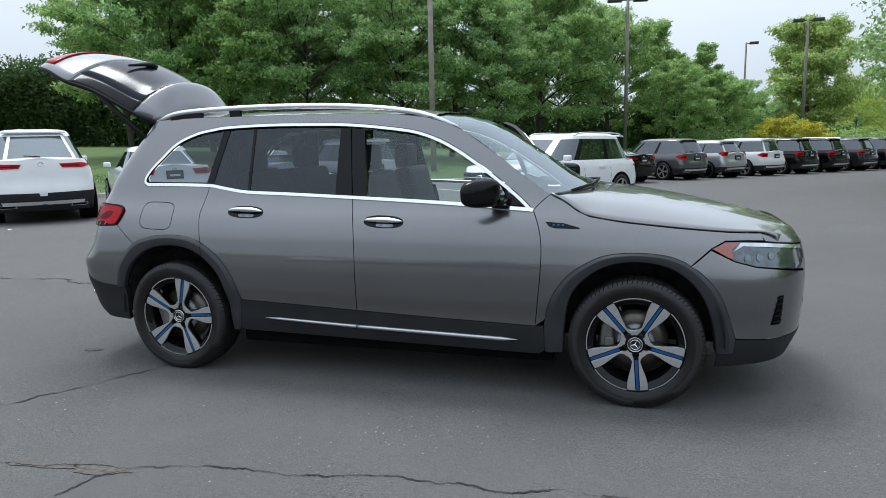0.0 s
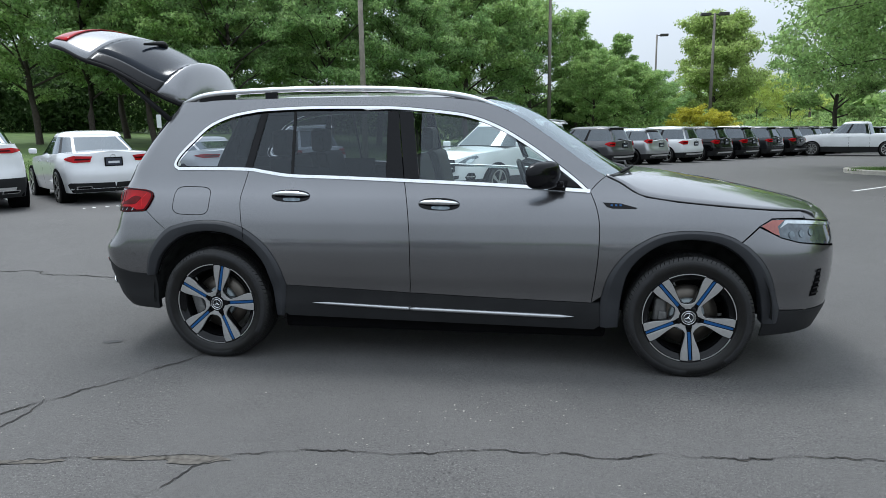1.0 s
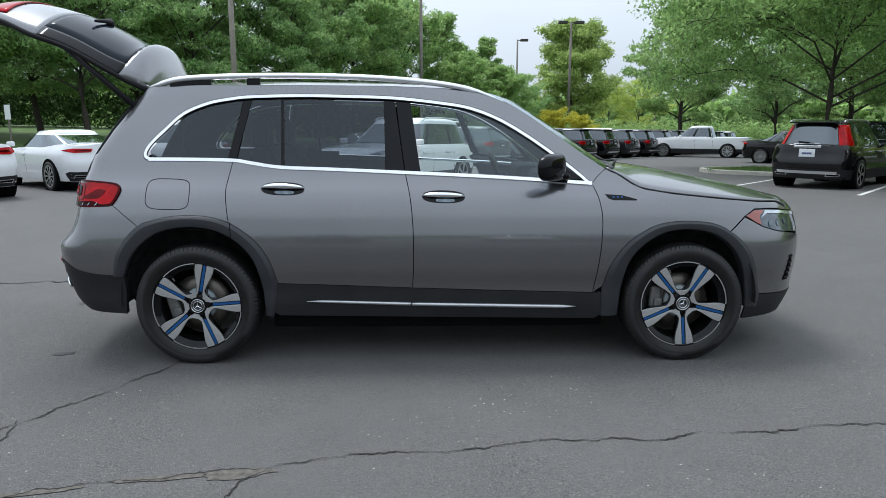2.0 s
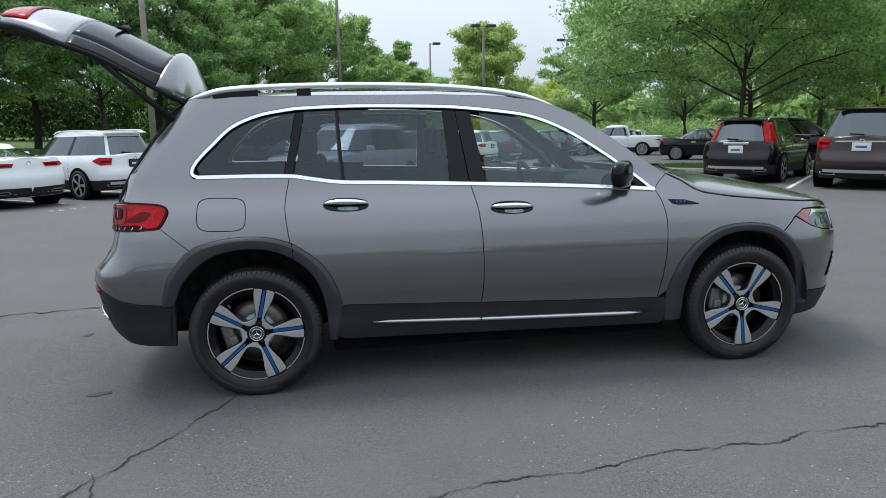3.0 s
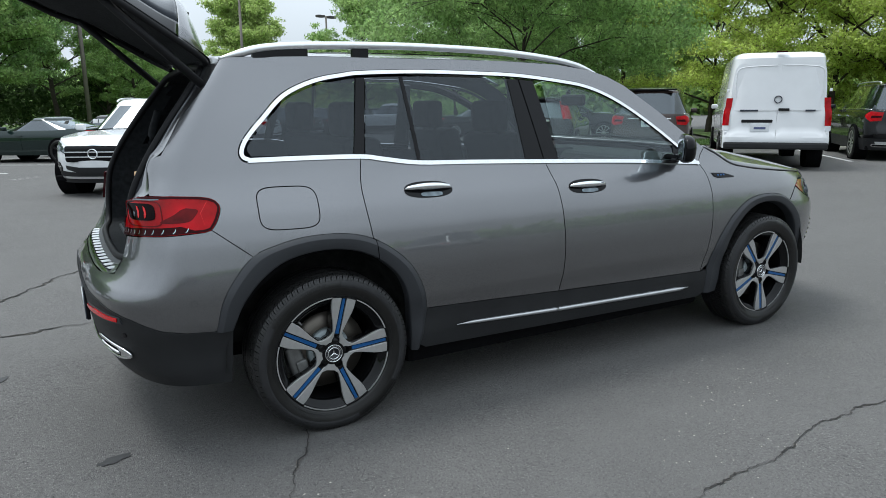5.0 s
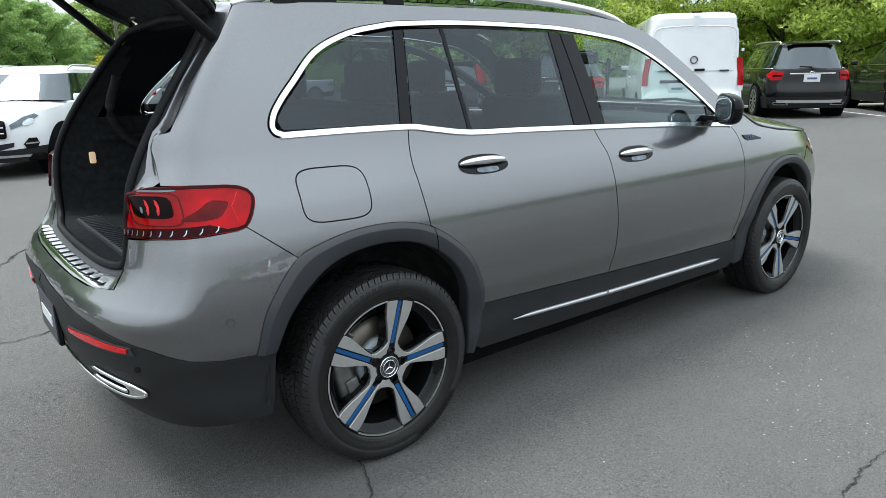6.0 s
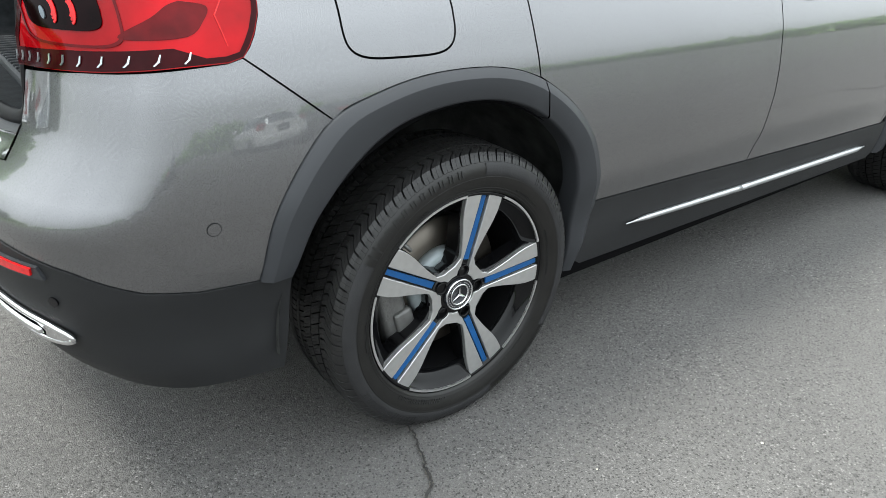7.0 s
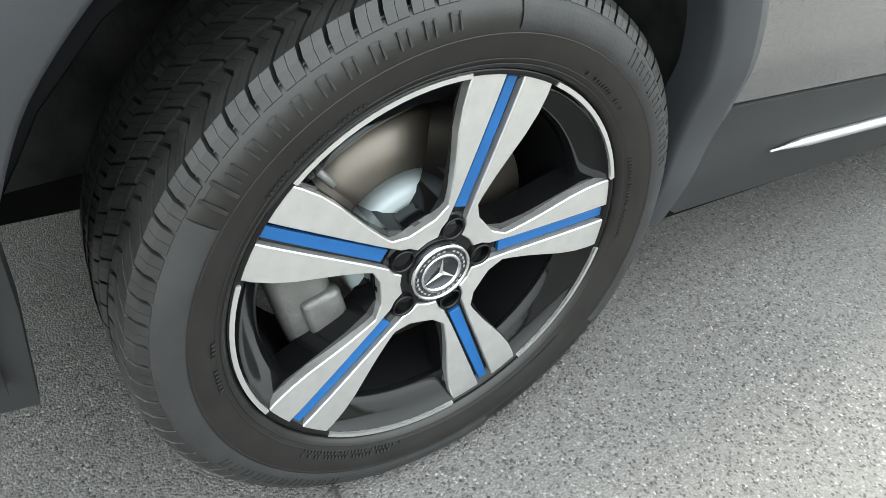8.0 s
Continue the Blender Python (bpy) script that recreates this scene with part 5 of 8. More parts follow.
for y0, y1 in ((0.55, -0.05), (0.0, -0.58)):
    v, f_ = tube([(1.13 - 0.25 * y0 * y0, y0, 1.128), (1.14, (y0 + y1) / 2, 1.150), (1.13 - 0.25 * y1 * y1, y1, 1.132)], 0.009, 6)
    raw("wiper", v, f_, M["black_trim"], hero)

# ---- tail opening, load space, tailgate ----
def used_corners(V, F):
    """The corners that the faces use, and the faces renumbered."""
    ids = sorted({i for f in F for i in f})
    at = {i: k for k, i in enumerate(ids)}
    return [tuple(V[i]) for i in ids], [tuple(at[i] for i in f) for f in F]


def skin_pt(u, z):
    p = HS.point(np.array([u]), np.array([z]))[0]
    return (p[0], -p[1], p[2])


LOOP = [skin_pt(*rear_u(y, z)) for y, z in ((0.0, 0.727), (0.3, 0.728), (0.5, 0.731), (0.615, 0.745), (0.62, 0.81), (0.615, 0.88), (0.615, 0.95), (0.63, 1.035), (0.68, 1.05))]
LOOP += [skin_pt(*side_u(x, z)) for x, z in D_EDGE[::-1][:1] + D_EDGE[::-1][1:]] + [skin_pt(*side_u(-1.735, 1.582)), (-1.735, 0.42, 1.600), (-1.738, 0.2, 1.608), (-1.74, 0, 1.61)]
GASK = catmull([(-2.19, 0, 0.765), (-2.18, 0.34, 0.767), (-2.15, 0.505, 0.785), (-2.14, 0.550, 0.86), (-2.13, 0.568, 0.96), (-2.11, 0.577, 1.06), (-2.045, 0.572, 1.19), (-1.95, 0.550, 1.33), (-1.86, 0.520, 1.45), (-1.80, 0.47, 1.53), (-1.775, 0.35, 1.555), (-1.77, 0, 1.572)], 5)
_L = np.array(LOOP)
_s = np.concatenate([[0], np.cumsum(np.linalg.norm(np.diff(_L, axis=0), axis=1))])
_G = np.array(GASK)
_t = np.concatenate([[0], np.cumsum(np.linalg.norm(np.diff(_G, axis=0), axis=1))])
_q = np.linspace(0, 1, 60)
LOOP = [tuple(np.array([np.interp(k * _s[-1], _s, _L[:, j]) for j in range(3)])) for k in _q]
GASK = [tuple(np.array([np.interp(k * _t[-1], _t, _G[:, j]) for j in range(3)])) for k in _q]
for s in (-1, 1):
    A, B = [np.array([(x, s * y, z) for x, y, z in L]) for L in (LOOP, GASK)]
    ob = grid_mesh("tail_opening_jamb", np.stack([A, A * 0.85 + B * 0.15 + (-0.002, 0, 0), A * 0.5 + B * 0.5 + (0.006, 0, 0), A * 0.40 + B * 0.60 + (-0.004, 0, 0)], 1), M["paint_grey"], hero, flip=s > 0)
    grid_mesh("tail_opening_channel", np.stack([A * 0.40 + B * 0.60 + (-0.002, 0, 0), A * 0.2 + B * 0.8 + (0.004, 0, 0), B + (-0.004, 0, 0)], 1), M["flare"], hero, flip=s > 0)
    lining = np.stack([B + (0.004, -s * 0.004, 0)] + [np.stack([B[:, 0] * (1 - f) + (-0.75) * f, B[:, 1] * (1 - 0.04 * f), np.maximum(B[:, 2] - 0.02 * f, 0.70)], 1) for f in (0.05, 0.08, 0.3, 0.6, 1.0)], 1)
    # the lining leaves the quarter windows free
    nr, nc = lining.shape[:2]
    flat = lining.reshape(-1, 3)
    quads = [(i * nc + j, i * nc + j + 1, (i + 1) * nc + j + 1, (i + 1) * nc + j) for i in range(nr - 1) for j in range(nc - 1)]
    mids = [flat[list(q)].mean(0) for q in quads]
    quads = [q if s < 0 else q[::-1] for q, c in zip(quads, mids) if not (c[0] > -1.80 and 1.17 < c[2] < 1.51)]
    raw("load_space_lining", *used_corners(flat, quads), M["trim_fabric"], hero)
loop = [(x, -y, z) for x, y, z in GASK] + [(x, y, z) for x, y, z in GASK[-2:0:-1]]
v, f_ = tube([(x - 0.006, y, z) for x, y, z in loop], 0.015, 8, closed=True)
raw("tail_opening_seal", v, f_, M["black_trim"], hero, "black rubber door seal")
# ribbed sill cover, floor and seat backs
bm = bmesh.new()
add_box(bm, (0.09, 0.86, 0.03), Matrix.Translation((-2.07, 0, 0.765)), 0.01)
for k in range(24):
    add_box(bm, (0.07, 0.012, 0.006), Matrix.Translation((-2.07, -0.39 + 0.034 * k, 0.783)), 0.002, 1)
part("load_sill_cover", bm, M["sill_plastic"], hero)
bm = bmesh.new()
add_box(bm, (1.2, 1.04, 0.02), Matrix.Translation((-1.42, 0, 0.735)), 0.006)
part("load_floor", bm, M["load_mat"], hero)
bm = bmesh.new()
add_box(bm, (0.10, 1.02, 0.52), Matrix.Translation((-1.08, 0, 0.98)) @ Matrix.Rotation(radians(-14), 4, 'Y'), 0.03)
part("rear_seat_back", bm, M["trim_fabric"], hero)
bm = bmesh.new()
add_box(bm, (0.30, 0.50, 0.012), Matrix.Translation((-1.90, -0.28, 0.80)) @ Matrix.Rotation(radians(5), 4, 'Y'), 0.004)
part("load_cover_board", bm, M["clad"], hero)
bm = bmesh.new()
add_box(bm, (0.026, 0.012, 0.050), Matrix.Translation((-1.99, 0.550, 1.015)), 0.008, 3)
lampob = part("cargo_lamp", bm, M["lamp_warm"], hero, "small lit load space lamp")
# moulded side linings: a pillar arch, a ledge and a grab recess on each wall
for s in (-1, 1):
    v, f_ = tube(catmull([(-1.86, s * 0.48, 1.36), (-1.90, s * 0.50, 1.20), (-1.80, s * 0.515, 1.06), (-1.60, s * 0.515, 1.00), (-1.40, s * 0.51, 0.93), (-1.25, s * 0.51, 0.80)], 5), 0.022, 8)
    raw("pillar_lining", v, f_, M["trim_fabric"], hero)
    bm = bmesh.new()
    add_box(bm, (0.50, 0.022, 0.022), Matrix.Translation((-1.72, s * 0.522, 1.10)), 0.008)
    part("lining_ledge", bm, M["trim_fabric"], hero)
# bright sill plate on the bumper edge
rows = []
for y in np.linspace(-0.56, 0.56, 41):
    x0 = HS.point(np.array([HS.u_of_y(abs(y), 0.727)]), np.array([0.727]))[0][0]
    x1 = float(np.interp(abs(y), [0, 0.4, 0.58], [-2.19, -2.16, -2.10]))
    rows.append([(x0 + 0.006, y, 0.722), (x0 + 0.012, y, 0.737), (0.6 * x0 + 0.4 * x1, y, 0.741), (x1, y, 0.745)])
plate = grid_mesh("sill_plate", np.array(rows), M["bright_chrome"], hero, "bright ribbed bumper sill plate", flip=True)
bm = bmesh.new()
for k in range(15):
    y = -0.50 + 1.0 * k / 14
    x0 = HS.point(np.array([HS.u_of_y(abs(y), 0.727)]), np.array([0.727]))[0][0]
    at = Matrix.Translation((x0 + 0.062, y, 0.744)) @ Matrix.Rotation(-0.45 * y, 4, 'Z')
    add_box(bm, (0.088, 0.047, 0.006), at, 0.003, 1)
    add_box(pads := bmesh.new(), (0.080, 0.037, 0.012), at, 0.004, 2)
    part("sill_plate_pad", pads, M["alu_rail"], plate)
part("sill_plate_ribs", bm, M["black_trim"], plate)

GATE_E = catmull([(-1.775, 0.47, 1.585), (-1.79, 0.50, 1.60), (-1.856, 0.556, 1.640), (-1.98, 0.60, 1.718), (-2.15, 0.650, 1.820), (-2.30, 0.705, 1.880), (-2.45, 0.68, 1.95), (-2.58, 0.62, 1.985), (-2.68, 0.50, 2.01)], 6)
GATE_C = catmull([(-1.735, 0, 1.63), (-1.765, 0, 1.75), (-1.815, 0, 1.875), (-1.90, 0, 1.875), (-2.11, 0, 1.985), (-2.30, 0, 2.07), (-2.48, 0, 2.115), (-2.65, 0, 2.115), (-2.76, 0, 2.06)], 6)
gate = empty("tailgate", None, hero)


def gate_grid(i0, i1, v0, v1, lift=0.0, n=17):
    out = []
    for (ex, ey, ez), (cx_, cy_, cz_) in zip(GATE_E[i0:i1], GATE_C[i0:i1]):
        r = []
        for v in np.linspace(v0, v1, n):
            w = 1 - abs(v) ** 2.4
            r.append((ex + (cx_ - ex) * w, v * ey, ez + (cz_ - ez) * w + lift))
        out.append(r)
    return np.array(out)


NG = len(GATE_E)
M["gate_glass"] = material("dark_gate_glass", (0.010, 0.014, 0.021), 0.16, spec=0.26, vary=0.2, scale=6)
skin_g = [("gate_spoiler", 0, 15, M["paint_grey"]), ("gate_window", 14, 30, M["gate_glass"]), ("gate_lower_panel", 29, 45, M["paint_grey"]), ("gate_tip", 44, NG, M["gloss_black"])]
for nm, a, b, mt in skin_g:
    wide = 0.86 if nm == "gate_window" else 1.0
    grid_mesh(nm, gate_grid(a, min(b, NG), -wide, wide), mt, gate, thick=0.012)
    for s in (-1, 1):
        if wide < 1:
            grid_mesh("gate_window_edge", gate_grid(a, min(b, NG), s * 0.862, s * 1.0, 0.0, 7), M["gloss_black"], gate, flip=s < 0, thick=0.012)
inner = []
for (ex, ey, ez), (cx_, _, cz_) in zip(GATE_E, GATE_C):
    r = []
    for v in np.linspace(-1, 1, 17):
        w = (1 - abs(v) ** 2.6)
        z = ez + (cz_ - ez) * w * 0.45 - 0.055 * (1 - abs(v) ** 6) - 0.006
        r.append((ex + (cx_ - ex) * w * 0.7 + 0.02, v * ey * 0.985, z))
    inner.append(r)
grid_mesh("gate_inner_lining", np.array(inner), M["trim_fabric"], gate, flip=True)
edge = [(x, -y, z - 0.012) for x, y, z in GATE_E]
for s in (-1, 1):
    v, f_ = tube([(x, s * y * 0.992, z - 0.016) for x, y, z in GATE_E], 0.014, 8)
    raw("gate_edge", v, f_, M["black_trim"], gate)
    for (i0, i1, v0, v1) in ((37, 45, 0.0, 0.90),):
        grid_mesh("gate_tail_lamp", gate_grid(i0, i1, s * v0, s * v1, 0.009, 13), M["red_lens"], gate, flip=s < 0, thick=0.006)
    v, f_ = tube([(-1.80, s * 0.565, 1.465), (-2.19, s * 0.60, 1.825)], [0.017, 0.017], 10)
    raw("gas_strut", v, f_, M["black_trim"], gate, "black gate strut")
bm = bmesh.new()
add_box(bm, (0.10, 0.52, 0.03), Matrix.Translation((-2.66, 0, 2.02)), 0.008)
part("plate_recess", bm, M["void"], gate)
v, f_ = tube([(-2.16, 0.04, 2.018), (-2.15, -0.02, 2.026), (-2.14, -0.12, 2.018), (-2.12, -0.30, 1.995)], [0.016, 0.022, 0.014, 0.008], 8)
raw("rear_wiper", v, f_, M["black_trim"], gate)
# number plate holder on the bumper
bm = bmesh.new()
add_box(bm, (0.016, 0.32, 0.16), Matrix.Translation((-2.318, 0, 0.52)), 0.005)
pl = part("plate_holder", bm, M["gloss_black"], hero)
bm = bmesh.new()
add_box(bm, (0.006, 0.31, 0.15), Matrix.Translation((-2.327, 0, 0.52)), 0.002)
part("plate", bm, M["plate_dark"], pl)
bm = bmesh.new()
add_box(bm, (0.004, 0.20, 0.04), Matrix.Translation((-2.331, 0, 0.52)))
part("plate_marking", bm, M["plate_white"], pl)

# cabin
bm = bmesh.new()
add_box(bm, (3.9, 0.98, 0.10), Matrix.Translation((0.0, 0, 0.31)), 0.03)
add_box(bm, (1.98, 1.56, 0.12), Matrix.Translation((-0.02, 0, 0.235)), 0.03)
part("underbody", bm, M["void"], hero)
bm = bmesh.new()
add_box(bm, (0.50, 1.36, 0.34), Matrix.Translation((0.88, 0, 0.90)), 0.08, 4)
add_box(bm, (0.20, 0.42, 0.10), Matrix.Translation((0.66, 0.37, 1.04)), 0.03)
part("dashboard", bm, M["trim_fabric"], hero)
v, f_ = tube([(0.46 - 0.07 * math.sin(w), 0.37 + 0.185 * math.cos(w), 0.98 + 0.17 * math.sin(w)) for w in np.linspace(0, 2 * math.pi, 33)[:-1]], 0.016, 8, closed=True)
sw = raw("steering_wheel", v, f_, M["leather"], hero)
bm = bmesh.new()
add_box(bm, (0.05, 0.14, 0.10), Matrix.Translation((0.48, 0.37, 0.98)) @ Matrix.Rotation(radians(20), 4, 'Y'), 0.02)
add_box(bm, (0.02, 0.34, 0.03), Matrix.Translation((0.47, 0.37, 0.98)), 0.008)
add_box(bm, (0.30, 0.06, 0.06), Matrix.Translation((0.62, 0.37, 0.93)), 0.02)
part("steering_hub", bm, M["trim_fabric"], sw)


def seat(x, y, w, parent):
    bm = bmesh.new()
    add_box(bm, (0.52, w, 0.16), Matrix.Translation((x, y, 0.60)), 0.05, 3)
    st = part("seat", bm, M["leather"], parent, "", True)
    bm = bmesh.new()
    add_box(bm, (0.14, w, 0.62), Matrix.Translation((x - 0.30, y, 0.93)) @ Matrix.Rotation(radians(-14), 4, 'Y'), 0.05, 3)
    part("backrest", bm, M["leather"], st, "", True)
    bm = bmesh.new()
    add_box(bm, (0.10, w * 0.52, 0.17), Matrix.Translation((x - 0.40, y, 1.32)), 0.04, 3)
    add_cyl(bm, 0.008, 0.008, 0.12, Matrix.Translation((x - 0.385, y - 0.07, 1.21)), 8)
    add_cyl(bm, 0.008, 0.008, 0.12, Matrix.Translation((x - 0.385, y + 0.07, 1.21)), 8)
    part("headrest", bm, M["leather"], st, "", True)


for x, y, w in ((0.12, 0.36, 0.50), (0.12, -0.36, 0.50), (-0.72, 0.36, 0.46), (-0.72, -0.36, 0.46)):
    seat(x, y, w, hero)
bm = bmesh.new()
add_box(bm, (0.03, 0.22, 0.07), Matrix.Translation((0.60, 0, 1.40)), 0.015)
part("inner_mirror", bm, M["black_trim"], hero)

# wheel wells
for wx in (-1.4145, 1.4145):
    for s in (-1, 1):
        P = np.array([[(wx + r * math.cos(w), s * yy, 0.36 + r * math.sin(w)) for yy, r in ((0.86, 0.445), (0.70, 0.45), (0.52, 0.43), (0.50, 0.0))] for w in np.linspace(-0.06, math.pi + 0.06, 30)])
        grid_mesh("wheel_well", P, M["well"], hero, flip=s < 0)


# ---- wheels of the grey car; local frame: axis along y, outside towards -y, hub cap at the origin ----
def polar(spoke_deg, r, d):
    """A point at the distance r along a spoke and d across it (counter-clockwise side positive)."""
    a = radians(spoke_deg)
    return (r * math.cos(a) - d * math.sin(a), r * math.sin(a) + d * math.cos(a))


def slab(name, poly, y0, y1, mat, parent, bevel=0.0, step=0.02, label="", bow=None):
    """A flat piece in the wheel's plane, from y0 (outer) back to y1, with an optional chamfer."""
    poly = dense([(p[0] * RS, p[1] * RS) for p in poly], step)
    area = sum(a[0] * b[1] - b[0] * a[1] for a, b in zip(poly, poly[1:] + poly[:1]))
    if area < 0:
        poly = poly[::-1]
    top = shrink(poly, bevel) if bevel else poly
    V, tris = fill2d(top, step * 2)
    f = bow or (lambda x, z: 0.0)
    vs = [(x, y0 + f(x, z), z) for x, z in V]
    fs = [tuple(t) for t in tris]
    n, o = len(poly), len(vs)
    rings = [(top, y0)]
    if bevel:
        rings.append((poly, y0 + bevel))
    rings.append((poly, y1))
    for ring, y in rings:
        vs += [(x, y + f(x, z), z) for x, z in ring]
    for k in range(len(rings) - 1):
        a, b = o + k * n, o + (k + 1) * n
        for i in range(n):
            j = (i + 1) % n
            fs.append((a + j, a + i, b + i, b + j))
    return raw(name, vs, fs, mat, parent, label, smooth=False)


SPOKES = [77.0 + 72 * k for k in range(5)]
RS = 1.043   # rim size over its drawing


def wheel_rr(parent, m, spin):
    # rim barrel with its lip
    prof = [(0.2465, 0.006), (0.2470, -0.006), (0.2445, -0.010), (0.2395, -0.009), (0.2370, -0.004), (0.2330, 0.001), (0.2250, 0.007), (0.2130, 0.014), (0.2070, 0.020), (0.2050, 0.032)]
    v, f = lathe([(r * RS, h) for r, h in prof], 96)
    w = raw("wheel", v, f, M["wheel_black"], parent, "black and silver five-spoke alloy wheel")
    w.matrix_local = m
    # inside of the barrel: its shade is painted in as a near-black colour
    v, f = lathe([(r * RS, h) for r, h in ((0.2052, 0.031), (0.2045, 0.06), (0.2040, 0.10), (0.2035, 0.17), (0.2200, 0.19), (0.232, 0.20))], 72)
    raw("rim_barrel", v, f, M["void"], w, "inside of the rim, shade put into its near-black colour")
    dish = lambda x, z: 0.016 * (1 - min(1, math.hypot(x, z) / 0.24)) ** 1.2 - 0.003
    # silver faces: five forked pieces, each joining two half spokes
    for k in range(5):
        a, b = SPOKES[k], SPOKES[k] + 72
        mid = radians(a + 36)
        R = 0.2435
        wing = [(R, 0.051), (0.222, 0.0515), (0.20, 0.0495), (0.175, 0.044), (0.15, 0.0360), (0.125, 0.0285), (0.10, 0.0225), (0.088, 0.0205)]
        inner_r = 0.070
        left_side = [polar(a, 0.058, 0.0165), polar(a, 0.068, 0.0125), polar(a, 0.10, 0.0115), polar(a, R, 0.0115)]
        out = [polar(a, r, d) for r, d in wing]
        fillet = [(0.0765 * math.cos(mid + t), 0.0765 * math.sin(mid + t)) for t in (-0.22, 0.0, 0.22)]
        fillet = [(fillet[0][0], fillet[0][1]), (0.0745 * math.cos(mid), 0.0745 * math.sin(mid)), (fillet[2][0], fillet[2][1])]
        out2 = [polar(b, r, -d) for r, d in wing[::-1]]
        right_side = [polar(b, R, -0.0115), polar(b, 0.10, -0.0115), polar(b, 0.068, -0.0125), polar(b, 0.058, -0.0165)]
        hubside = [(0.049 * math.cos(mid + t), 0.049 * math.sin(mid + t)) for t in (0.28, 0.0, -0.28)]
        poly = left_side + out + fillet + out2 + right_side + hubside
        slab("spoke_face", poly, -0.004, 0.010, M["wheel_silver"], w, 0.0012, 0.012, bow=dish)
        # bright arc on the lip in the gap between the spokes
        a0, a1 = a + 13.2, b - 13.2
        arc = [(0.2435 * math.cos(radians(t)), 0.2435 * math.sin(radians(t))) for t in np.linspace(a0, a1, 14)] + [(0.2385 * math.cos(radians(t)), 0.2385 * math.sin(radians(t))) for t in np.linspace(a1, a0, 14)]
        slab("lip_arc", arc, -0.0115, -0.006, M["wheel_silver"], w, 0, 0.02)
    for k in range(5):
        a = SPOKES[k]
        # dark spoke body under the faces
        wing = [(0.240, 0.053), (0.20, 0.0515), (0.15, 0.038), (0.12, 0.030), (0.09, 0.026), (0.05, 0.036)]
        poly = [polar(a, r, -d) for r, d in wing] + [polar(a, r, d) for r, d in wing[::-1]]
        slab("spoke_body", poly, 0.0055, 0.050, M["wheel_black"], w, 0.004, 0.02, bow=dish)
        ins = [polar(a, 0.083, -0.0078), polar(a, 0.083, 0.0078), polar(a, 0.2405, 0.0062), polar(a, 0.2405, -0.0062)]
        slab("spoke_insert", ins, 0.0005, 0.009, M["blue_insert"], w, 0.0008, 0.02, "blue stripe inlaid in the spoke", bow=dish)
        bx, bz = polar(a, 0.0565 * RS, 0)
        bm = bmesh.new()
        add_cyl(bm, 0.0085, 0.0085, 0.014, Matrix.Translation((bx, 0.028, bz)) @ Matrix.Rotation(math.pi / 2, 4, 'X'), 6)
        part("wheel_bolt", bm, M["caliper"], w)
        v, f = lathe([(0.0155, 0.026), (0.0150, 0.004), (0.0138, 0.002), (0.0125, 0.006), (0.0120, 0.03)], 20)
        raw("bolt_seat", [(x + bx, y, z + bz) for x, y, z in v], f, M["wheel_black"], w)
    v, f = lathe([(0.0, 0.046), (0.078, 0.046), (0.078, 0.012), (0.05, 0.008), (0.0, 0.008)], 40)
    raw("hub_body", v, f, M["wheel_black"], w)
    # hub cap: silver ring, dark ring with plain marks, three plain bars
    v, f = lathe([(0.0, 0.001), (0.024, 0.0005), (0.0245, -0.002), (0.0270, -0.002), (0.0275, 0.0), (0.0365, 0.0008), (0.0368, -0.001), (0.0392, -0.0004), (0.0395, 0.012)][::1], 48)
    cap = raw("hub_cap", v, f, M["hub_grey"], w, "round dark hub cap with silver rim")
    for r0, r1 in ((0.0240, 0.0272), (0.0364, 0.0394)):
        v, f = lathe([(r1, 0.003), (r1, -0.0022), (r0, -0.0022), (r0, 0.003)][::1], 48)
        raw("cap_ring", v, f, M["chrome"], w)
    bm = bmesh.new()
    for k in range(3):
        t = radians(90 + 120 * k)
        c, s_ = math.cos(t), math.sin(t)
        q = [bm.verts.new((c * r - s_ * d, y, s_ * r + c * d)) for r, d, y in ((0.0, 0.0036, -0.0008), (0.0, -0.0036, -0.0008), (0.0242, 0.0, -0.0008), (0.0, 0.0, -0.0035))]
        for t3 in ((0, 2, 3), (2, 1, 3)):
            bm.faces.new([q[i] for i in t3])
    bmesh.ops.recalc_face_normals(bm, faces=bm.faces)
    part("cap_bars", bm, M["chrome"], w)
    bm = bmesh.new()
    for k in range(28):
        t = radians(360 / 28 * k)
        if k % 14 in (6, 13):
            continue
        add_box(bm, (0.0022, 0.0012, 0.0042), Matrix.Rotation(-t, 4, 'Y') @ Matrix.Translation((0.0318, -0.0004, 0)))
    part("cap_marks", bm, M["chrome"], w)
    # brake disc, hat, caliper
    v, f = lathe([(0.096, 0.078), (0.170, 0.078), (0.170, 0.100), (0.096, 0.100)], 64)
    raw("brake_disc", v, f, M["disc_metal"], w)
    v, f = lathe([(0.0, 0.052), (0.086, 0.052), (0.094, 0.058), (0.099, 0.080), (0.0, 0.09)], 48)
    raw("disc_hat", v, f, M["hat_metal"], w)
    bm = bmesh.new()
    add_box(bm, (0.07, 0.075, 0.20), Matrix.Rotation(radians(-15 - spin), 4, 'Y') @ Matrix.Translation((-0.150, 0.085, -0.01)), 0.02, 3)
    add_box(bm, (0.05, 0.02, 0.09), Matrix.Rotation(radians(-15 - spin), 4, 'Y') @ Matrix.Translation((-0.135, 0.048, -0.03)), 0.008, 2)
    part("brake_caliper", bm, M["caliper"], w, "", True)
    v, f = tube([polar_y(-27 + spin * 0, 0.214, 0.024), polar_y(-27, 0.19, 0.016)], [0.0055, 0.0045], 8)
    t = radians(132)
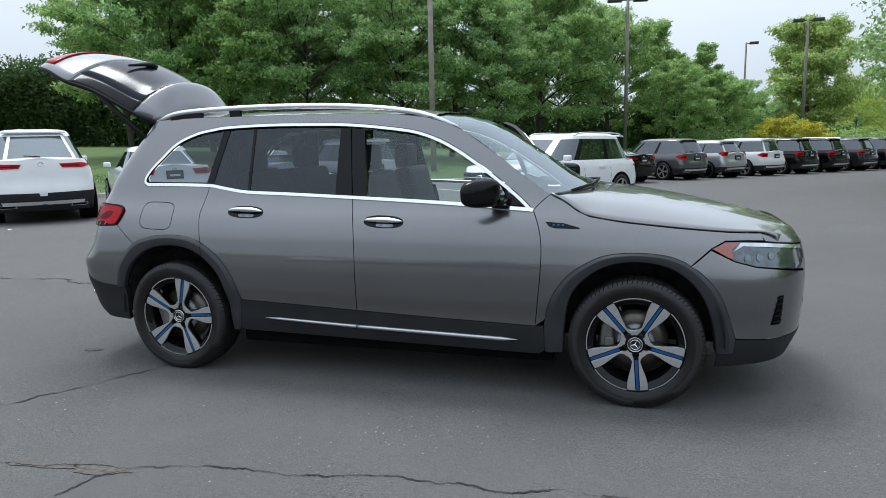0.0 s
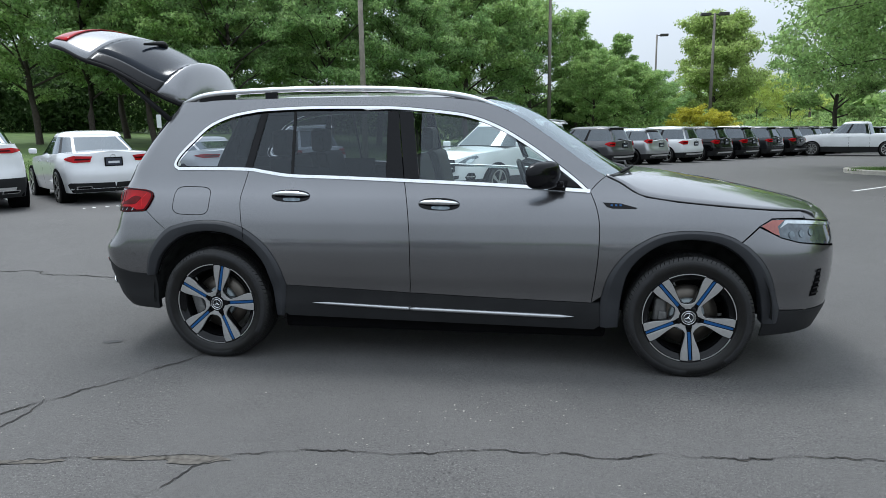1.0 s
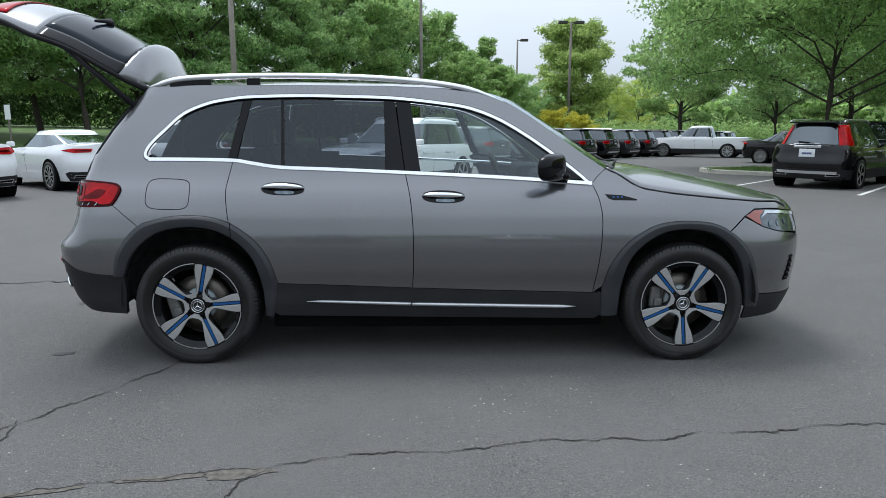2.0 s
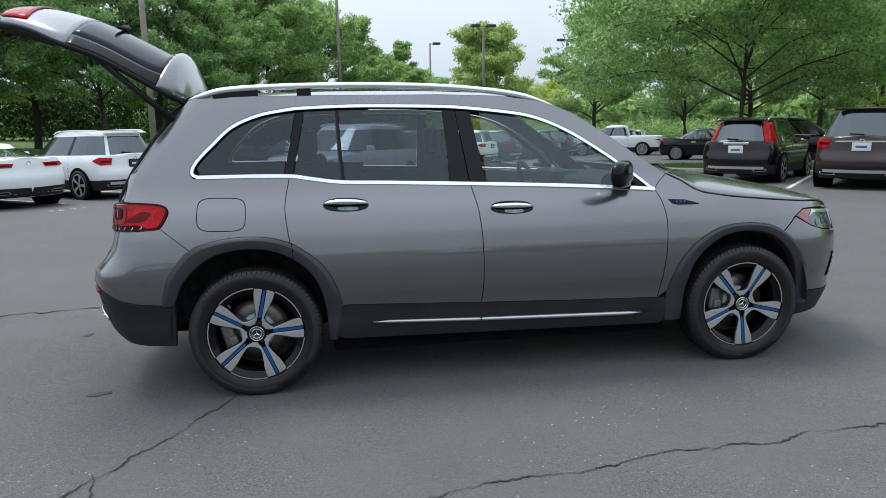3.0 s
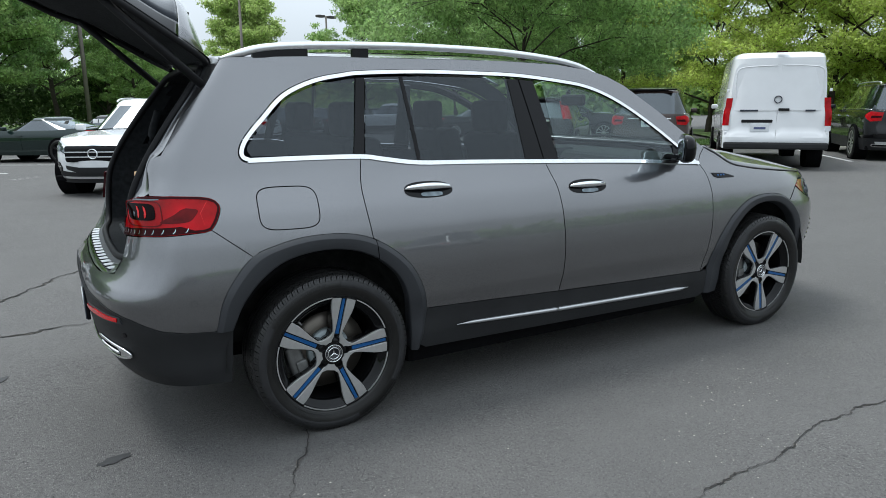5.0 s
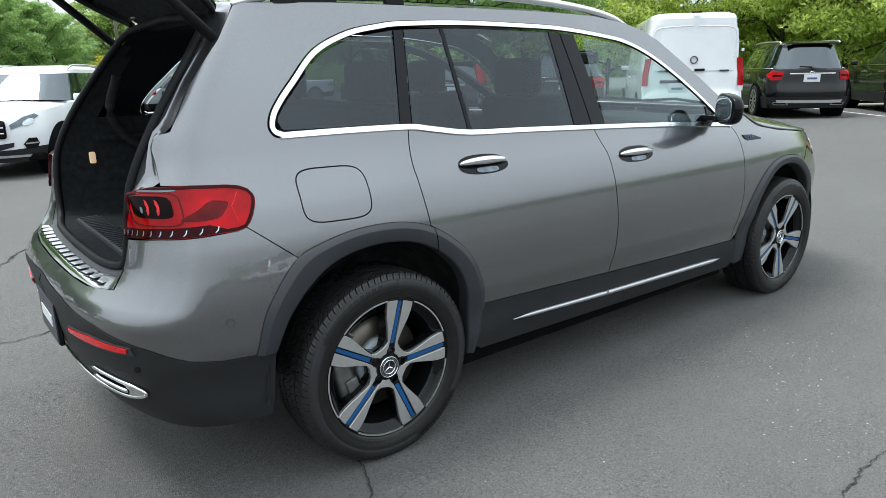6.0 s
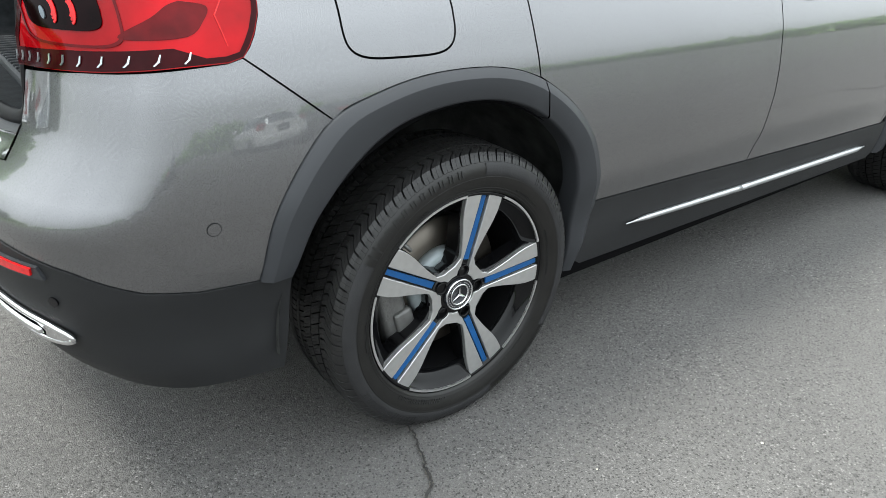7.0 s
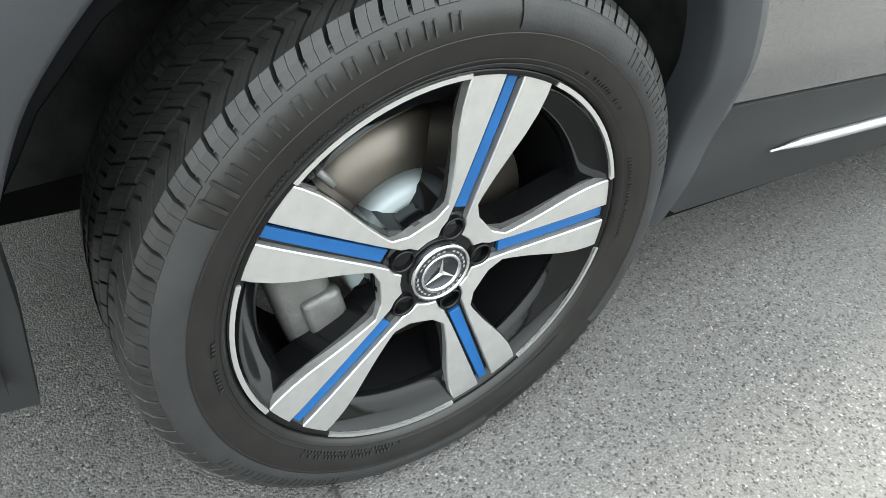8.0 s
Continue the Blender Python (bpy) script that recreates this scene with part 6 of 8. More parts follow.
    v, f = tube([(0.222 * math.cos(t), 0.030, 0.222 * math.sin(t)), (0.192 * math.cos(t), 0.020, 0.192 * math.sin(t))], [0.006, 0.0045], 8)
    raw("valve", v, f, M["caliper"], w)
    # tyre carcass
    tp = [(0.243, 0.004), (0.2465, -0.010), (0.252, -0.0165), (0.262, -0.0195), (0.275, -0.0245), (0.2915, -0.028), (0.305, -0.0285), (0.318, -0.0265), (0.330, -0.0215), (0.336, -0.013), (0.337, -0.004), (0.337, 0.008),
          (0.337, 0.03), (0.337, 0.09), (0.337, 0.15), (0.337, 0.18), (0.336, 0.20), (0.31, 0.212), (0.27, 0.206), (0.238, 0.195)]
    tp = [(0.254 + (r - 0.243) * (0.3455 - 0.254) / (0.350 - 0.243), h) for r, h in tp]
    v, f = lathe(tp, 120)
    tyre = raw("tyre", v, f, M["rubber"], w, "black tyre with chunky tread")

    def wall_y(r):
        return float(np.interp(r, [q[0] for q in tp[:12]], [q[1] for q in tp[:12]]))

    def ring_sector(name, r0, r1, t0, t1, lift, mat, n=60, nr=6):
        P = np.array([[(r * math.cos(t), wall_y(r) - lift * (0 if k in (0, nr) else 1), r * math.sin(t)) for k, r in enumerate(np.linspace(r0, r1, nr + 1))] for t in np.radians(np.linspace(t0, t1, n))])
        return grid_mesh(name, P, mat, w)
    ring_sector("sidewall_band", 0.300, 0.333, 84, -32, 0.0016, M["rubber_light"])
    ring_sector("sidewall_band", 0.300, 0.333, -72, -212, 0.0016, M["rubber_light"])
    # raised plain bars round the sidewall, each a piece of its own
    rnd = random.Random(4)

    def raised(bm, t, r, wd, ht, th=0.0008):
        slope = math.atan2(wall_y(r + 0.004) - wall_y(r - 0.004), 0.008)
        add_box(bm, (ht, th, wd), Matrix.Rotation(-radians(t), 4, 'Y') @ Matrix.Translation((r, wall_y(r) - 0.0016, 0)) @ Matrix.Rotation(slope, 4, 'Z'))

    def bar(t, r, wd, ht):
        bm = bmesh.new()
        half = math.degrees(wd * 0.45 / r)
        for e in (-1, 1):
            raised(bm, t + e * half, r, wd * 0.2, ht)
        raised(bm, t, r + ht * 0.42, wd, ht * 0.16)
        part("sidewall_mark", bm, M["rubber_raised"], w)
    for k in range(11):
        bar(143 - 4.6 * k, 0.316, 0.010 if k else 0.020, 0.016 if k else 0.026)
        bar(-32 - 3.6 * k, 0.316, 0.010, 0.016)
    for base in (52, -118):
        for k in range(10):
            bar(base - 3.7 * k, 0.317, 0.0095, 0.013 if k not in (0, 3) else 0.018)
    bm = bmesh.new()
    for t0, n, r in ((140, 22, 0.273), (60, 16, 0.275), (25, 26, 0.271), (-40, 20, 0.273), (-100, 30, 0.271), (-104, 26, 0.277), (-170, 14, 0.273), (128, 30, 0.3345)):
        for k in range(n):
            if rnd.random() < 0.85:
                raised(bm, t0 - 1.15 * k, r, 0.0028, 0.0045, 0.0010)
    tagged(part("sidewall_small_marking", bm, M["rubber_raised"], w), kind="stuff")
    for r in (0.2640, 0.2700, 0.2975, 0.3335):
        v, f = lathe([(r - 0.0012, wall_y(r) + 0.001), (r, wall_y(r) - 0.0012), (r + 0.0012, wall_y(r) + 0.001)][::-1], 120)
        raw("sidewall_rib", v, f, M["rubber_raised"], w)
    # tread: shoulder lugs, inner ribs with sipes
    vs, fs = [], []

    def lug(t0, t1, y0, y1, r, drop, skew, slits):
        """A tread block between two angles, from y0 to y1, cut by slits."""
        r -= 0.0045
        for q in range(slits):
            a0 = t0 + (t1 - t0) * (q + 0.04) / slits
            a1 = t0 + (t1 - t0) * (q + 0.93) / slits
            o = len(vs)
            for a in (a0, a1):
                for y, rr, sh in ((y0, r - drop, 0), (y0 + 0.010, r - drop * 0.3, 0.1), (y0 + 0.022, r, 0.25), ((y0 + y1) / 2, r + 0.0012, 0.6), (y1, r, 1.0)):
                    w_ = radians(a + skew * sh)
                    vs.append((rr * math.cos(w_), y, rr * math.sin(w_)))
                for y, sh in ((y1, 1.0), (y0, 0)):
                    w_ = radians(a + skew * sh)
                    vs.append((0.342 * math.cos(w_), y, 0.342 * math.sin(w_)) if y == y1 else (0.334 * math.cos(w_), y + 0.006, 0.334 * math.sin(w_)))
            for i in range(4):
                fs.append((o + i, o + i + 1, o + 7 + i + 1, o + 7 + i))
            fs.append((o + 4, o + 5, o + 12, o + 11))
            fs.append((o + 6, o + 0, o + 7, o + 13))
            fs.append((o + 6, o + 5, o + 4, o + 3, o + 2, o + 1, o + 0))
            fs.append((o + 7, o + 8, o + 9, o + 10, o + 11, o + 12, o + 13))
    def bent(t0, t1, rows, cuts):
        """A tread block whose ends bend with the groove: rows of place across, radius and angle shift."""
        for q in range(cuts):
            a0, a1 = t0 + (t1 - t0) * (q + 0.02) / cuts, t0 + (t1 - t0) * (q + 0.97) / cuts
            o, m_ = len(vs), len(rows)
            for drop in (0.0, 0.016):
                for a in (a0, a1):
                    for y, r, sh in rows:
                        w_ = radians(a + sh)
                        vs.append(((r - drop) * math.cos(w_), y, (r - drop) * math.sin(w_)))
            for i in range(m_ - 1):
                fs.append((o + i, o + i + 1, o + m_ + i + 1, o + m_ + i))
                fs.append((o + i + 1, o + i, o + 2 * m_ + i, o + 2 * m_ + i + 1))
                fs.append((o + m_ + i, o + m_ + i + 1, o + 3 * m_ + i + 1, o + 3 * m_ + i))
            for e in (0, m_ - 1):
                fs.append((o + e, o + m_ + e, o + 3 * m_ + e, o + 2 * m_ + e) if e == 0 else (o + m_ + e, o + e, o + 2 * m_ + e, o + 3 * m_ + e))
    N = 84
    p = 360 / N
    for k in range(N):
        t = p * k
        # shoulder block between bent grooves, two ribs cut by slanted grooves, the far shoulder
        bent(t, t + p * 0.855, [(-0.0205, 0.3300, 0.30 * p), (-0.014, 0.3405, 0.22 * p), (-0.006, 0.3472, 0.05 * p), (0.006, 0.3500, -0.45 * p), (0.0135, 0.3512, -0.85 * p), (0.017, 0.3518, -0.92 * p), (0.033, 0.3522, -0.70 * p)], 2)
        bent(t + 2.2, t + 2.2 + p * 0.90, [(0.0385, 0.3525, -0.5 * p), (0.050, 0.3530, -0.25 * p), (0.060, 0.3532, 0.0), (0.069, 0.3532, 0.15 * p)], 3)
        bent(t + 0.6, t + 0.6 + p * 0.90, [(0.0715, 0.3532, -0.2 * p), (0.080, 0.3532, 0.0), (0.090, 0.3532, 0.2 * p), (0.100, 0.3530, 0.45 * p)], 3)
        lug(t + 1.0, t + 1.0 + p * 0.88, 0.106, 0.132, 0.3575, 0.003, 2.2, 2)
        lug(t, t + p * 0.88, 0.140, 0.178, 0.355, 0.008, -3.0, 2)
    tagged(raw("tread", vs, fs, M["tread_rubber"], w, smooth=False), kind="stuff")
    return w


def polar_y(deg, r, y):
    return (r * math.cos(radians(deg)), y, r * math.sin(radians(deg)))


WHEEL_Z = 0.343
rr = wheel_rr(hero, Matrix.Translation((-1.4145, -0.888, WHEEL_Z)), 0)


def wheel_copy(m):
    for_parent = new("wheel", rr.data)
    for_parent.parent = hero
    for_parent.matrix_local = m
    for_parent["label"] = rr["label"]
    for c in rr.children:
        k = c.copy()
        scene.collection.objects.link(k)
        k.parent = for_parent
    return for_parent


wheel_copy(Matrix.Translation((1.4145, -0.888, WHEEL_Z)) @ Matrix.Rotation(radians(18.5), 4, 'Y'))
for x in (-1.4145, 1.4145):
    wheel_copy(Matrix.Translation((x, 0.888, WHEEL_Z)) @ Matrix.Rotation(math.pi, 4, 'Z'))


# ---- parked cars ----
def far_wheel_mesh():
    v, f = lathe([(0.245, 0.01), (0.258, -0.012), (0.30, -0.02), (0.335, -0.006), (0.348, 0.03), (0.350, 0.11), (0.345, 0.19), (0.30, 0.20)], 28)
    tyre = bpy.data.meshes.new("tyre")
    tyre.from_pydata(v, [], f)
    tyre.polygons.foreach_set("use_smooth", [True] * len(f))
    tyre.materials.append(M["rubber"])
    rims = {}
    for name, n, half, mat in (("five", 5, 14, "wheel_silver"), ("ten", 10, 7, "wheel_silver"), ("dark", 5, 15, "wheel_black"), ("mesh", 14, 5, "wheel_silver")):
        vs, fs = [], []

        def ring(r0, r1, y):
            o = len(vs)
            for k in range(28):
                a = 2 * math.pi * k / 28
                vs.extend([(r0 * math.cos(a), y, r0 * math.sin(a)), (r1 * math.cos(a), y, r1 * math.sin(a)), (r1 * math.cos(a), y + 0.03, r1 * math.sin(a))])
            for k in range(28):
                j = (k + 1) % 28
                fs.append((o + 3 * k, o + 3 * k + 1, o + 3 * j + 1, o + 3 * j))
                fs.append((o + 3 * k, o + 3 * j, o + 3 * j + 2, o + 3 * k + 2))
        ring(0.232, 0.258, -0.014)
        for k in range(n):
            a = 2 * math.pi * k / n
            o = len(vs)
            for r, w in ((0.03, half * 0.8), (0.24, half * 0.8)):
                for s in (-1, 1):
                    t = a + s * radians(w) * (0.9 if r > 0.1 else 3.2)
                    vs.append((r * math.cos(t), -0.012 + 0.010 * (r < 0.1), r * math.sin(t)))
                    vs.append((r * math.cos(t), 0.03, r * math.sin(t)))
            fs += [(o, o + 4, o + 6, o + 2), (o, o + 1, o + 5, o + 4), (o + 2, o + 6, o + 7, o + 3)]
        o = len(vs)
        for k in range(16):
            a = 2 * math.pi * k / 16
            vs.append((0.045 * math.cos(a), -0.004, 0.045 * math.sin(a)))
        fs.append(tuple(range(o, o + 16)))
        me = bpy.data.meshes.new("rim")
        me.from_pydata(vs, [], fs)
        me.materials.append(M[mat])
        rims[name] = me
    v, f = lathe([(0.0, 0.07), (0.225, 0.07), (0.228, 0.0)], 24)
    back = bpy.data.meshes.new("wheel_back")
    back.from_pydata(v, [], f)
    back.materials.append(M["void"])
    return tyre, rims, back


FAR_TYRE, FAR_RIMS, FAR_BACK = far_wheel_mesh()
PAINTS = {}


def far_paint(name, base, metal):
    if name not in PAINTS:
        PAINTS[name] = car_paint(name + "_car_paint", base, metal, 0.25, spec=0.1)
        PAINTS[name].node_tree.nodes["Principled BSDF"].inputs["Coat IOR"].default_value = 1.42
    return PAINTS[name]


COLOURS = {"white": ((0.74, 0.75, 0.76), 0.0), "silver": ((0.45, 0.46, 0.47), 0.6), "black": ((0.004, 0.004, 0.0045), 0.0), "brown": ((0.05, 0.036, 0.032), 0.4),
           "green": ((0.010, 0.022, 0.020), 0.3), "grey": ((0.12, 0.12, 0.125), 0.5), "blue": ((0.012, 0.022, 0.09), 0.3), "darkgrey": ((0.04, 0.042, 0.046), 0.5), "red": ((0.30, 0.01, 0.012), 0.2)}

# side shapes: length, height, half width, belt height, wheelbase share, hood front/rear x, roof front/rear x at head, glass foot front/rear, deck height
SHAPES = {
    #        L     H     W     belt  wb    wr     hoodz deckz  roof_f roof_r foot_f foot_r
    "suv":   (4.70, 1.68, 0.94, 1.04, 2.82, 0.365, 1.06, 1.06, 0.25, -1.95, 0.98, -2.22),
    "small": (4.35, 1.60, 0.89, 1.02, 2.61, 0.345, 1.02, 1.04, 0.25, -1.70, 0.98, -2.02),
    "coupe_suv": (4.90, 1.91, 0.99, 1.15, 2.90, 0.385, 1.12, 1.26, 0.15, -0.95, 0.98, -2.12),
    "sedan": (4.85, 1.55, 0.94, 1.01, 2.94, 0.345, 0.98, 1.07, 0.05, -0.85, 0.86, -1.62),
    "coupe": (4.70, 1.40, 0.91, 0.96, 2.80, 0.340, 0.95, 1.05, 0.0, -0.70, 0.80, -1.75),
    "fast":  (4.79, 1.38, 0.95, 0.95, 2.72, 0.350, 0.98, 1.02, -0.15, -0.80, 0.70, -1.95),
    "saloon5": (5.05, 1.43, 0.97, 0.98, 2.95, 0.360, 0.94, 1.04, 0.05, -0.80, 0.85, -2.10),
    "big":   (5.15, 1.82, 1.00, 1.14, 3.07, 0.385, 1.16, 1.14, 0.35, -2.25, 1.15, -2.48),
    "van":   (5.90, 2.39, 1.01, 1.20, 3.66, 0.350, 1.25, 1.15, 1.45, -2.88, 2.15, -2.93),
    "pickup": (5.80, 1.90, 1.02, 1.20, 3.70, 0.400, 1.22, 1.18, 0.45, -0.75, 1.10, -0.95),
}


def parked_car(shape, colour, rear, ang, label, rim="five", lamps="bar", rails=False, paper=False, plate="dark", group="parked cars", front_view=False, name="car"):
    """A parked car. rear: ground point under the middle of the rear axle; ang: degrees of its nose from +x."""
    L, H, W, belt, wb, wr, hoodz, deckz, rf, rrx, ff, fr = SHAPES[shape]
    base, metal = COLOURS[colour]
    paint = far_paint(colour, base, metal)
    over_r = (L - wb) * 0.52
    x_r, x_f = -wb / 2 - over_r, wb / 2 + (L - wb - over_r)
    sk = Skin(width=[(0.1, W * 0.90), (0.3, W * 0.955), (0.6, W * 0.995), (0.8, W), (belt - 0.06, W * 0.975), (belt, W * 0.93), (belt + 0.1, W * 0.885), (H - 0.1, W * 0.70), (H, W * 0.62)] if shape != "van" else
              [(0.1, W * 0.93), (0.4, W * 0.98), (1.2, W), (2.0, W * 0.95), (2.3, W * 0.86), (2.45, W * 0.74)],
              rear=[(0.1, x_r + 0.22), (0.35, x_r + 0.05), (0.55, x_r), (0.68, x_r), (0.78, x_r + 0.06), (belt, x_r + 0.08), (deckz, x_r + 0.10), (H + 0.2, x_r + 0.12)],
              front=[(0.1, x_f - 0.15), (0.4, x_f - 0.02), (0.6, x_f), (hoodz - 0.25, x_f - 0.02), (hoodz - 0.05, x_f - 0.14), (hoodz + 0.1, x_f - 0.3), (H, x_f - 0.5)],
              rear_r=[(0.1, 0.35), (2.5, 0.3)] if shape != "van" else [(0.1, 0.10), (2.5, 0.10)], front_r=[(0.1, 0.6), (2.5, 0.6)], rear_n=2.8, z1=H + 0.05, sigma=3, taper_r=(0.06, 0.08) if shape != "van" else (0.004, 0.006))
    car = tagged(empty(name), label, "car" if shape not in ("van", "pickup") else shape, group)
    n_u = 96
    top = lambda x: float(np.interp(x, [x_r, fr, rrx - 0.05, rf + 0.1, ff, x_f - 0.3, x_f], [deckz - 0.02, deckz, belt, belt, hoodz, hoodz - 0.10, hoodz - 0.24]))
    if shape == "van":
        top = lambda x: float(np.interp(x, [x_r, ff, x_f - 0.2, x_f], [belt, belt + 0.05, hoodz - 0.1, hoodz - 0.25]))
    u0, u1 = sk.u_of_y(0.0, 0.6), sk.u_of_y(0.0, 0.6, False)
    us = np.linspace(u0, u1, n_u)
    zrows = 11
    z_low = 0.24 if shape != "van" else 0.44
    G = []
    for u in us:
        x = float(sk.point(np.array([u]), np.array([0.6]))[0][0])
        zt = top(x)
        zz = z_low + (zt - z_low) * (np.linspace(0, 1, zrows))
        f = (u - u0) / (u1 - u0)
        ring = []
        for z in zz:
            a, b = sk.u_of_y(0.0, z), sk.u_of_y(0.0, z, False)
            ring.append(sk.point(np.array([a + (b - a) * f]), np.array([z]))[0])
        G.append(ring)
    G = np.array(G)
    Lf = G * (1, -1, 1)
    body = np.concatenate([G, Lf[::-1][1:-1]], 0)
    body = np.concatenate([body, body[:1]], 0)
    low = grid_mesh("body", body[:, 2:], paint, car)
    skirt = grid_mesh("lower_trim", body[:, :4] * (1.002, 1.002, 1), M["clad"] if shape in ("suv", "small", "big", "coupe_suv", "pickup") else paint, car)
    # deck, bonnet and shoulder from side to side
    top_r, top_l = G[:, -1], Lf[:, -1]
    cap = []
    for k in range(n_u):
        x = top_r[k][0]
        crown = 0.05 if (x > ff or x < fr) else 0.0
        cap.append([top_r[k] * (1 - t) + top_l[k] * t + np.array((0, 0, crown * (1 - (2 * t - 1) ** 2))) for t in np.linspace(0, 1, 9)])
    grid_mesh("bonnet_and_deck", np.array(cap), paint, car, flip=False)
    # greenhouse: a ring of glass between foot and head, with painted roof and pillars
    nfoot = 112
    dense_a = np.linspace(0, 2 * math.pi, 1441)
    px_ = np.sign(np.cos(dense_a)) * np.abs(np.cos(dense_a)) ** (2 / 5.5) * (ff - fr) / 2
    py_ = np.sign(np.sin(dense_a)) * np.abs(np.sin(dense_a)) ** (2 / 5.5) * W * 0.8
    arc_ = np.concatenate([[0], np.cumsum(np.hypot(np.diff(px_), np.diff(py_)))])
    FOOT_A = np.interp(np.arange(nfoot) / nfoot * arc_[-1], arc_, dense_a)
    def ring_at(t, grow=0.0):
        pts = []
        xf_, xr_ = ff + (rf - ff) * t, fr + (rrx - fr) * t
        zf, zr = hoodz - 0.015 + (H - 0.10 - hoodz) * t, deckz - 0.02 + (H - 0.10 - deckz) * t
        w0 = W * (0.915 - 0.23 * t) if shape != "van" else W * (0.985 - 0.12 * t)
        for k in range(nfoot):
            a = float(FOOT_A[k])
            c, s = math.cos(a), math.sin(a)
            n = 5.5 if shape != "van" else 9
            ex = math.copysign(abs(c) ** (2 / n), c)
            ey = math.copysign(abs(s) ** (2 / n), s)
            x = (xf_ + xr_) / 2 + ex * ((xf_ - xr_) / 2 + grow)
            g = (x - xr_) / (xf_ - xr_)
            z = zr + (zf - zr) * np.clip(g, 0, 1)
            if shape == "van":
                z = belt + (H - 0.16 - belt) * t
            else:
                zb = belt + (H - 0.10 - belt) * t
                edge = min(1, max(0, (0.5 - abs(g - 0.5)) / 0.18))
                z = z + (zb - z) * edge
            taper = (1 - 0.10 * max(0, 1 - g * 3) ** 2 if shape != "van" else 1) - 0.08 * max(0, g * 3 - 2) ** 2
            pts.append((x, ey * (w0 * taper + grow), z))
        return np.array(pts)
    rows_ = [ring_at(t) for t in (0.0, 0.06, 0.5, 0.90, 1.0)]
    ringm = lambda a, b: np.concatenate([np.stack([a, b], 1), np.stack([a, b], 1)[:1]], 0)
    mid_x = (rf + rrx) / 2

    def pillar(k):
        c = math.cos(float(FOOT_A[k]) + 0.02)
        q = rows_[2][k]
        side = abs(q[1]) > W * 0.55
        corner = 0.945 < abs(c) ** 0.36 < 0.984 and side
        bp = side and (abs(q[0] - 0.02) < 0.055 or (shape not in ("coupe", "fast") and abs(q[0] + 0.98) < 0.05))
        return 2 if bp else int(corner)
    fg, fp, fb_ = [], [], []
    A = np.array(rows_)
    for k in range(nfoot):
        j = (k + 1) % nfoot
        for r in range(4):
            quad = (r * nfoot + k, r * nfoot + j, (r + 1) * nfoot + j, (r + 1) * nfoot + k)
            solid = 1 if r in (0, 3) else pillar(k)
            if shape == "van":
                solid = not (rows_[2][k][0] > 1.15 and r in (1, 2))
            (fb_ if r in (1, 2) and solid == 2 and shape != "van" else fp if solid else fg).append(quad)
    raw("window_glass", *used_corners(A.reshape(-1, 3), fg), M["glass_far"], car)
    raw("pillar_frame", *used_corners(A.reshape(-1, 3), fp), paint, car)
    if fb_:
        for q in sorted({(A.reshape(-1, 3)[f[0]][1] > 0, A.reshape(-1, 3)[f[0]][0] > -0.5) for f in fb_}):
            own = [f for f in fb_ if (A.reshape(-1, 3)[f[0]][1] > 0, A.reshape(-1, 3)[f[0]][0] > -0.5) == q]
            raw("door_pillar", *used_corners(A.reshape(-1, 3), own), M["gloss_black"], car)
    if shape == "big":
        foot = ring_at(0.05, 0.008)
        for e in (-1, 1):
            side_pts = sorted([tuple(q) for q in foot if q[1] * e > W * 0.6 and fr + 0.22 < q[0] < ff - 0.25])
            v, f = tube(side_pts, 0.013, 6)
            raw("window_trim", v, f, M["chrome"], car)
    headring = rows_[4]
    roofv, rooff = [], []
    levels = ((1.0, 0.0), (0.93, 0.045), (0.75, 0.075), (0.4, 0.095), (0.0, 0.10)) if shape != "van" else ((1.0, 0.0), (0.97, 0.08), (0.85, 0.13), (0.4, 0.155), (0.0, 0.16))
    cen = headring.mean(0)
    for sc, up in levels:
        for q in headring:
            roofv.append((cen[0] + (q[0] - cen[0]) * sc, q[1] * sc, q[2] * (1 if sc > 0.9 else 1) + up - (q[2] - cen[2]) * (1 - sc)))
    for r in range(len(levels) - 1):
        for k in range(nfoot):
            j = (k + 1) % nfoot
            rooff.append((r * nfoot + k, r * nfoot + j, (r + 1) * nfoot + j, (r + 1) * nfoot + k))
    raw("roof", roofv, rooff, paint, car)
    # floor pan
    bm = bmesh.new()
    add_box(bm, (L - 0.5, 2 * W - 0.26, 0.10), Matrix.Translation(((x_r + x_f) / 2, 0, z_low + 0.06)), 0.02, 1)
    part("underbody", bm, M["void"], car)
    # wheels in dark arches
    for sx in (-wb / 2, wb / 2):
        for s in (-1, 1):
            bm = bmesh.new()
            add_cyl(bm, wr + 0.055, wr + 0.055, 0.30, Matrix.Translation((sx, s * (W - 0.150 + 0.004), wr)) @ Matrix.Rotation(math.pi / 2, 4, 'X'), 28)
            part("wheel_arch", bm, M["void"], car)
            k = wr / 0.350
            w = new("wheel", FAR_RIMS[rim])
            w.parent = car
            w.matrix_local = Matrix.Translation((sx, s * (W + 0.002), wr)) @ Matrix.Rotation(0 if s < 0 else math.pi, 4, 'Z') @ Matrix.Diagonal((k, 1, k, 1))
            for me, nm in ((FAR_TYRE, "tyre"), (FAR_BACK, "wheel_back")):
                o = new(nm, me)
                o.parent = w
    # tail lamps, plate, handles, mirrors
    zl = (deckz - 0.13) if shape not in ("van", "pickup") else 0.95
    if shape == "small" or lamps == "tall":
        zl = belt + 0.0
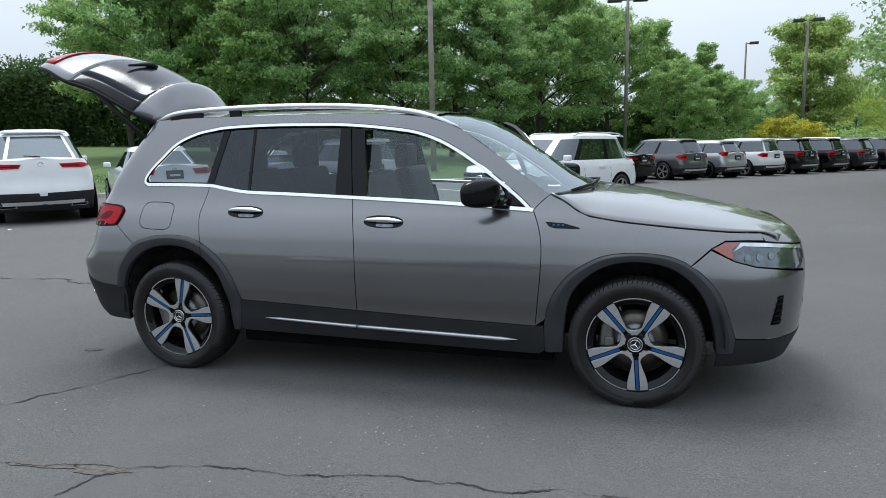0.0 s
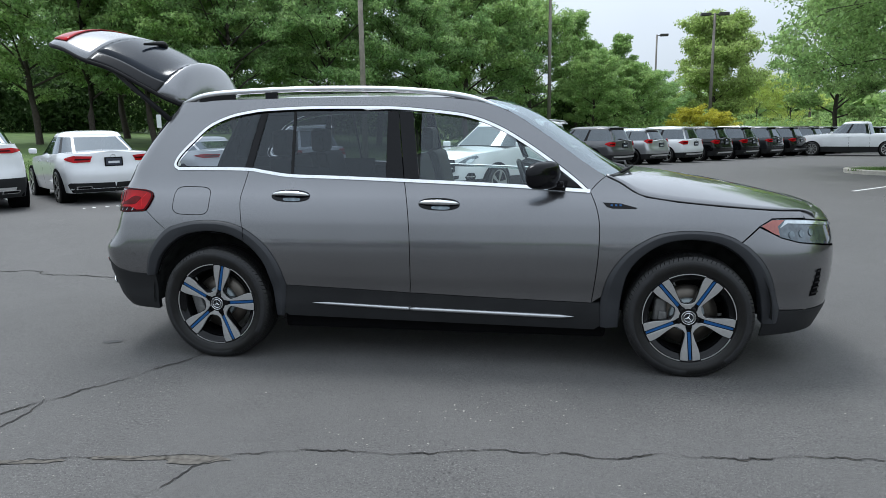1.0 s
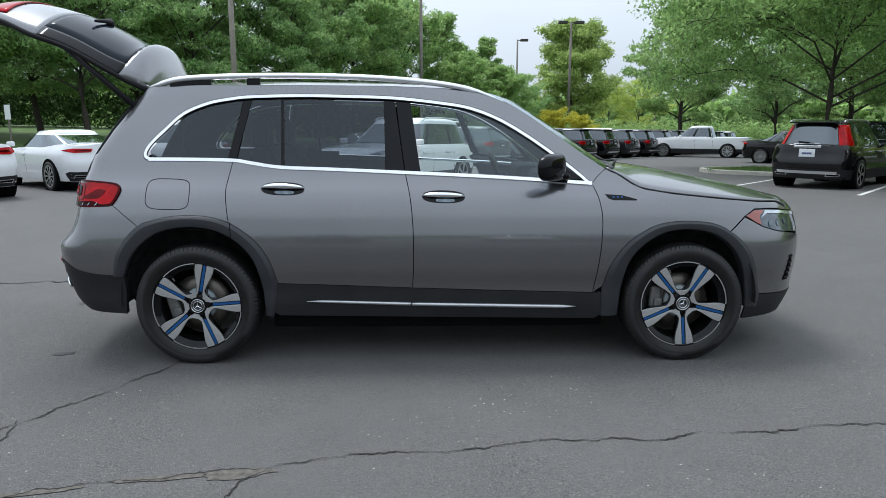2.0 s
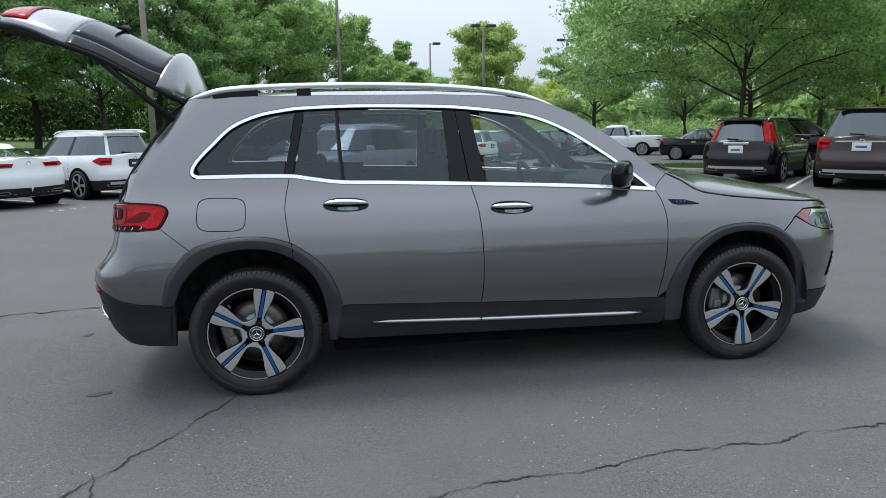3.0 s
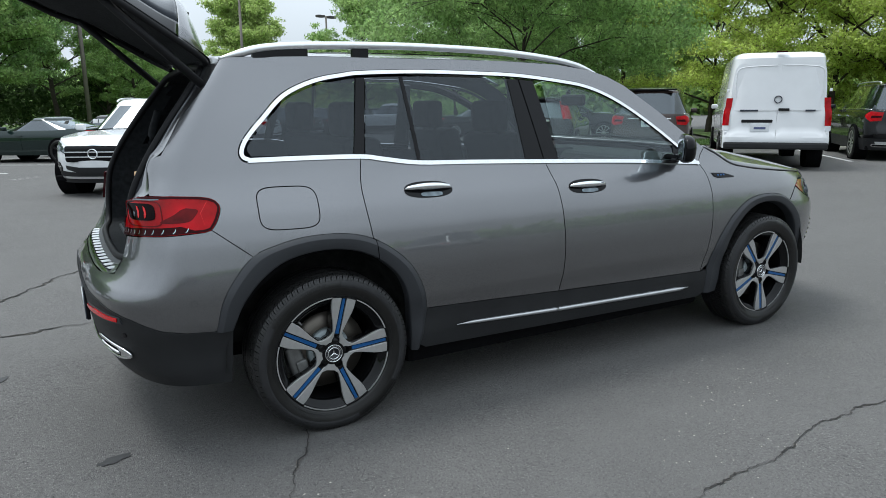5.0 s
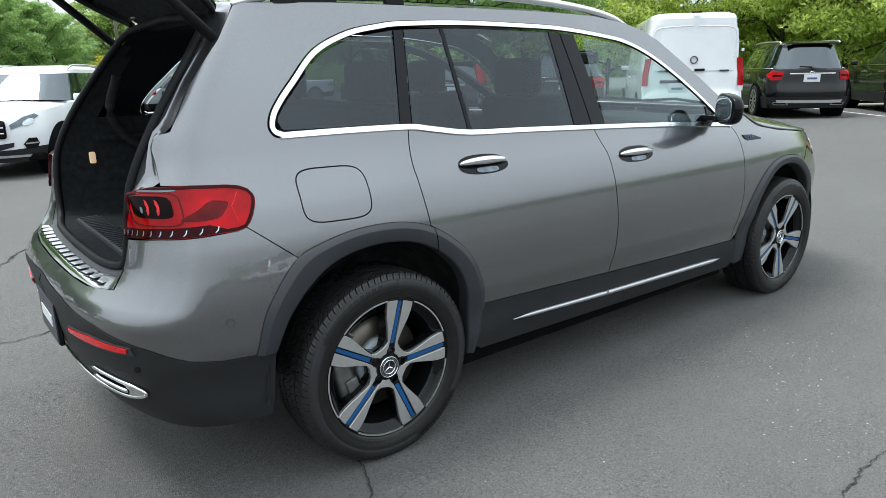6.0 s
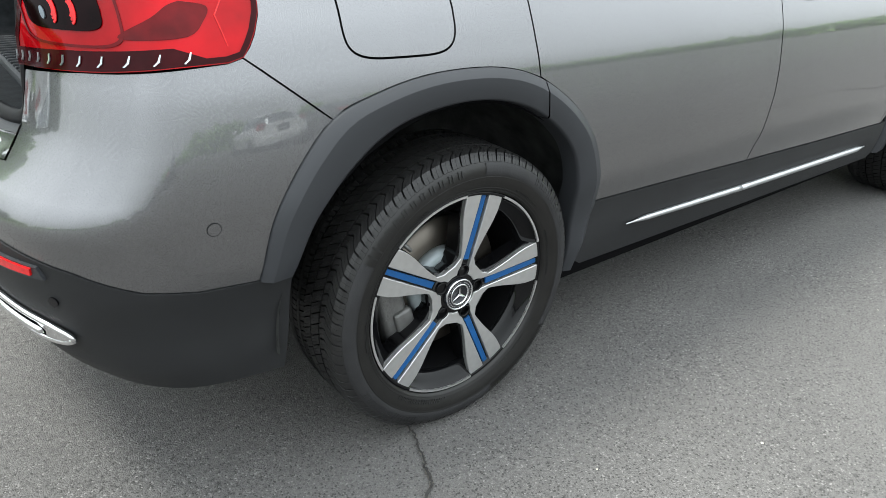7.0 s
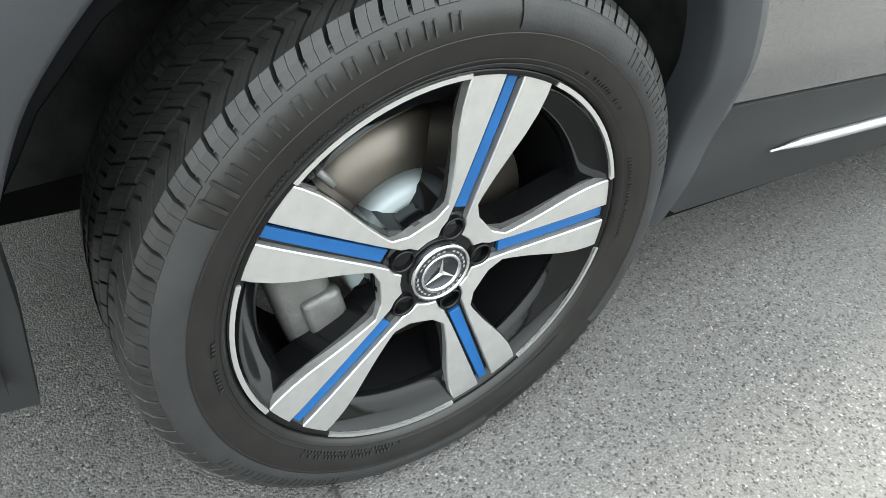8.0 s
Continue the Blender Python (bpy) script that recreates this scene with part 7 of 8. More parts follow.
    for s in (False, True):
        if lamps == "tall":
            x_p = fr - 0.0
            P = []
            for t in np.linspace(-0.25, 0.92, 10):
                r = ring_at(max(0.0, t), 0.012)
                k0 = int(np.argmin(np.abs(FOOT_A - 0.37 * 2 * math.pi)))
                row_ = []
                for k in range(k0 - 4, k0 + 3):
                    q = np.array(r[k])
                    if t < 0:
                        q = np.array((q[0] - 0.05 * (-t / 0.25), q[1] * (1 + 0.04 * (-t / 0.25)), q[2] + t * 0.9))
                    row_.append(q * ((1, 1, 1) if s else (1, -1, 1)))
                P.append(row_)
            grid_mesh("tail_lamp", np.array(P), M["red_lens"], car, thick=0.01)
        elif shape == "van":
            pl_ = [(sk.u_of_x(x_r + 0.15, 1.0), 0.90), (sk.u_of_y(W - 0.13, 1.0), 0.90), (sk.u_of_y(W - 0.13, 1.0), 1.45), (sk.u_of_x(x_r + 0.15, 1.0), 1.45)]
            vl = sheet("tail_lamp", sk, pl_, M["red_lens"], car, off=0.018, thick=0.03, unrolled=True, left=s, step=0.1)
            sheet("reversing_lamp", sk, [(pl_[0][0], 0.80), (pl_[1][0], 0.80), (pl_[1][0], 0.895), (pl_[0][0], 0.895)], M["plate_white"], vl, off=0.018, thick=0.03, unrolled=True, left=s, step=0.1)
        else:
            y_in = {"bar": W * 0.45, "wrap": W * 0.62, "slim": W * 0.35}[lamps]
            h = {"bar": 0.065, "wrap": 0.085 if shape != "big" else 0.105, "slim": 0.045}[lamps]
            ua, ub = sk.u_of_y(y_in, zl), sk.u_of_x(x_r + 0.42, zl)
            pl_ = [(ua, zl - h), ((ua + ub) / 2, zl - h * 1.15), (ub, zl + h * 0.1), ((ua + ub) / 2 + 0.06, zl + h), (ua, zl + h * 0.75)]
            tl_ = sheet("tail_lamp", sk, pl_, M["red_lens"], car, off=0.012, thick=0.015, unrolled=True, left=s, step=0.08)
            sheet("lamp_band", sk, [(ua + 0.02, zl - h * 0.35), ((ua + ub) / 2, zl - h * 0.4), ((ua + ub) / 2, zl + h * 0.1), (ua + 0.02, zl + h * 0.1)], M["red_dark"], tl_, off=0.015, thick=0.004, unrolled=True, left=s, step=0.08)
        # front lamp
        zf = hoodz - 0.26
        ua, ub = sk.u_of_y(W * 0.52, zf, False), sk.u_of_x(x_f - 0.42, zf)
        if front_view:
            hl = sheet("headlamp", sk, [(ua, zf - 0.085), (ua, zf - 0.02), ((ua + ub) / 2, zf + 0.085), (ub * 0.9 + ua * 0.1, zf + 0.125), (ub, zf + 0.09), ((ua + ub) / 2 + 0.05, zf - 0.03)], M["lamp_dark"], car, off=0.012, thick=0.012, unrolled=True, left=s, step=0.05)
            sheet("lamp_optic", sk, ellipse((ua + ub) / 2 - 0.03, zf + 0.01, 0.10, 0.035, 20, 0.35 if ub > ua else -0.35), M["lamp_clear"], hl, off=0.018, thick=0.004, unrolled=True, left=s, step=0.04)
        else:
            sheet("headlamp", sk, [(ua, zf - 0.05), (ua, zf + 0.03), ((ua + ub) / 2, zf + 0.085), (ub, zf + 0.10), ((ua + ub) / 2, zf - 0.04)], M["lamp_clear"], car, off=0.01, thick=0.01, unrolled=True, left=s, step=0.06)
        sg = 1 if s else -1
        for hx in ((-0.62, 0.42) if shape not in ("coupe", "fast", "van", "pickup") else (0.05,)):
            if front_view and hx < 0:
                pass
            u = sk.u_of_x(hx - 0.15, belt - 0.13)
            sheet("door_handle", sk, [(u, belt - 0.15), (u + 0.22, belt - 0.15), (u + 0.22, belt - 0.115), (u, belt - 0.115)], paint if colour != "black" else M["chrome"], car, off=0.03, thick=0.025, unrolled=True, left=s, step=0.2)
        for sx in ((-0.05, ) if shape in ("coupe", "fast") else (0.0, -1.0)) if shape != "van" else (0.9,):
            ln = [(sx + 0.03, belt - 0.02), (sx, belt - 0.3), (sx + 0.0, 0.36)]
            sheet("door_gap", sk, band(sk, ln, 0.006), M["void"], car, off=0.002, thick=0.001, left=s, step=0.2)
        bm = bmesh.new()
        add_box(bm, (0.10, 0.17, 0.12), Matrix.Translation((ff - 0.25, sg * (W + 0.055 if shape != "van" else W - 0.03), belt + 0.09)), 0.035, 3)
        part("door_mirror", bm, paint, car, "", True)
        if rails:
            zt = H - 0.055
            v, f = tube(catmull([(rf - 0.25, sg * W * 0.66, zt - 0.03), (rf - 0.45, sg * W * 0.66, zt + 0.025), (-0.8, sg * W * 0.66, zt + 0.04), (rrx + 0.25, sg * W * 0.65, zt + 0.02), (rrx + 0.08, sg * W * 0.65, zt - 0.03)], 4), 0.018, 6)
            raw("roof_rail", v, f, M["alu_rail"] if colour in ("white", "silver", "black") else M["gloss_black"], car)
    xb = float(sk.point(np.array([sk.u_of_y(0.05, 0.85)]), np.array([0.85]))[0][0])
    zp = deckz - 0.20 if shape not in ("coupe", "van") else 0.62
    if shape == "coupe_suv":
        zp = 0.60
    if shape == "van":
        zp = 0.86
    yp = 0.0 if shape != "van" else 0.30
    bm = bmesh.new()
    add_box(bm, (0.02, 0.36, 0.19), Matrix.Translation((xb - 0.015, yp, zp)), 0.006)
    pl_ = part("plate_frame", bm, M["gloss_black"] if plate == "dark" else M["plate_white"], car)
    bm = bmesh.new()
    add_box(bm, (0.008, 0.31, 0.145), Matrix.Translation((xb - 0.026, yp, zp)), 0.003)
    part("plate", bm, M["plate_dark"] if plate == "dark" else M["plate_white"], pl_)
    bm = bmesh.new()
    add_box(bm, (0.004, 0.22, 0.045), Matrix.Translation((xb - 0.031, yp, zp - 0.01)))
    part("plate_marking", bm, M["plate_white"] if plate == "dark" else M["plate_bar"], pl_)
    if shape in ("suv", "big", "coupe_suv", "small"):
        xq = float(sk.point(np.array([sk.u_of_y(0.3, 0.45)]), np.array([0.45]))[0][0])
        bw = sk.u_of_y(W * 0.72, 0.42)
        cw = sk.u_of_y(0.0, 0.42)
        for s in (False, True):
            sheet("bumper_trim", sk, [(cw, 0.37), (bw, 0.37), (bw, 0.44), (cw, 0.435)], M["alu_rail"], car, off=0.012, thick=0.01, unrolled=True, left=s, step=0.1)
        # rear spoiler lip and wiper
        bm = bmesh.new()
        add_box(bm, (0.16, W * 1.20, 0.035), Matrix.Translation((rrx - 0.02, 0, H - 0.088)) @ Matrix.Rotation(radians(-5), 4, 'Y'), 0.014, 2)
        part("roof_spoiler", bm, paint if shape != "big" else M["gloss_black"], car)
        v, f = tube([(fr + 0.02, -0.02, deckz + 0.05), (fr + 0.02, 0.26, deckz + 0.07)], 0.012, 6)
        raw("rear_wiper", v, f, M["black_trim"], car)
    if shape not in ("van", "pickup"):
        v, f = lathe([(0.048, 0.012), (0.048, -0.008), (0.040, -0.008), (0.040, 0.012)], 20)
        xe = float(sk.point(np.array([sk.u_of_y(0.02, deckz - 0.09)]), np.array([deckz - 0.09]))[0][0])
        raw("rear_emblem", [(xe - 0.004 + y, x, z + deckz - 0.09) for x, y, z in v], f, M["chrome"], car)
    # dark lower bumper with bright exhaust trims
    if shape not in ("van", "pickup"):
        for s in (False, True):
            up_ = 0.16 if shape == "coupe_suv" else 0.0
            ca, cb = sk.u_of_y(0.0, 0.36), sk.u_of_y(W * 0.88, 0.36)
            df = sheet("diffuser", sk, [(ca, 0.25), (cb, 0.25), (cb + 0.06, 0.42 + up_), (cb - 0.05, 0.455 + up_), (ca, 0.44 + up_)], M["clad"], car, off=0.008, thick=0.01, unrolled=True, left=s, step=0.1)
            ta, tb = sk.u_of_y(W * 0.48, 0.36), sk.u_of_y(W * 0.78, 0.36)
            sheet("exhaust_trim", sk, [(ta, 0.325), (tb - 0.02, 0.325), (tb, 0.36), (tb - 0.02, 0.385), (ta, 0.38)], M["chrome"], df, off=0.016, thick=0.01, unrolled=True, left=s, step=0.1)
            sheet("exhaust_hole", sk, [(ta + 0.02, 0.338), (tb - 0.03, 0.338), (tb - 0.02, 0.36), (tb - 0.03, 0.372), (ta + 0.02, 0.370)], M["void"], df, off=0.019, thick=0.004, unrolled=True, left=s, step=0.1)
    if front_view or shape == "van":
        if front_view:
            tray = [[(x, q * W * 0.82, top(x) + 0.03 + 0.02 * (1 - q * q)) for q in np.linspace(-1, 1, 7)] for x in np.linspace(fr + 0.15, ff - 0.05, 16)]
            grid_mesh("cabin_trim", np.array(tray), M["trim_fabric"], car, flip=True)
            for q in (-0.38, 0.38):
                for x0 in (-0.1, -1.0):
                    bm = bmesh.new()
                    add_box(bm, (0.14, 0.46, 0.30), Matrix.Translation((x0, q, belt + 0.14)) @ Matrix.Rotation(radians(-12), 4, 'Y'), 0.05, 3)
                    add_box(bm, (0.09, 0.26, 0.15), Matrix.Translation((x0 - 0.06, q, belt + 0.36)) @ Matrix.Rotation(radians(-12), 4, 'Y'), 0.04, 3)
                    part("car_seat", bm, M["trim_fabric"], car)
            # bonnet shut line, washer strip and lower chrome lip
            for q in (-1, 1):
                sf = q > 0
                lo_u, hi_u = sk.u_of_y(0.0, 0.34, False), sk.u_of_y(W * 0.80, 0.34, False)
                sheet("bumper_lip", sk, [(lo_u, 0.315), (hi_u, 0.315), (hi_u, 0.345), (lo_u, 0.35)], M["alu_rail"], car, off=0.014, thick=0.012, unrolled=True, left=sf, step=0.08)
                lo_u, hi_u = sk.u_of_y(0.0, 0.5, False), sk.u_of_y(W * 0.55, 0.5, False)
                sheet("centre_intake", sk, [(lo_u, 0.40), ((lo_u + hi_u) / 2, 0.40), (hi_u, 0.47), (hi_u, 0.53), ((lo_u + hi_u) / 2, 0.50), (lo_u, 0.50)], M["clad"], car, off=0.012, thick=0.01, unrolled=True, left=sf, step=0.08)
                za = 0.50
                ia, ib = sk.u_of_y(W * 0.66, za, False), sk.u_of_x(x_f - 0.34, za)
                pod = sheet("side_intake", sk, [(ia, za), (ia * 0.8 + ib * 0.2, za - 0.07), (ib * 0.9 + ia * 0.1, za - 0.06), (ib, za + 0.01), (ib * 0.8 + ia * 0.2, za + 0.085), (ia * 0.7 + ib * 0.3, za + 0.085)], M["gloss_black"], car, off=0.012, thick=0.012, unrolled=True, left=sf, step=0.06)
                sheet("intake_bar", sk, [(ia * 0.9 + ib * 0.1, za), (ib * 0.9 + ia * 0.1, za + 0.005), (ib * 0.9 + ia * 0.1, za + 0.025), (ia * 0.9 + ib * 0.1, za + 0.02)], M["chrome"], pod, off=0.02, thick=0.008, unrolled=True, left=sf, step=0.06)
        bm = bmesh.new()
        add_box(bm, (0.06, W * 1.0, 0.26), Matrix.Translation((x_f - 0.03, 0, hoodz - 0.34)), 0.05, 3)
        gr = part("grille", bm, M["gloss_black"], car, "", True)
        for z in (-0.05, 0.03):
            bm = bmesh.new()
            add_box(bm, (0.02, W * 0.98, 0.022), Matrix.Translation((x_f + 0.008, 0, hoodz - 0.34 + z)), 0.008, 2)
            part("grille_bar", bm, M["chrome"], gr)
        v, f = lathe([(0.085, 0.02), (0.085, -0.012), (0.070, -0.012), (0.070, 0.02)], 24)
        bd = raw("grille_emblem", [(x_f + 0.012 - y, x, z + hoodz - 0.34) for x, y, z in v], f, M["chrome"], gr)
        if shape == "van":
            bm = bmesh.new()
            add_box(bm, (0.06, W * 1.0, 0.10), Matrix.Translation((x_f - 0.03, 0, 0.38)), 0.03, 2)
            part("air_intake", bm, M["gloss_black"], car)
    if shape == "big":
        bm = bmesh.new()
        add_box(bm, (0.03, W * 1.0, 0.035), Matrix.Translation((xb - 0.016, 0, zl + 0.03)), 0.01, 2)
        part("chrome_bar", bm, M["chrome"], car)
    if lamps == "tall":
        bm = bmesh.new()
        add_box(bm, (0.03, 0.62, 0.06), Matrix.Translation((xb - 0.010, 0, zp + 0.15)), 0.012, 2)
        part("chrome_bar", bm, M["chrome"], car)
    if paper:
        bm = bmesh.new()
        for dy in (0.0, 0.24):
            add_box(bm, (0.20, 0.004, 0.26), Matrix.Translation((-0.38 + dy, W * 0.80, belt + 0.17)) @ Matrix.Rotation(radians(14), 4, 'X'))
        part("price_sheet", bm, M["paper"], car, "white paper sheet behind the window")
    if shape == "van":
        for y in (-0.46, 0.46):
            uy = lambda q, z: (sk.u_of_y(q, z), z)
            d = sheet("rear_door", sk, [uy(0.008, 0.60), uy(W * 0.86, 0.60), uy(W * 0.86, 1.60), uy(W * 0.82, 2.00), uy(W * 0.74, 2.12), uy(0.008, 2.15)], paint, car, off=0.010, thick=0.012, gap=0.002, rim_mat=M["void"], unrolled=True, left=y > 0, step=0.12)
            # pressed curve across the door
            crease = catmull([(W * 0.06, 1.36), (W * 0.45, 1.38), (W * 0.68, 1.43), (W * 0.78, 1.52), (W * 0.79, 1.80), (W * 0.75, 2.02), (W * 0.45, 2.07), (W * 0.06, 2.08)], 4)
            line = [sk.place(np.array([sk.u_of_y(q, z)]), np.array([z]), 0.010)[0] * (1, 1 if y < 0 else -1, 1) for q, z in crease]
            v, f = tube([tuple(q) for q in line], 0.010, 6)
            raw("pressed_line", v, f, paint, d)
            for z in (0.75, 1.60):
                bm = bmesh.new()
                add_box(bm, (0.04, 0.05, 0.06), Matrix.Translation((x_r + 0.10, math.copysign(W - 0.075, y), z)), 0.01)
                part("hinge", bm, paint, d)
        bm = bmesh.new()
        add_box(bm, (0.05, 0.20, 0.05), Matrix.Translation((x_r + 0.05, -0.12, 1.22)), 0.015)
        part("door_handle", bm, M["black_trim"], car)
        bm = bmesh.new()
        add_box(bm, (0.03, 0.58, 0.06), Matrix.Translation((x_r + 0.058, 0.36, 0.99)), 0.012, 2)
        part("plate_lamp_bar", bm, M["black_trim"], car)
        bm = bmesh.new()
        add_box(bm, (0.08, 0.20, 0.03), Matrix.Translation((x_r + 0.12, 0, 2.345)), 0.010, 2)
        part("roof_stop_lamp", bm, M["red_dark"], car)
        bm = bmesh.new()
        add_box(bm, (0.20, 1.93, 0.14), Matrix.Translation((x_r + 0.05, 0, 0.50)), 0.04, 2)
        part("step_bumper", bm, M["clad"], car)
        v, f = lathe([(0.075, 0.02), (0.075, -0.012), (0.06, -0.012), (0.06, 0.02)], 24)
        raw("emblem", [(x_r + 0.055 + y, x, z + 1.42) for x, y, z in v], f, M["plate_dark"], car)
        for y, z, w in ((0.52, 1.20, 0.34), (-0.60, 1.20, 0.18)):
            bm = bmesh.new()
            add_box(bm, (0.01, w, 0.035), Matrix.Translation((x_r + 0.062, y, z)))
            part("lettering_bar", bm, M["plate_dark"], car)
    if shape == "pickup":
        bm = bmesh.new()
        add_box(bm, (0.06, 1.7, 0.5), Matrix.Translation((x_r + 0.02, 0, 0.95)), 0.03)
        part("tailgate", bm, paint, car)
    a = radians(ang)
    c = Vector((rear[0] + math.cos(a) * wb / 2, rear[1] + math.sin(a) * wb / 2, 0))
    p = Vector((rear[0], rear[1], 0))
    q = p + Vector((math.cos(a), math.sin(a), 0)) * wb
    z0, z1 = ground_z(p.x, p.y), ground_z(q.x, q.y)
    tilt = math.atan2(z1 - z0, wb)
    car.matrix_world = Matrix.Translation((c.x, c.y, (z0 + z1) / 2)) @ Matrix.Rotation(a, 4, 'Z') @ Matrix.Rotation(-tilt, 4, 'Y')
    return car


NOSE_A = 139.0
parked_car("coupe_suv", "white", (-10.7, 6.9), NOSE_A, "white coupe SUV with slim red tail lamps", lamps="slim")
parked_car("sedan", "white", (-9.3, 9.1), NOSE_A, "white sedan with red tail lamps on the asphalt", lamps="bar")
parked_car("coupe", "white", (-8.0, 11.9), NOSE_A, "white two-door coupe in a parking stall", lamps="slim", rim="ten")
parked_car("suv", "white", (-6.4, 13.95), NOSE_A, "white boxy SUV with roof rails", lamps="wrap", rails=True)
parked_car("fast", "green", (-1.6, 20.9), NOSE_A, "dark green fastback with red tail lamps", lamps="bar", rim="dark")
parked_car("saloon5", "black", (0.5, 23.0), NOSE_A, "black hatchback saloon with paper in the window", lamps="slim", rim="mesh", paper=True)
parked_car("suv", "grey", (2.6, 25.4), NOSE_A, "grey SUV with paper in the window", lamps="wrap", paper=True)
parked_car("small", "silver", (4.35, 27.2), NOSE_A, "silver compact SUV with paper in the window", lamps="wrap", rim="dark", paper=True)
parked_car("suv", "white", (6.1, 29.3), NOSE_A, "white SUV with alloy wheels and window paper", lamps="wrap", paper=True)
p0 = Vector((7.9, 31.4))
for k, (col, shp) in enumerate((("black", "suv"), ("black", "suv"), ("darkgrey", "suv"), ("black", "suv"), ("darkgrey", "suv"), ("black", "suv"), ("blue", "suv"), ("darkgrey", "suv"), ("black", "suv"), ("white", "suv"))):
    parked_car(shp, col, tuple(p0 + Vector((1.77, 2.04)) * k), NOSE_A, {"black": "black SUV in a long row of cars", "darkgrey": "dark grey SUV in a long row", "blue": "dark blue SUV in a long row", "white": "white SUV at the end of a row"}[col], lamps="wrap", rails=k % 3 == 1)
parked_car("suv", "white", (0.03, 12.35), 240.0, "white SUV standing in the aisle with chrome grille", front_view=True, rails=True, rim="five", group="")
parked_car("pickup", "white", (18.3, 36.4), 147.0, "white pickup truck beyond the planted strip", lamps="slim", rim="ten", group="")
# second row, noses the other way
ROW2_A = 42.0
parked_car("suv", "black", (9.8, 12.3), ROW2_A, "black SUV with tall red tail lamps", lamps="tall", rails=True, plate="white")
parked_car("big", "black", (15.3, 20.5), -42.0, "black large SUV parked beyond the planted strip", rim="ten", group="")
parked_car("sedan", "black", (16.3, 28.0), -42.0, "black sedan parked beyond the planted strip", rim="ten", group="")
parked_car("big", "brown", (10.95, 9.4), ROW2_A, "brown SUV with wide red tail lamps", lamps="wrap", plate="white")
parked_car("van", "white", (11.2, 6.2), ROW2_A, "white panel van with red tail lamps", plate="white")
parked_car("big", "black", (15.2, 5.6), ROW2_A, "black large SUV with chrome bumper trim", lamps="wrap", rails=True, plate="white", rim="ten")
parked_car("big", "black", (17.3, 3.2), ROW2_A, "black SUV at the row's end", lamps="wrap", rails=True, plate="white", rim="ten")

# unseen cars across the aisle, added to give the paint something to reflect
for shp, col, x, lab in (("suv", "white", -8.6, "unseen white SUV added for reflections"), ("sedan", "silver", -5.7, "unseen silver sedan added for reflections"), ("suv", "black", -2.9, "unseen black SUV added for reflections"),
                         ("small", "white", 2.8, "unseen white compact SUV added for reflections"), ("sedan", "grey", 5.6, "unseen grey sedan added for reflections"), ("suv", "silver", 8.5, "unseen silver SUV added for reflections")):
    parked_car(shp, col, (x, -17.5), 270.0, lab, lamps="wrap", group="cars across the aisle")


# ---- trees, hedge, poles, kerbs ----
def leaf_cloud(centres, radii, count, size, seed, flat=0.75):
    """Small pointed leaf sprays scattered through round clumps."""
    rnd = np.random.RandomState(seed)
    n = len(centres)
    which = rnd.choice(n, count, p=np.array(radii) ** 2.2 / np.sum(np.array(radii) ** 2.2))
    d = rnd.normal(size=(count, 3))
    d /= np.linalg.norm(d, axis=1, keepdims=True)
    r = np.array(radii)[which] * (0.15 + 1.0 * rnd.rand(count) ** 0.7)
    p = np.array(centres)[which] + d * r[:, None] * (1, 1, flat)
    a = rnd.normal(size=(count, 3)) + d * 0.3 + (0, 0, -0.25)
    a /= np.linalg.norm(a, axis=1, keepdims=True)
    b = np.cross(a, rnd.normal(size=(count, 3)))
    b /= np.linalg.norm(b, axis=1, keepdims=True)
    s = size * (0.55 + 0.9 * rnd.rand(count))[:, None]
    v = np.stack([p - b * s * 0.55, p + b * s * 0.55, p + a * s * 1.9], 1).reshape(-1, 3)
    return v, np.arange(count * 3).reshape(-1, 3)


def fast_mesh(name, v, f, mat):
    me = bpy.data.meshes.new(name)
    me.vertices.add(len(v))
    me.vertices.foreach_set("co", np.asarray(v, float).ravel())
    me.loops.add(f.size)
    me.loops.foreach_set("vertex_index", f.ravel().astype(int))
    me.polygons.add(len(f))
    me.polygons.foreach_set("loop_start", np.arange(len(f)) * f.shape[1])
    me.update(calc_edges=True)
    me.materials.append(mat)
    return me


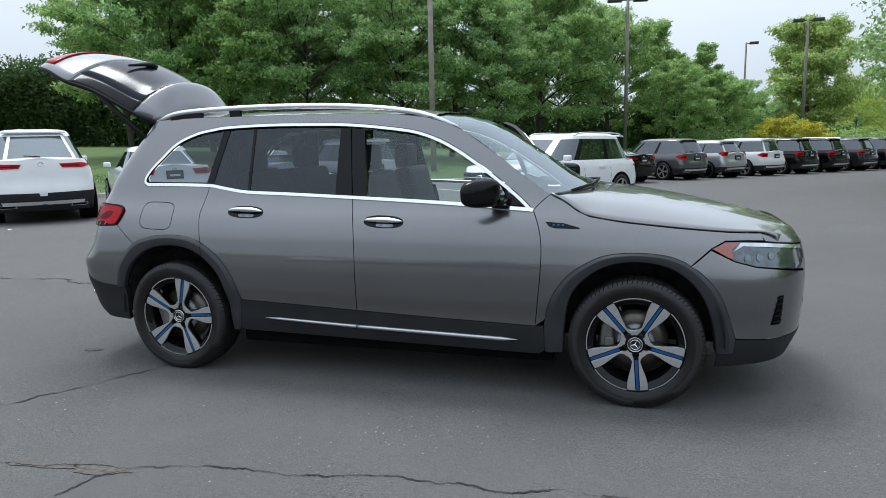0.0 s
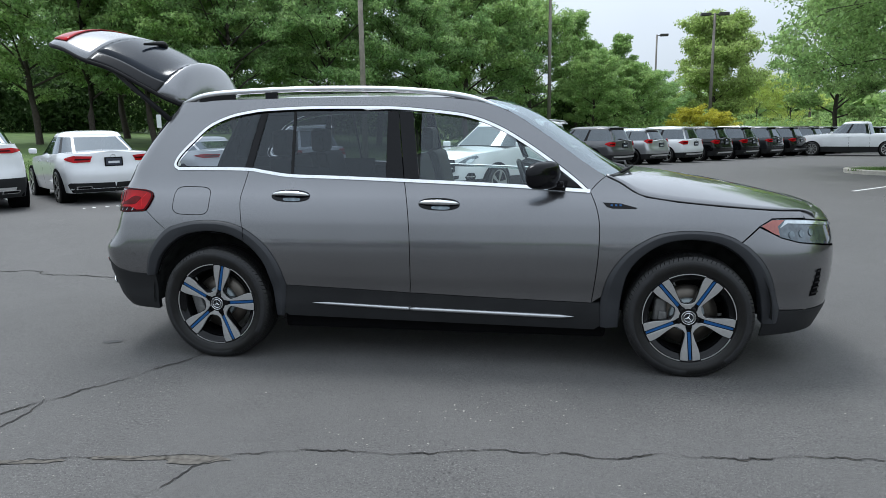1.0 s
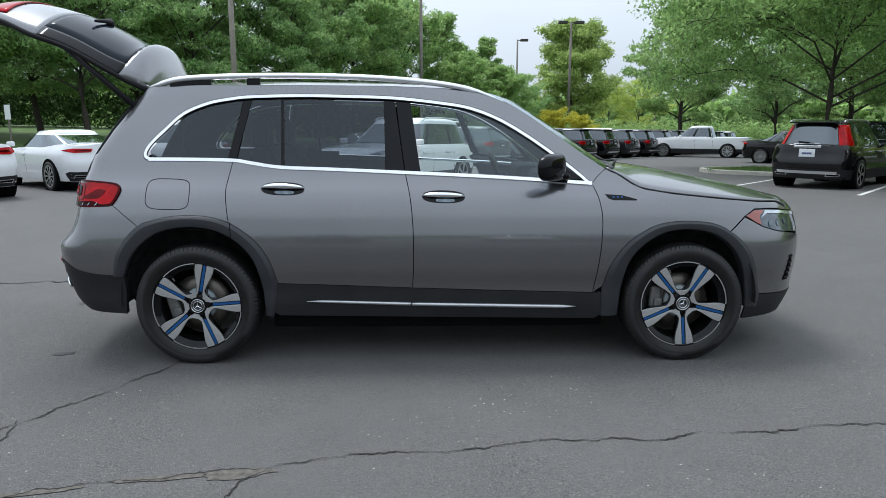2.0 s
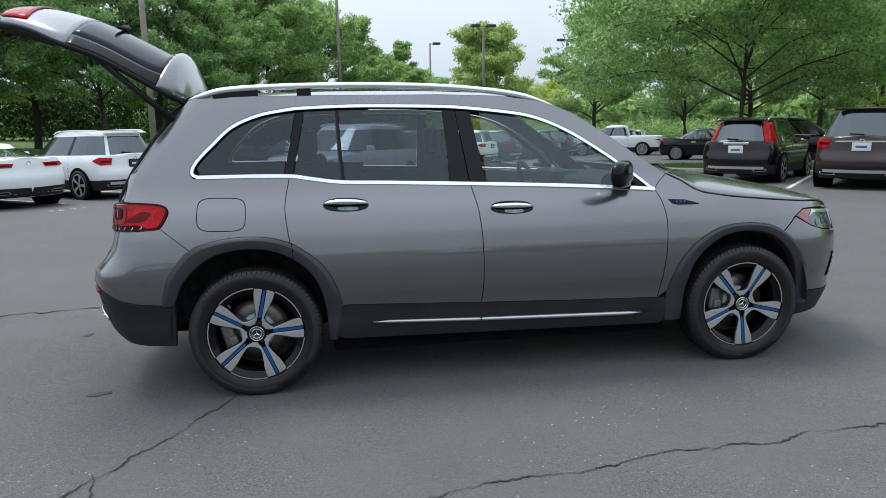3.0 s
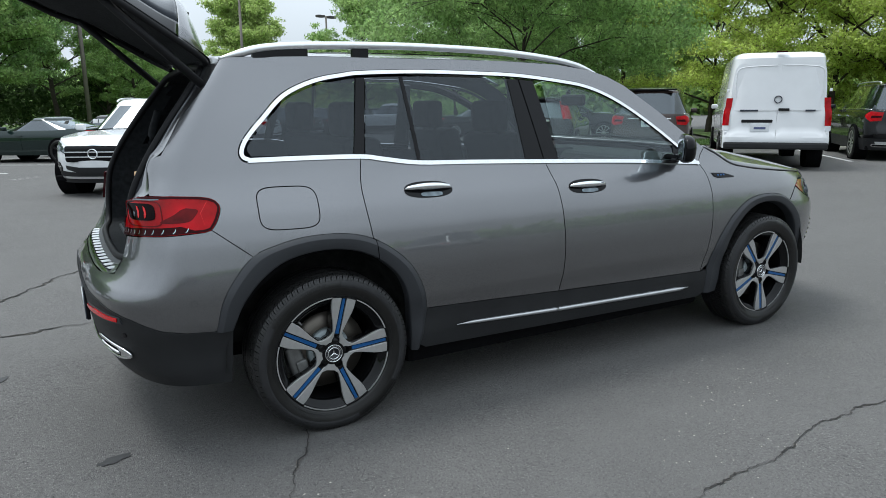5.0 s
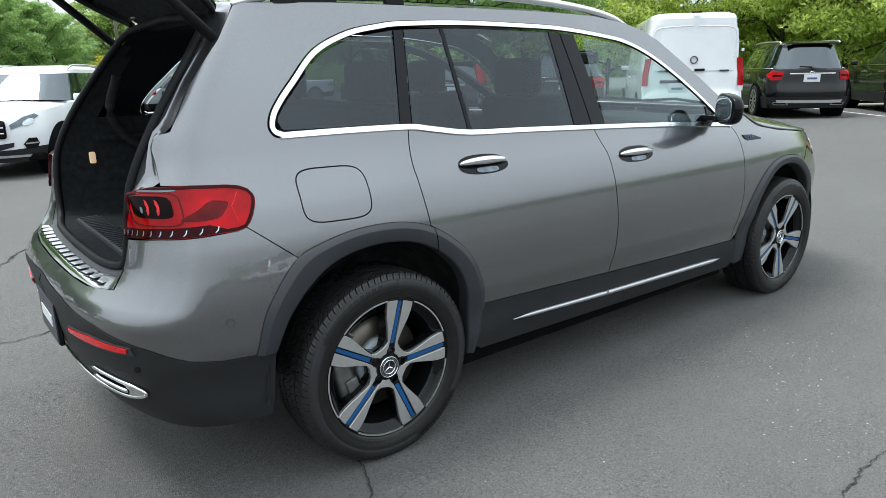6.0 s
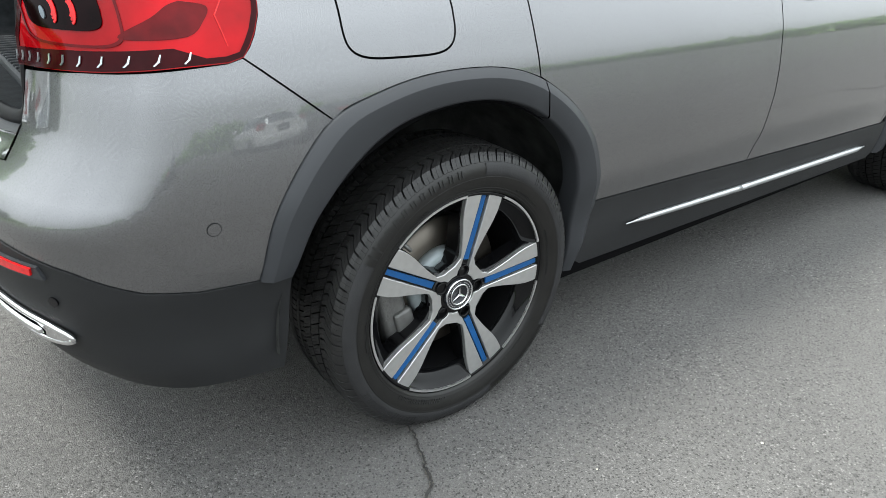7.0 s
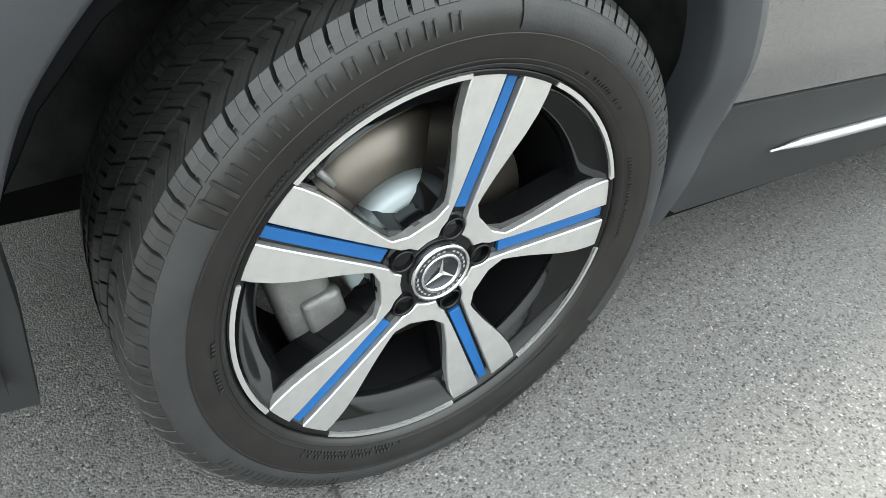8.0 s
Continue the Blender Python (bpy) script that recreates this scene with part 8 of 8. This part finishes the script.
def tree(name, h, spread, trunk_h, leaf, count, size, seed, label, shape="round", trunk_r=0.16, limbs=13, clump=0.15, droop=0.0):
    """A tree at the origin: tapered trunk, limbs that fork twice, and flat leaf sprays along the twigs."""
    rnd = random.Random(seed)
    t = tagged(empty("tree"), label, "tree", "trees")
    vs, fs = [], []

    def limb(pts, radii, seg=6):
        v, f = tube(pts, radii, seg)
        o = len(vs)
        vs.extend([tuple(q) for q in v])
        fs.extend([tuple(o + i for i in q) for q in f])
    lean = Vector((rnd.uniform(-.35, .35), rnd.uniform(-.35, .35), 0))
    zc, hz = (trunk_h * 0.85 + h) / 2, (h - trunk_h * 0.85) / 2

    def stem(z):
        return lean * (z / h) + Vector((0.12 * math.sin(z * 1.1 + seed), 0.12 * math.cos(z * 0.9 + seed), z))
    zs = [-0.2, 0.25, trunk_h * 0.6, trunk_h, h * 0.4 + trunk_h * 0.3, h * 0.75, h * 0.93]
    limb([tuple(stem(z)) for z in zs], [trunk_r * 1.55, trunk_r * 1.1, trunk_r, trunk_r * 0.92, trunk_r * 0.6, trunk_r * 0.28, 0.02], 10)
    cen, rad = [], []

    def inside(q):
        f = (q.z - zc) / hz
        if shape == "cone":
            return math.hypot(q.x, q.y) < spread * max(0.05, 0.62 - 0.55 * f)
        return (q.x / spread) ** 2 + (q.y / spread) ** 2 + (f if f > 0 else f * 0.9) ** 2 < 1.0
    for k in range(limbs):
        f = (k + 0.5 * rnd.random()) / limbs
        z = trunk_h * 0.9 + (h * 0.86 - trunk_h * 0.9) * f ** 1.15
        a = k * 2.4 + rnd.uniform(-0.5, 0.5)
        el = radians((12 if shape == "round" else 22) + 55 * f + rnd.uniform(-8, 8))
        base = stem(z)
        d = Vector((math.cos(a) * math.cos(el), math.sin(a) * math.cos(el), math.sin(el)))
        reach = 0.6
        while reach < spread * 1.6 and inside(base + d * reach):
            reach += 0.15
        reach *= rnd.uniform(0.82, 1.02)
        r0 = trunk_r * (0.42 - 0.26 * f)
        bend = Vector((rnd.uniform(-.12, .12), rnd.uniform(-.12, .12), 0.10)) * reach
        pts = [base + d * reach * u + bend * math.sin(math.pi * u) - Vector((0, 0, droop * reach * u * u)) for u in (0, 0.3, 0.6, 0.85, 1.0)]
        limb([tuple(q) for q in pts], [r0, r0 * 0.75, r0 * 0.5, r0 * 0.28, 0.012])
        side = d.cross(Vector((0, 0, 1)))
        side.normalize()
        nt = max(4, int(reach * 1.9))
        for j in range(nt):
            u = 0.25 + 0.75 * (j + rnd.random() * 0.6) / nt
            i = min(3, int(u / 0.26))
            b = pts[i].lerp(pts[i + 1], min(1, max(0, (u - (0, 0.3, 0.6, 0.85)[i]) / (0.3, 0.3, 0.25, 0.15)[i])))
            s_ = 1 if j % 2 else -1
            e = d * rnd.uniform(0.2, 0.7) + side * s_ * rnd.uniform(0.4, 1.0) + Vector((0, 0, rnd.uniform(-0.25, 0.65) - droop))
            e.normalize()
            ln = reach * rnd.uniform(0.22, 0.42) * (1.15 - 0.5 * u) + 0.3
            tip = b + e * ln
            limb([tuple(b), tuple(b.lerp(tip, 0.5) + Vector((0, 0, 0.06))), tuple(tip)], [r0 * 0.35, r0 * 0.2, 0.006], 5)
            for w in (0.3, 0.5, 0.7, 0.9, 1.08):
                if rnd.random() < 0.88:
                    c = b.lerp(tip, w) + Vector((rnd.uniform(-1, 1), rnd.uniform(-1, 1), rnd.uniform(-.6, .8))) * spread * 0.06
                    cen.append(tuple(c))
                    rad.append(spread * clump * rnd.uniform(0.6, 1.25))
    for k in range(9):
        z = h * (0.80 + 0.2 * k / 9)
        w = spread * 0.28 * (1.25 - k / 9)
        cen.append(tuple(stem(z) + Vector((rnd.uniform(-1, 1) * w, rnd.uniform(-1, 1) * w, 0))))
        rad.append(spread * clump * rnd.uniform(0.6, 1.0))
    raw("trunk", vs, fs, M["bark"], t)
    v, f = leaf_cloud(cen, rad, count, size, seed, 0.5)
    crown = new("crown", fast_mesh("crown", v, f, M[leaf]))
    crown.parent = t
    return t


def put_tree(src, x, y, ang, sc, sz=None):
    m = Matrix.Translation((x, y, ground_z(x, y) - 0.05)) @ Matrix.Rotation(radians(ang), 4, 'Z')
    o = copy_thing(src, m)
    o.scale = (sc, sc, sz or sc)
    return o


OAK = tree("oak", 13.0, 5.2, 3.1, "leaf_dark", 52000, 0.10, 3, "large dark green broadleaf tree", "round", 0.19, 22, 0.105)
OAK2 = tree("oak", 12.5, 5.0, 3.0, "leaf_mid", 52000, 0.10, 8, "large green broadleaf tree with spreading limbs", "round", 0.19, 21, 0.105)
LOCUST = tree("locust", 10.5, 7.0, 2.6, "leaf_locust", 120000, 0.076, 17, "broad airy green tree with dark spreading limbs", "round", 0.115, 26, 0.115, 0.16)
LIME = tree("lime", 9.0, 4.2, 1.1, "leaf_lime", 38000, 0.068, 12, "yellow-green broadleaf tree with full crown", "round", 0.13, 18, 0.12)
PALE = tree("pear", 9.5, 3.3, 1.3, "leaf_pale", 60000, 0.10, 21, "pale green pear-shaped tree", "round", 0.14, 24, 0.19)
CONE = tree("poplar", 12.0, 3.0, 1.4, "leaf_mid", 34000, 0.10, 33, "tall narrow green tree", "cone", 0.16, 20, 0.14)
YELLOW = tree("shrub", 3.0, 1.7, 0.4, "leaf_yellow", 9000, 0.07, 41, "small shrub with bright yellow leaves", "round", 0.05, 11, 0.2)


def set_tree(src, x, y, ang, sc, sz=None):
    src.matrix_basis = Matrix.Translation((x, y, ground_z(x, y) - 0.05)) @ Matrix.Rotation(radians(ang), 4, 'Z')
    src.scale = (sc, sc, sz or sc)


def bearing(az, d):
    """A place d metres from the walk's start, az degrees from +y towards +x."""
    return (math.sin(radians(az)) * d, -4.6 + math.cos(radians(az)) * d)


# wall of tall trees behind the lawn
set_tree(OAK, *bearing(-35.5, 46), 0, 1.0)
set_tree(OAK2, *bearing(-31.5, 45), 20, 0.95)
for k, (az, d, sc, src) in enumerate(((-33.5, 55, 1.15, OAK2), (-28.5, 49, 1.0, OAK2), (-25.5, 44, 0.95, OAK), (-22, 52, 1.15, OAK2), (-18.0, 45, 1.0, OAK), (-14.0, 50, 1.1, OAK2), (-10.5, 47, 0.82, OAK),
                                      (-7.0, 52, 1.05, OAK2), (-5.6, 56, 0.95, OAK), (-1.8, 60, 0.95, OAK2), (-39.2, 47, 1.0, OAK2))):
    put_tree(src, *bearing(az, d), 47 * k, sc)
set_tree(CONE, 1.9, 60.0, 0, 1.02)
put_tree(CONE, 6.2, 65.3, 90, 0.92)
put_tree(CONE, 4.0, 68.0, 200, 0.88)
put_tree(OAK2, 3.2, 52.0, 10, 0.60)
put_tree(OAK2, 6.6, 55.0, 60, 0.55)
put_tree(OAK, 9.0, 64.0, 60, 0.55)
put_tree(OAK, 11.5, 72.0, 160, 0.5)
set_tree(PALE, 16.9, 75.0, 0, 1.42)
put_tree(LIME, 23.5, 84.0, 130, 0.85)
put_tree(LIME, *bearing(17.2, 80), 210, 0.8)
set_tree(YELLOW, *bearing(10.6, 58), 0, 1.0)
put_tree(YELLOW, *bearing(12.6, 59), 120, 0.9)
# trees of the planted strip and beyond
set_tree(LOCUST, 13.9, 19.0, 20, 0.95)
set_tree(LIME, *bearing(46.5, 36), 0, 1.1)
put_tree(OAK2, 19.2, 47.0, 0, 0.85)
put_tree(OAK, 21.0, 36.5, 70, 0.72)
put_tree(OAK2, 27.5, 40.0, 140, 0.9)
put_tree(OAK2, *bearing(36.5, 50), 250, 0.95)
put_tree(OAK2, *bearing(40.0, 38), 30, 0.75)
put_tree(OAK, *bearing(43.5, 46), 180, 0.85)
for k, (az, d, sc) in enumerate(((50.5, 33, 1.1), (54.5, 32, 1.2), (58.5, 32, 1.2), (62.5, 31, 1.15), (66.5, 32, 1.2), (71, 33, 1.2), (76, 34, 1.2), (60, 43, 1.4))):
    put_tree(LIME, *bearing(az, d), 61 * k, sc)
def hedge(name, line, h, w, count, seed, label, leaf="hedge", size=0.17):
    rnd = random.Random(seed)
    cen, rad = [], []
    for (x0, y0), (x1, y1) in zip(line, line[1:]):
        n = max(2, int(math.hypot(x1 - x0, y1 - y0) / 0.8))
        for k in range(n):
            f = k / n
            x, y = x0 + (x1 - x0) * f, y0 + (y1 - y0) * f
            for z in (0.3, 0.6, 0.85):
                cen.append((x + rnd.uniform(-.3, .3) * w, y + rnd.uniform(-.3, .3) * w, ground_z(x, y) + h * z * rnd.uniform(0.85, 1.1)))
                rad.append(w * 0.5 * rnd.uniform(0.8, 1.2))
    v, f = leaf_cloud(cen, rad, count, size, seed, 0.9)
    return tagged(new(name, fast_mesh(name, v, f, M[leaf])), label, "hedge", kind="stuff")


hedge("hedge", [bearing(-56, 76), bearing(-46, 72), bearing(-34, 70)], 6.8, 4.5, 110000, 5, "dark green leafy hedge behind the lawn", "hedge", 0.15)
hedge("hedge", [(-46, 46), (-26, 58), (-6, 62), (8, 63)], 5.2, 3.4, 52000, 6, "low dark hedge under the trees")
hedge("hedge", [(4, 52), (20, 58), (40, 50)], 2.0, 2.4, 40000, 7, "green hedge beyond the parked cars", "leaf_mid", 0.09)
FAR_RING = [bearing(a, 118) for a in range(-70, 86, 6)]
hedge("far_woods", FAR_RING, 5.5, 5.5, 50000, 9, "distant green woods along the horizon", "leaf_mid", 0.75)
# unseen part of the ring, added behind the walk as a horizon for reflections
hedge("far_woods", [bearing(a, 105) for a in range(86, 292, 8)], 3.6, 4.0, 20000, 10, "distant green woods along the horizon", "leaf_dark", 0.9)
hedge("hedge", [(30, 14), (34, 6), (38, -4)], 5.0, 3.6, 80000, 8, "dense yellow-green bushes behind the parked cars", "leaf_lime", 0.085)

# lawn behind the far row, with its kerb
K0 = Vector((-6.0, 24.0))
RD = Vector((ROW.x, ROW.y))
ND = Vector((NOSE.x, NOSE.y))
kl = [tuple(K0 + RD * t) for t in np.linspace(-34, 46, 60)]
wall_line("kerb", kl, 0.14, 0.16, M["concrete"], "pale concrete kerb along the lawn", "kerb")
lo = [tuple(K0 + ND * 0.08 + RD * t) for t in (-34, 46)] + [tuple(K0 + ND * 70 + RD * t) for t in (60, -34)]
lawn("lawn", lo, 0.10, "mown green lawn under the trees", 0.05)
grass_tufts("grass", [tuple(K0 + ND * 0.2 + RD * t) for t in (-14, 14)] + [tuple(K0 + ND * 14 + RD * t) for t in (14, -14)], 30000, 0.09, 3)
# planted strip in front of the second row
S0, SD, SN = Vector((10.3, 17.8)), Vector((0.67, -0.742)), Vector((0.742, 0.67))
ring = []
for a in np.linspace(math.pi * 1.5, math.pi * 0.5, 12):
    ring.append(S0 + SN * 2.0 + SD * (2.0 * math.cos(a)) + SN * (2.0 * math.sin(a)))
out = [S0 + SD * 40] + [S0 + SN * 0] + [q for q in ring] + [S0 + SN * 4.0] + [S0 + SN * 4.0 + SD * 40]
out = [S0 + SD * 40 + SN * 0.0] + ring + [S0 + SD * 40 + SN * 4.0]
wall_line("kerb", [tuple(q) for q in out], 0.14, 0.16, M["concrete"], "pale concrete kerb round a planted strip", "kerb")
lawn("lawn", [tuple(q) for q in out], 0.11, "green grass of a planted strip", 0.03)
lawn("lawn", [tuple(q) for q in (S0 + SD * 9 + SN * 4.3, S0 + SD * 44 + SN * 4.3, S0 + SD * 44 + SN * 18, S0 + SD * 7 + SN * 18)], 0.08, "sunlit green lawn beyond the planted strip", 0.03)
grass_tufts("grass", [tuple(q) for q in [S0 + SD * 16, S0 - SD * 1.2, S0 + SN * 4 - SD * 1.2, S0 + SN * 4 + SD * 16]], 14000, 0.10, 4)


def stall_line(a, d, length, seed):
    a, d = Vector(a), Vector(d)
    pts = [tuple(a + d * length * k / 12) for k in range(13)]
    tagged(strip("stall_line", pts, 0.10, M["line_white"], 0.004, seed=seed), "worn white painted parking line", "road marking", "stall lines", kind="structure")


for k in range(-5, 16):
    a = Vector((-3.43, 16.39)) + RD * 2.75 * k
    stall_line(a, ND, 5.2, k + 20)
for k in range(-1, 7):
    a = Vector((9.26, 9.75)) + Vector((2.2, -1.99)) * k
    stall_line(a, Vector((0.67, 0.742)), 5.2, k + 60)


def ground_mark(x, y, seed):
    """A worn white stencilled stall mark: a row of short strokes."""
    rnd = random.Random(seed)
    for k in range(4):
        p = Vector((x, y)) + RD * (0.22 * k - 0.33)
        pts = [tuple(p - ND * 0.10), tuple(p + RD * rnd.uniform(-.05, .05)), tuple(p + ND * 0.10)]
        tagged(strip("stall_mark", pts, 0.07, M["line_white"], 0.004, seed=seed + k, rough=0.4), "worn white paint stroke on asphalt", "road marking", "stall marks", kind="structure")


for k, p in enumerate(((-9.9, 4.9), (-8.3, 7.5), (-6.4, 10.6), (-4.6, 12.7), (-3.0, 14.4), (-1.3, 17.6), (1.0, 19.8))):
    ground_mark(*p, 100 + 10 * k)


def lamp_post(x, y, h, heads, ang, mat, label, r=0.09):
    post = tagged(empty("street_lamp"), label, "street lamp", "lamp posts")
    bm = bmesh.new()
    add_cyl(bm, r * 1.1, r * 0.75, h, Matrix.Translation((0, 0, h / 2)), 12)
    part("pole", bm, mat, post, "", True)
    bm = bmesh.new()
    add_cyl(bm, 0.28, 0.28, 0.7, Matrix.Translation((0, 0, 0.25)), 16)
    part("footing", bm, M["concrete"], post)
    for k in range(heads):
        s = (1, -1)[k]
        bm = bmesh.new()
        add_box(bm, (0.5, 0.08, 0.08), Matrix.Translation((s * 0.28, 0, h - 0.12)), 0.01)
        arm = part("arm", bm, M["pole_dark"], post)
        bm = bmesh.new()
        add_box(bm, (0.95, 0.65, 0.27), Matrix.Translation((s * 0.85, 0, h - 0.08)), 0.04, 2)
        part("lamp_head", bm, M["pole_dark"], post)
    post.matrix_world = Matrix.Translation((x, y, ground_z(x, y))) @ Matrix.Rotation(radians(ang), 4, 'Z')
    return post


lamp_post(-0.2, 45.5, 10.9, 2, 10, M["pole_metal"], "tall bronze car park lamp post with two heads", 0.13)
lamp_post(15.4, 69.7, 13.0, 2, 0, M["pole_metal"], "tall bronze car park lamp post with boxy heads", 0.16)
lamp_post(12.0, 86.0, 13.0, 1, 0, M["pole_metal"], "far slim lamp post with one head", 0.13)
lamp_post(27.5, 78.0, 12.5, 2, 20, M["pole_metal"], "far bronze lamp post against the trees", 0.14)
bm = bmesh.new()
add_cyl(bm, 0.15, 0.11, 11.0, Matrix.Translation((0, 0, 5.4)), 12)
up = part("utility_pole", bm, M["pole_wood"], None, "", True)
up.matrix_world = Matrix.Translation((-8.9, 28.7, ground_z(-8.9, 28.7)))
tagged(up, "grey weathered wooden utility pole in the lawn", "utility pole")
sign = tagged(empty("road_sign"), "small white sign on a thin metal post", "road sign")
bm = bmesh.new()
add_cyl(bm, 0.03, 0.03, 2.1, Matrix.Translation((0, 0, 1.05)), 8)
part("post", bm, M["pole_metal"], sign)
bm = bmesh.new()
add_box(bm, (0.30, 0.01, 0.45), Matrix.Translation((0, -0.03, 1.95)), 0.004)
part("sign_plate", bm, M["plate_white"], sign)
sign.matrix_world = Matrix.Translation((-13.0, 17.5, ground_z(-13.0, 17.5))) @ Matrix.Rotation(radians(-30), 4, 'Z')
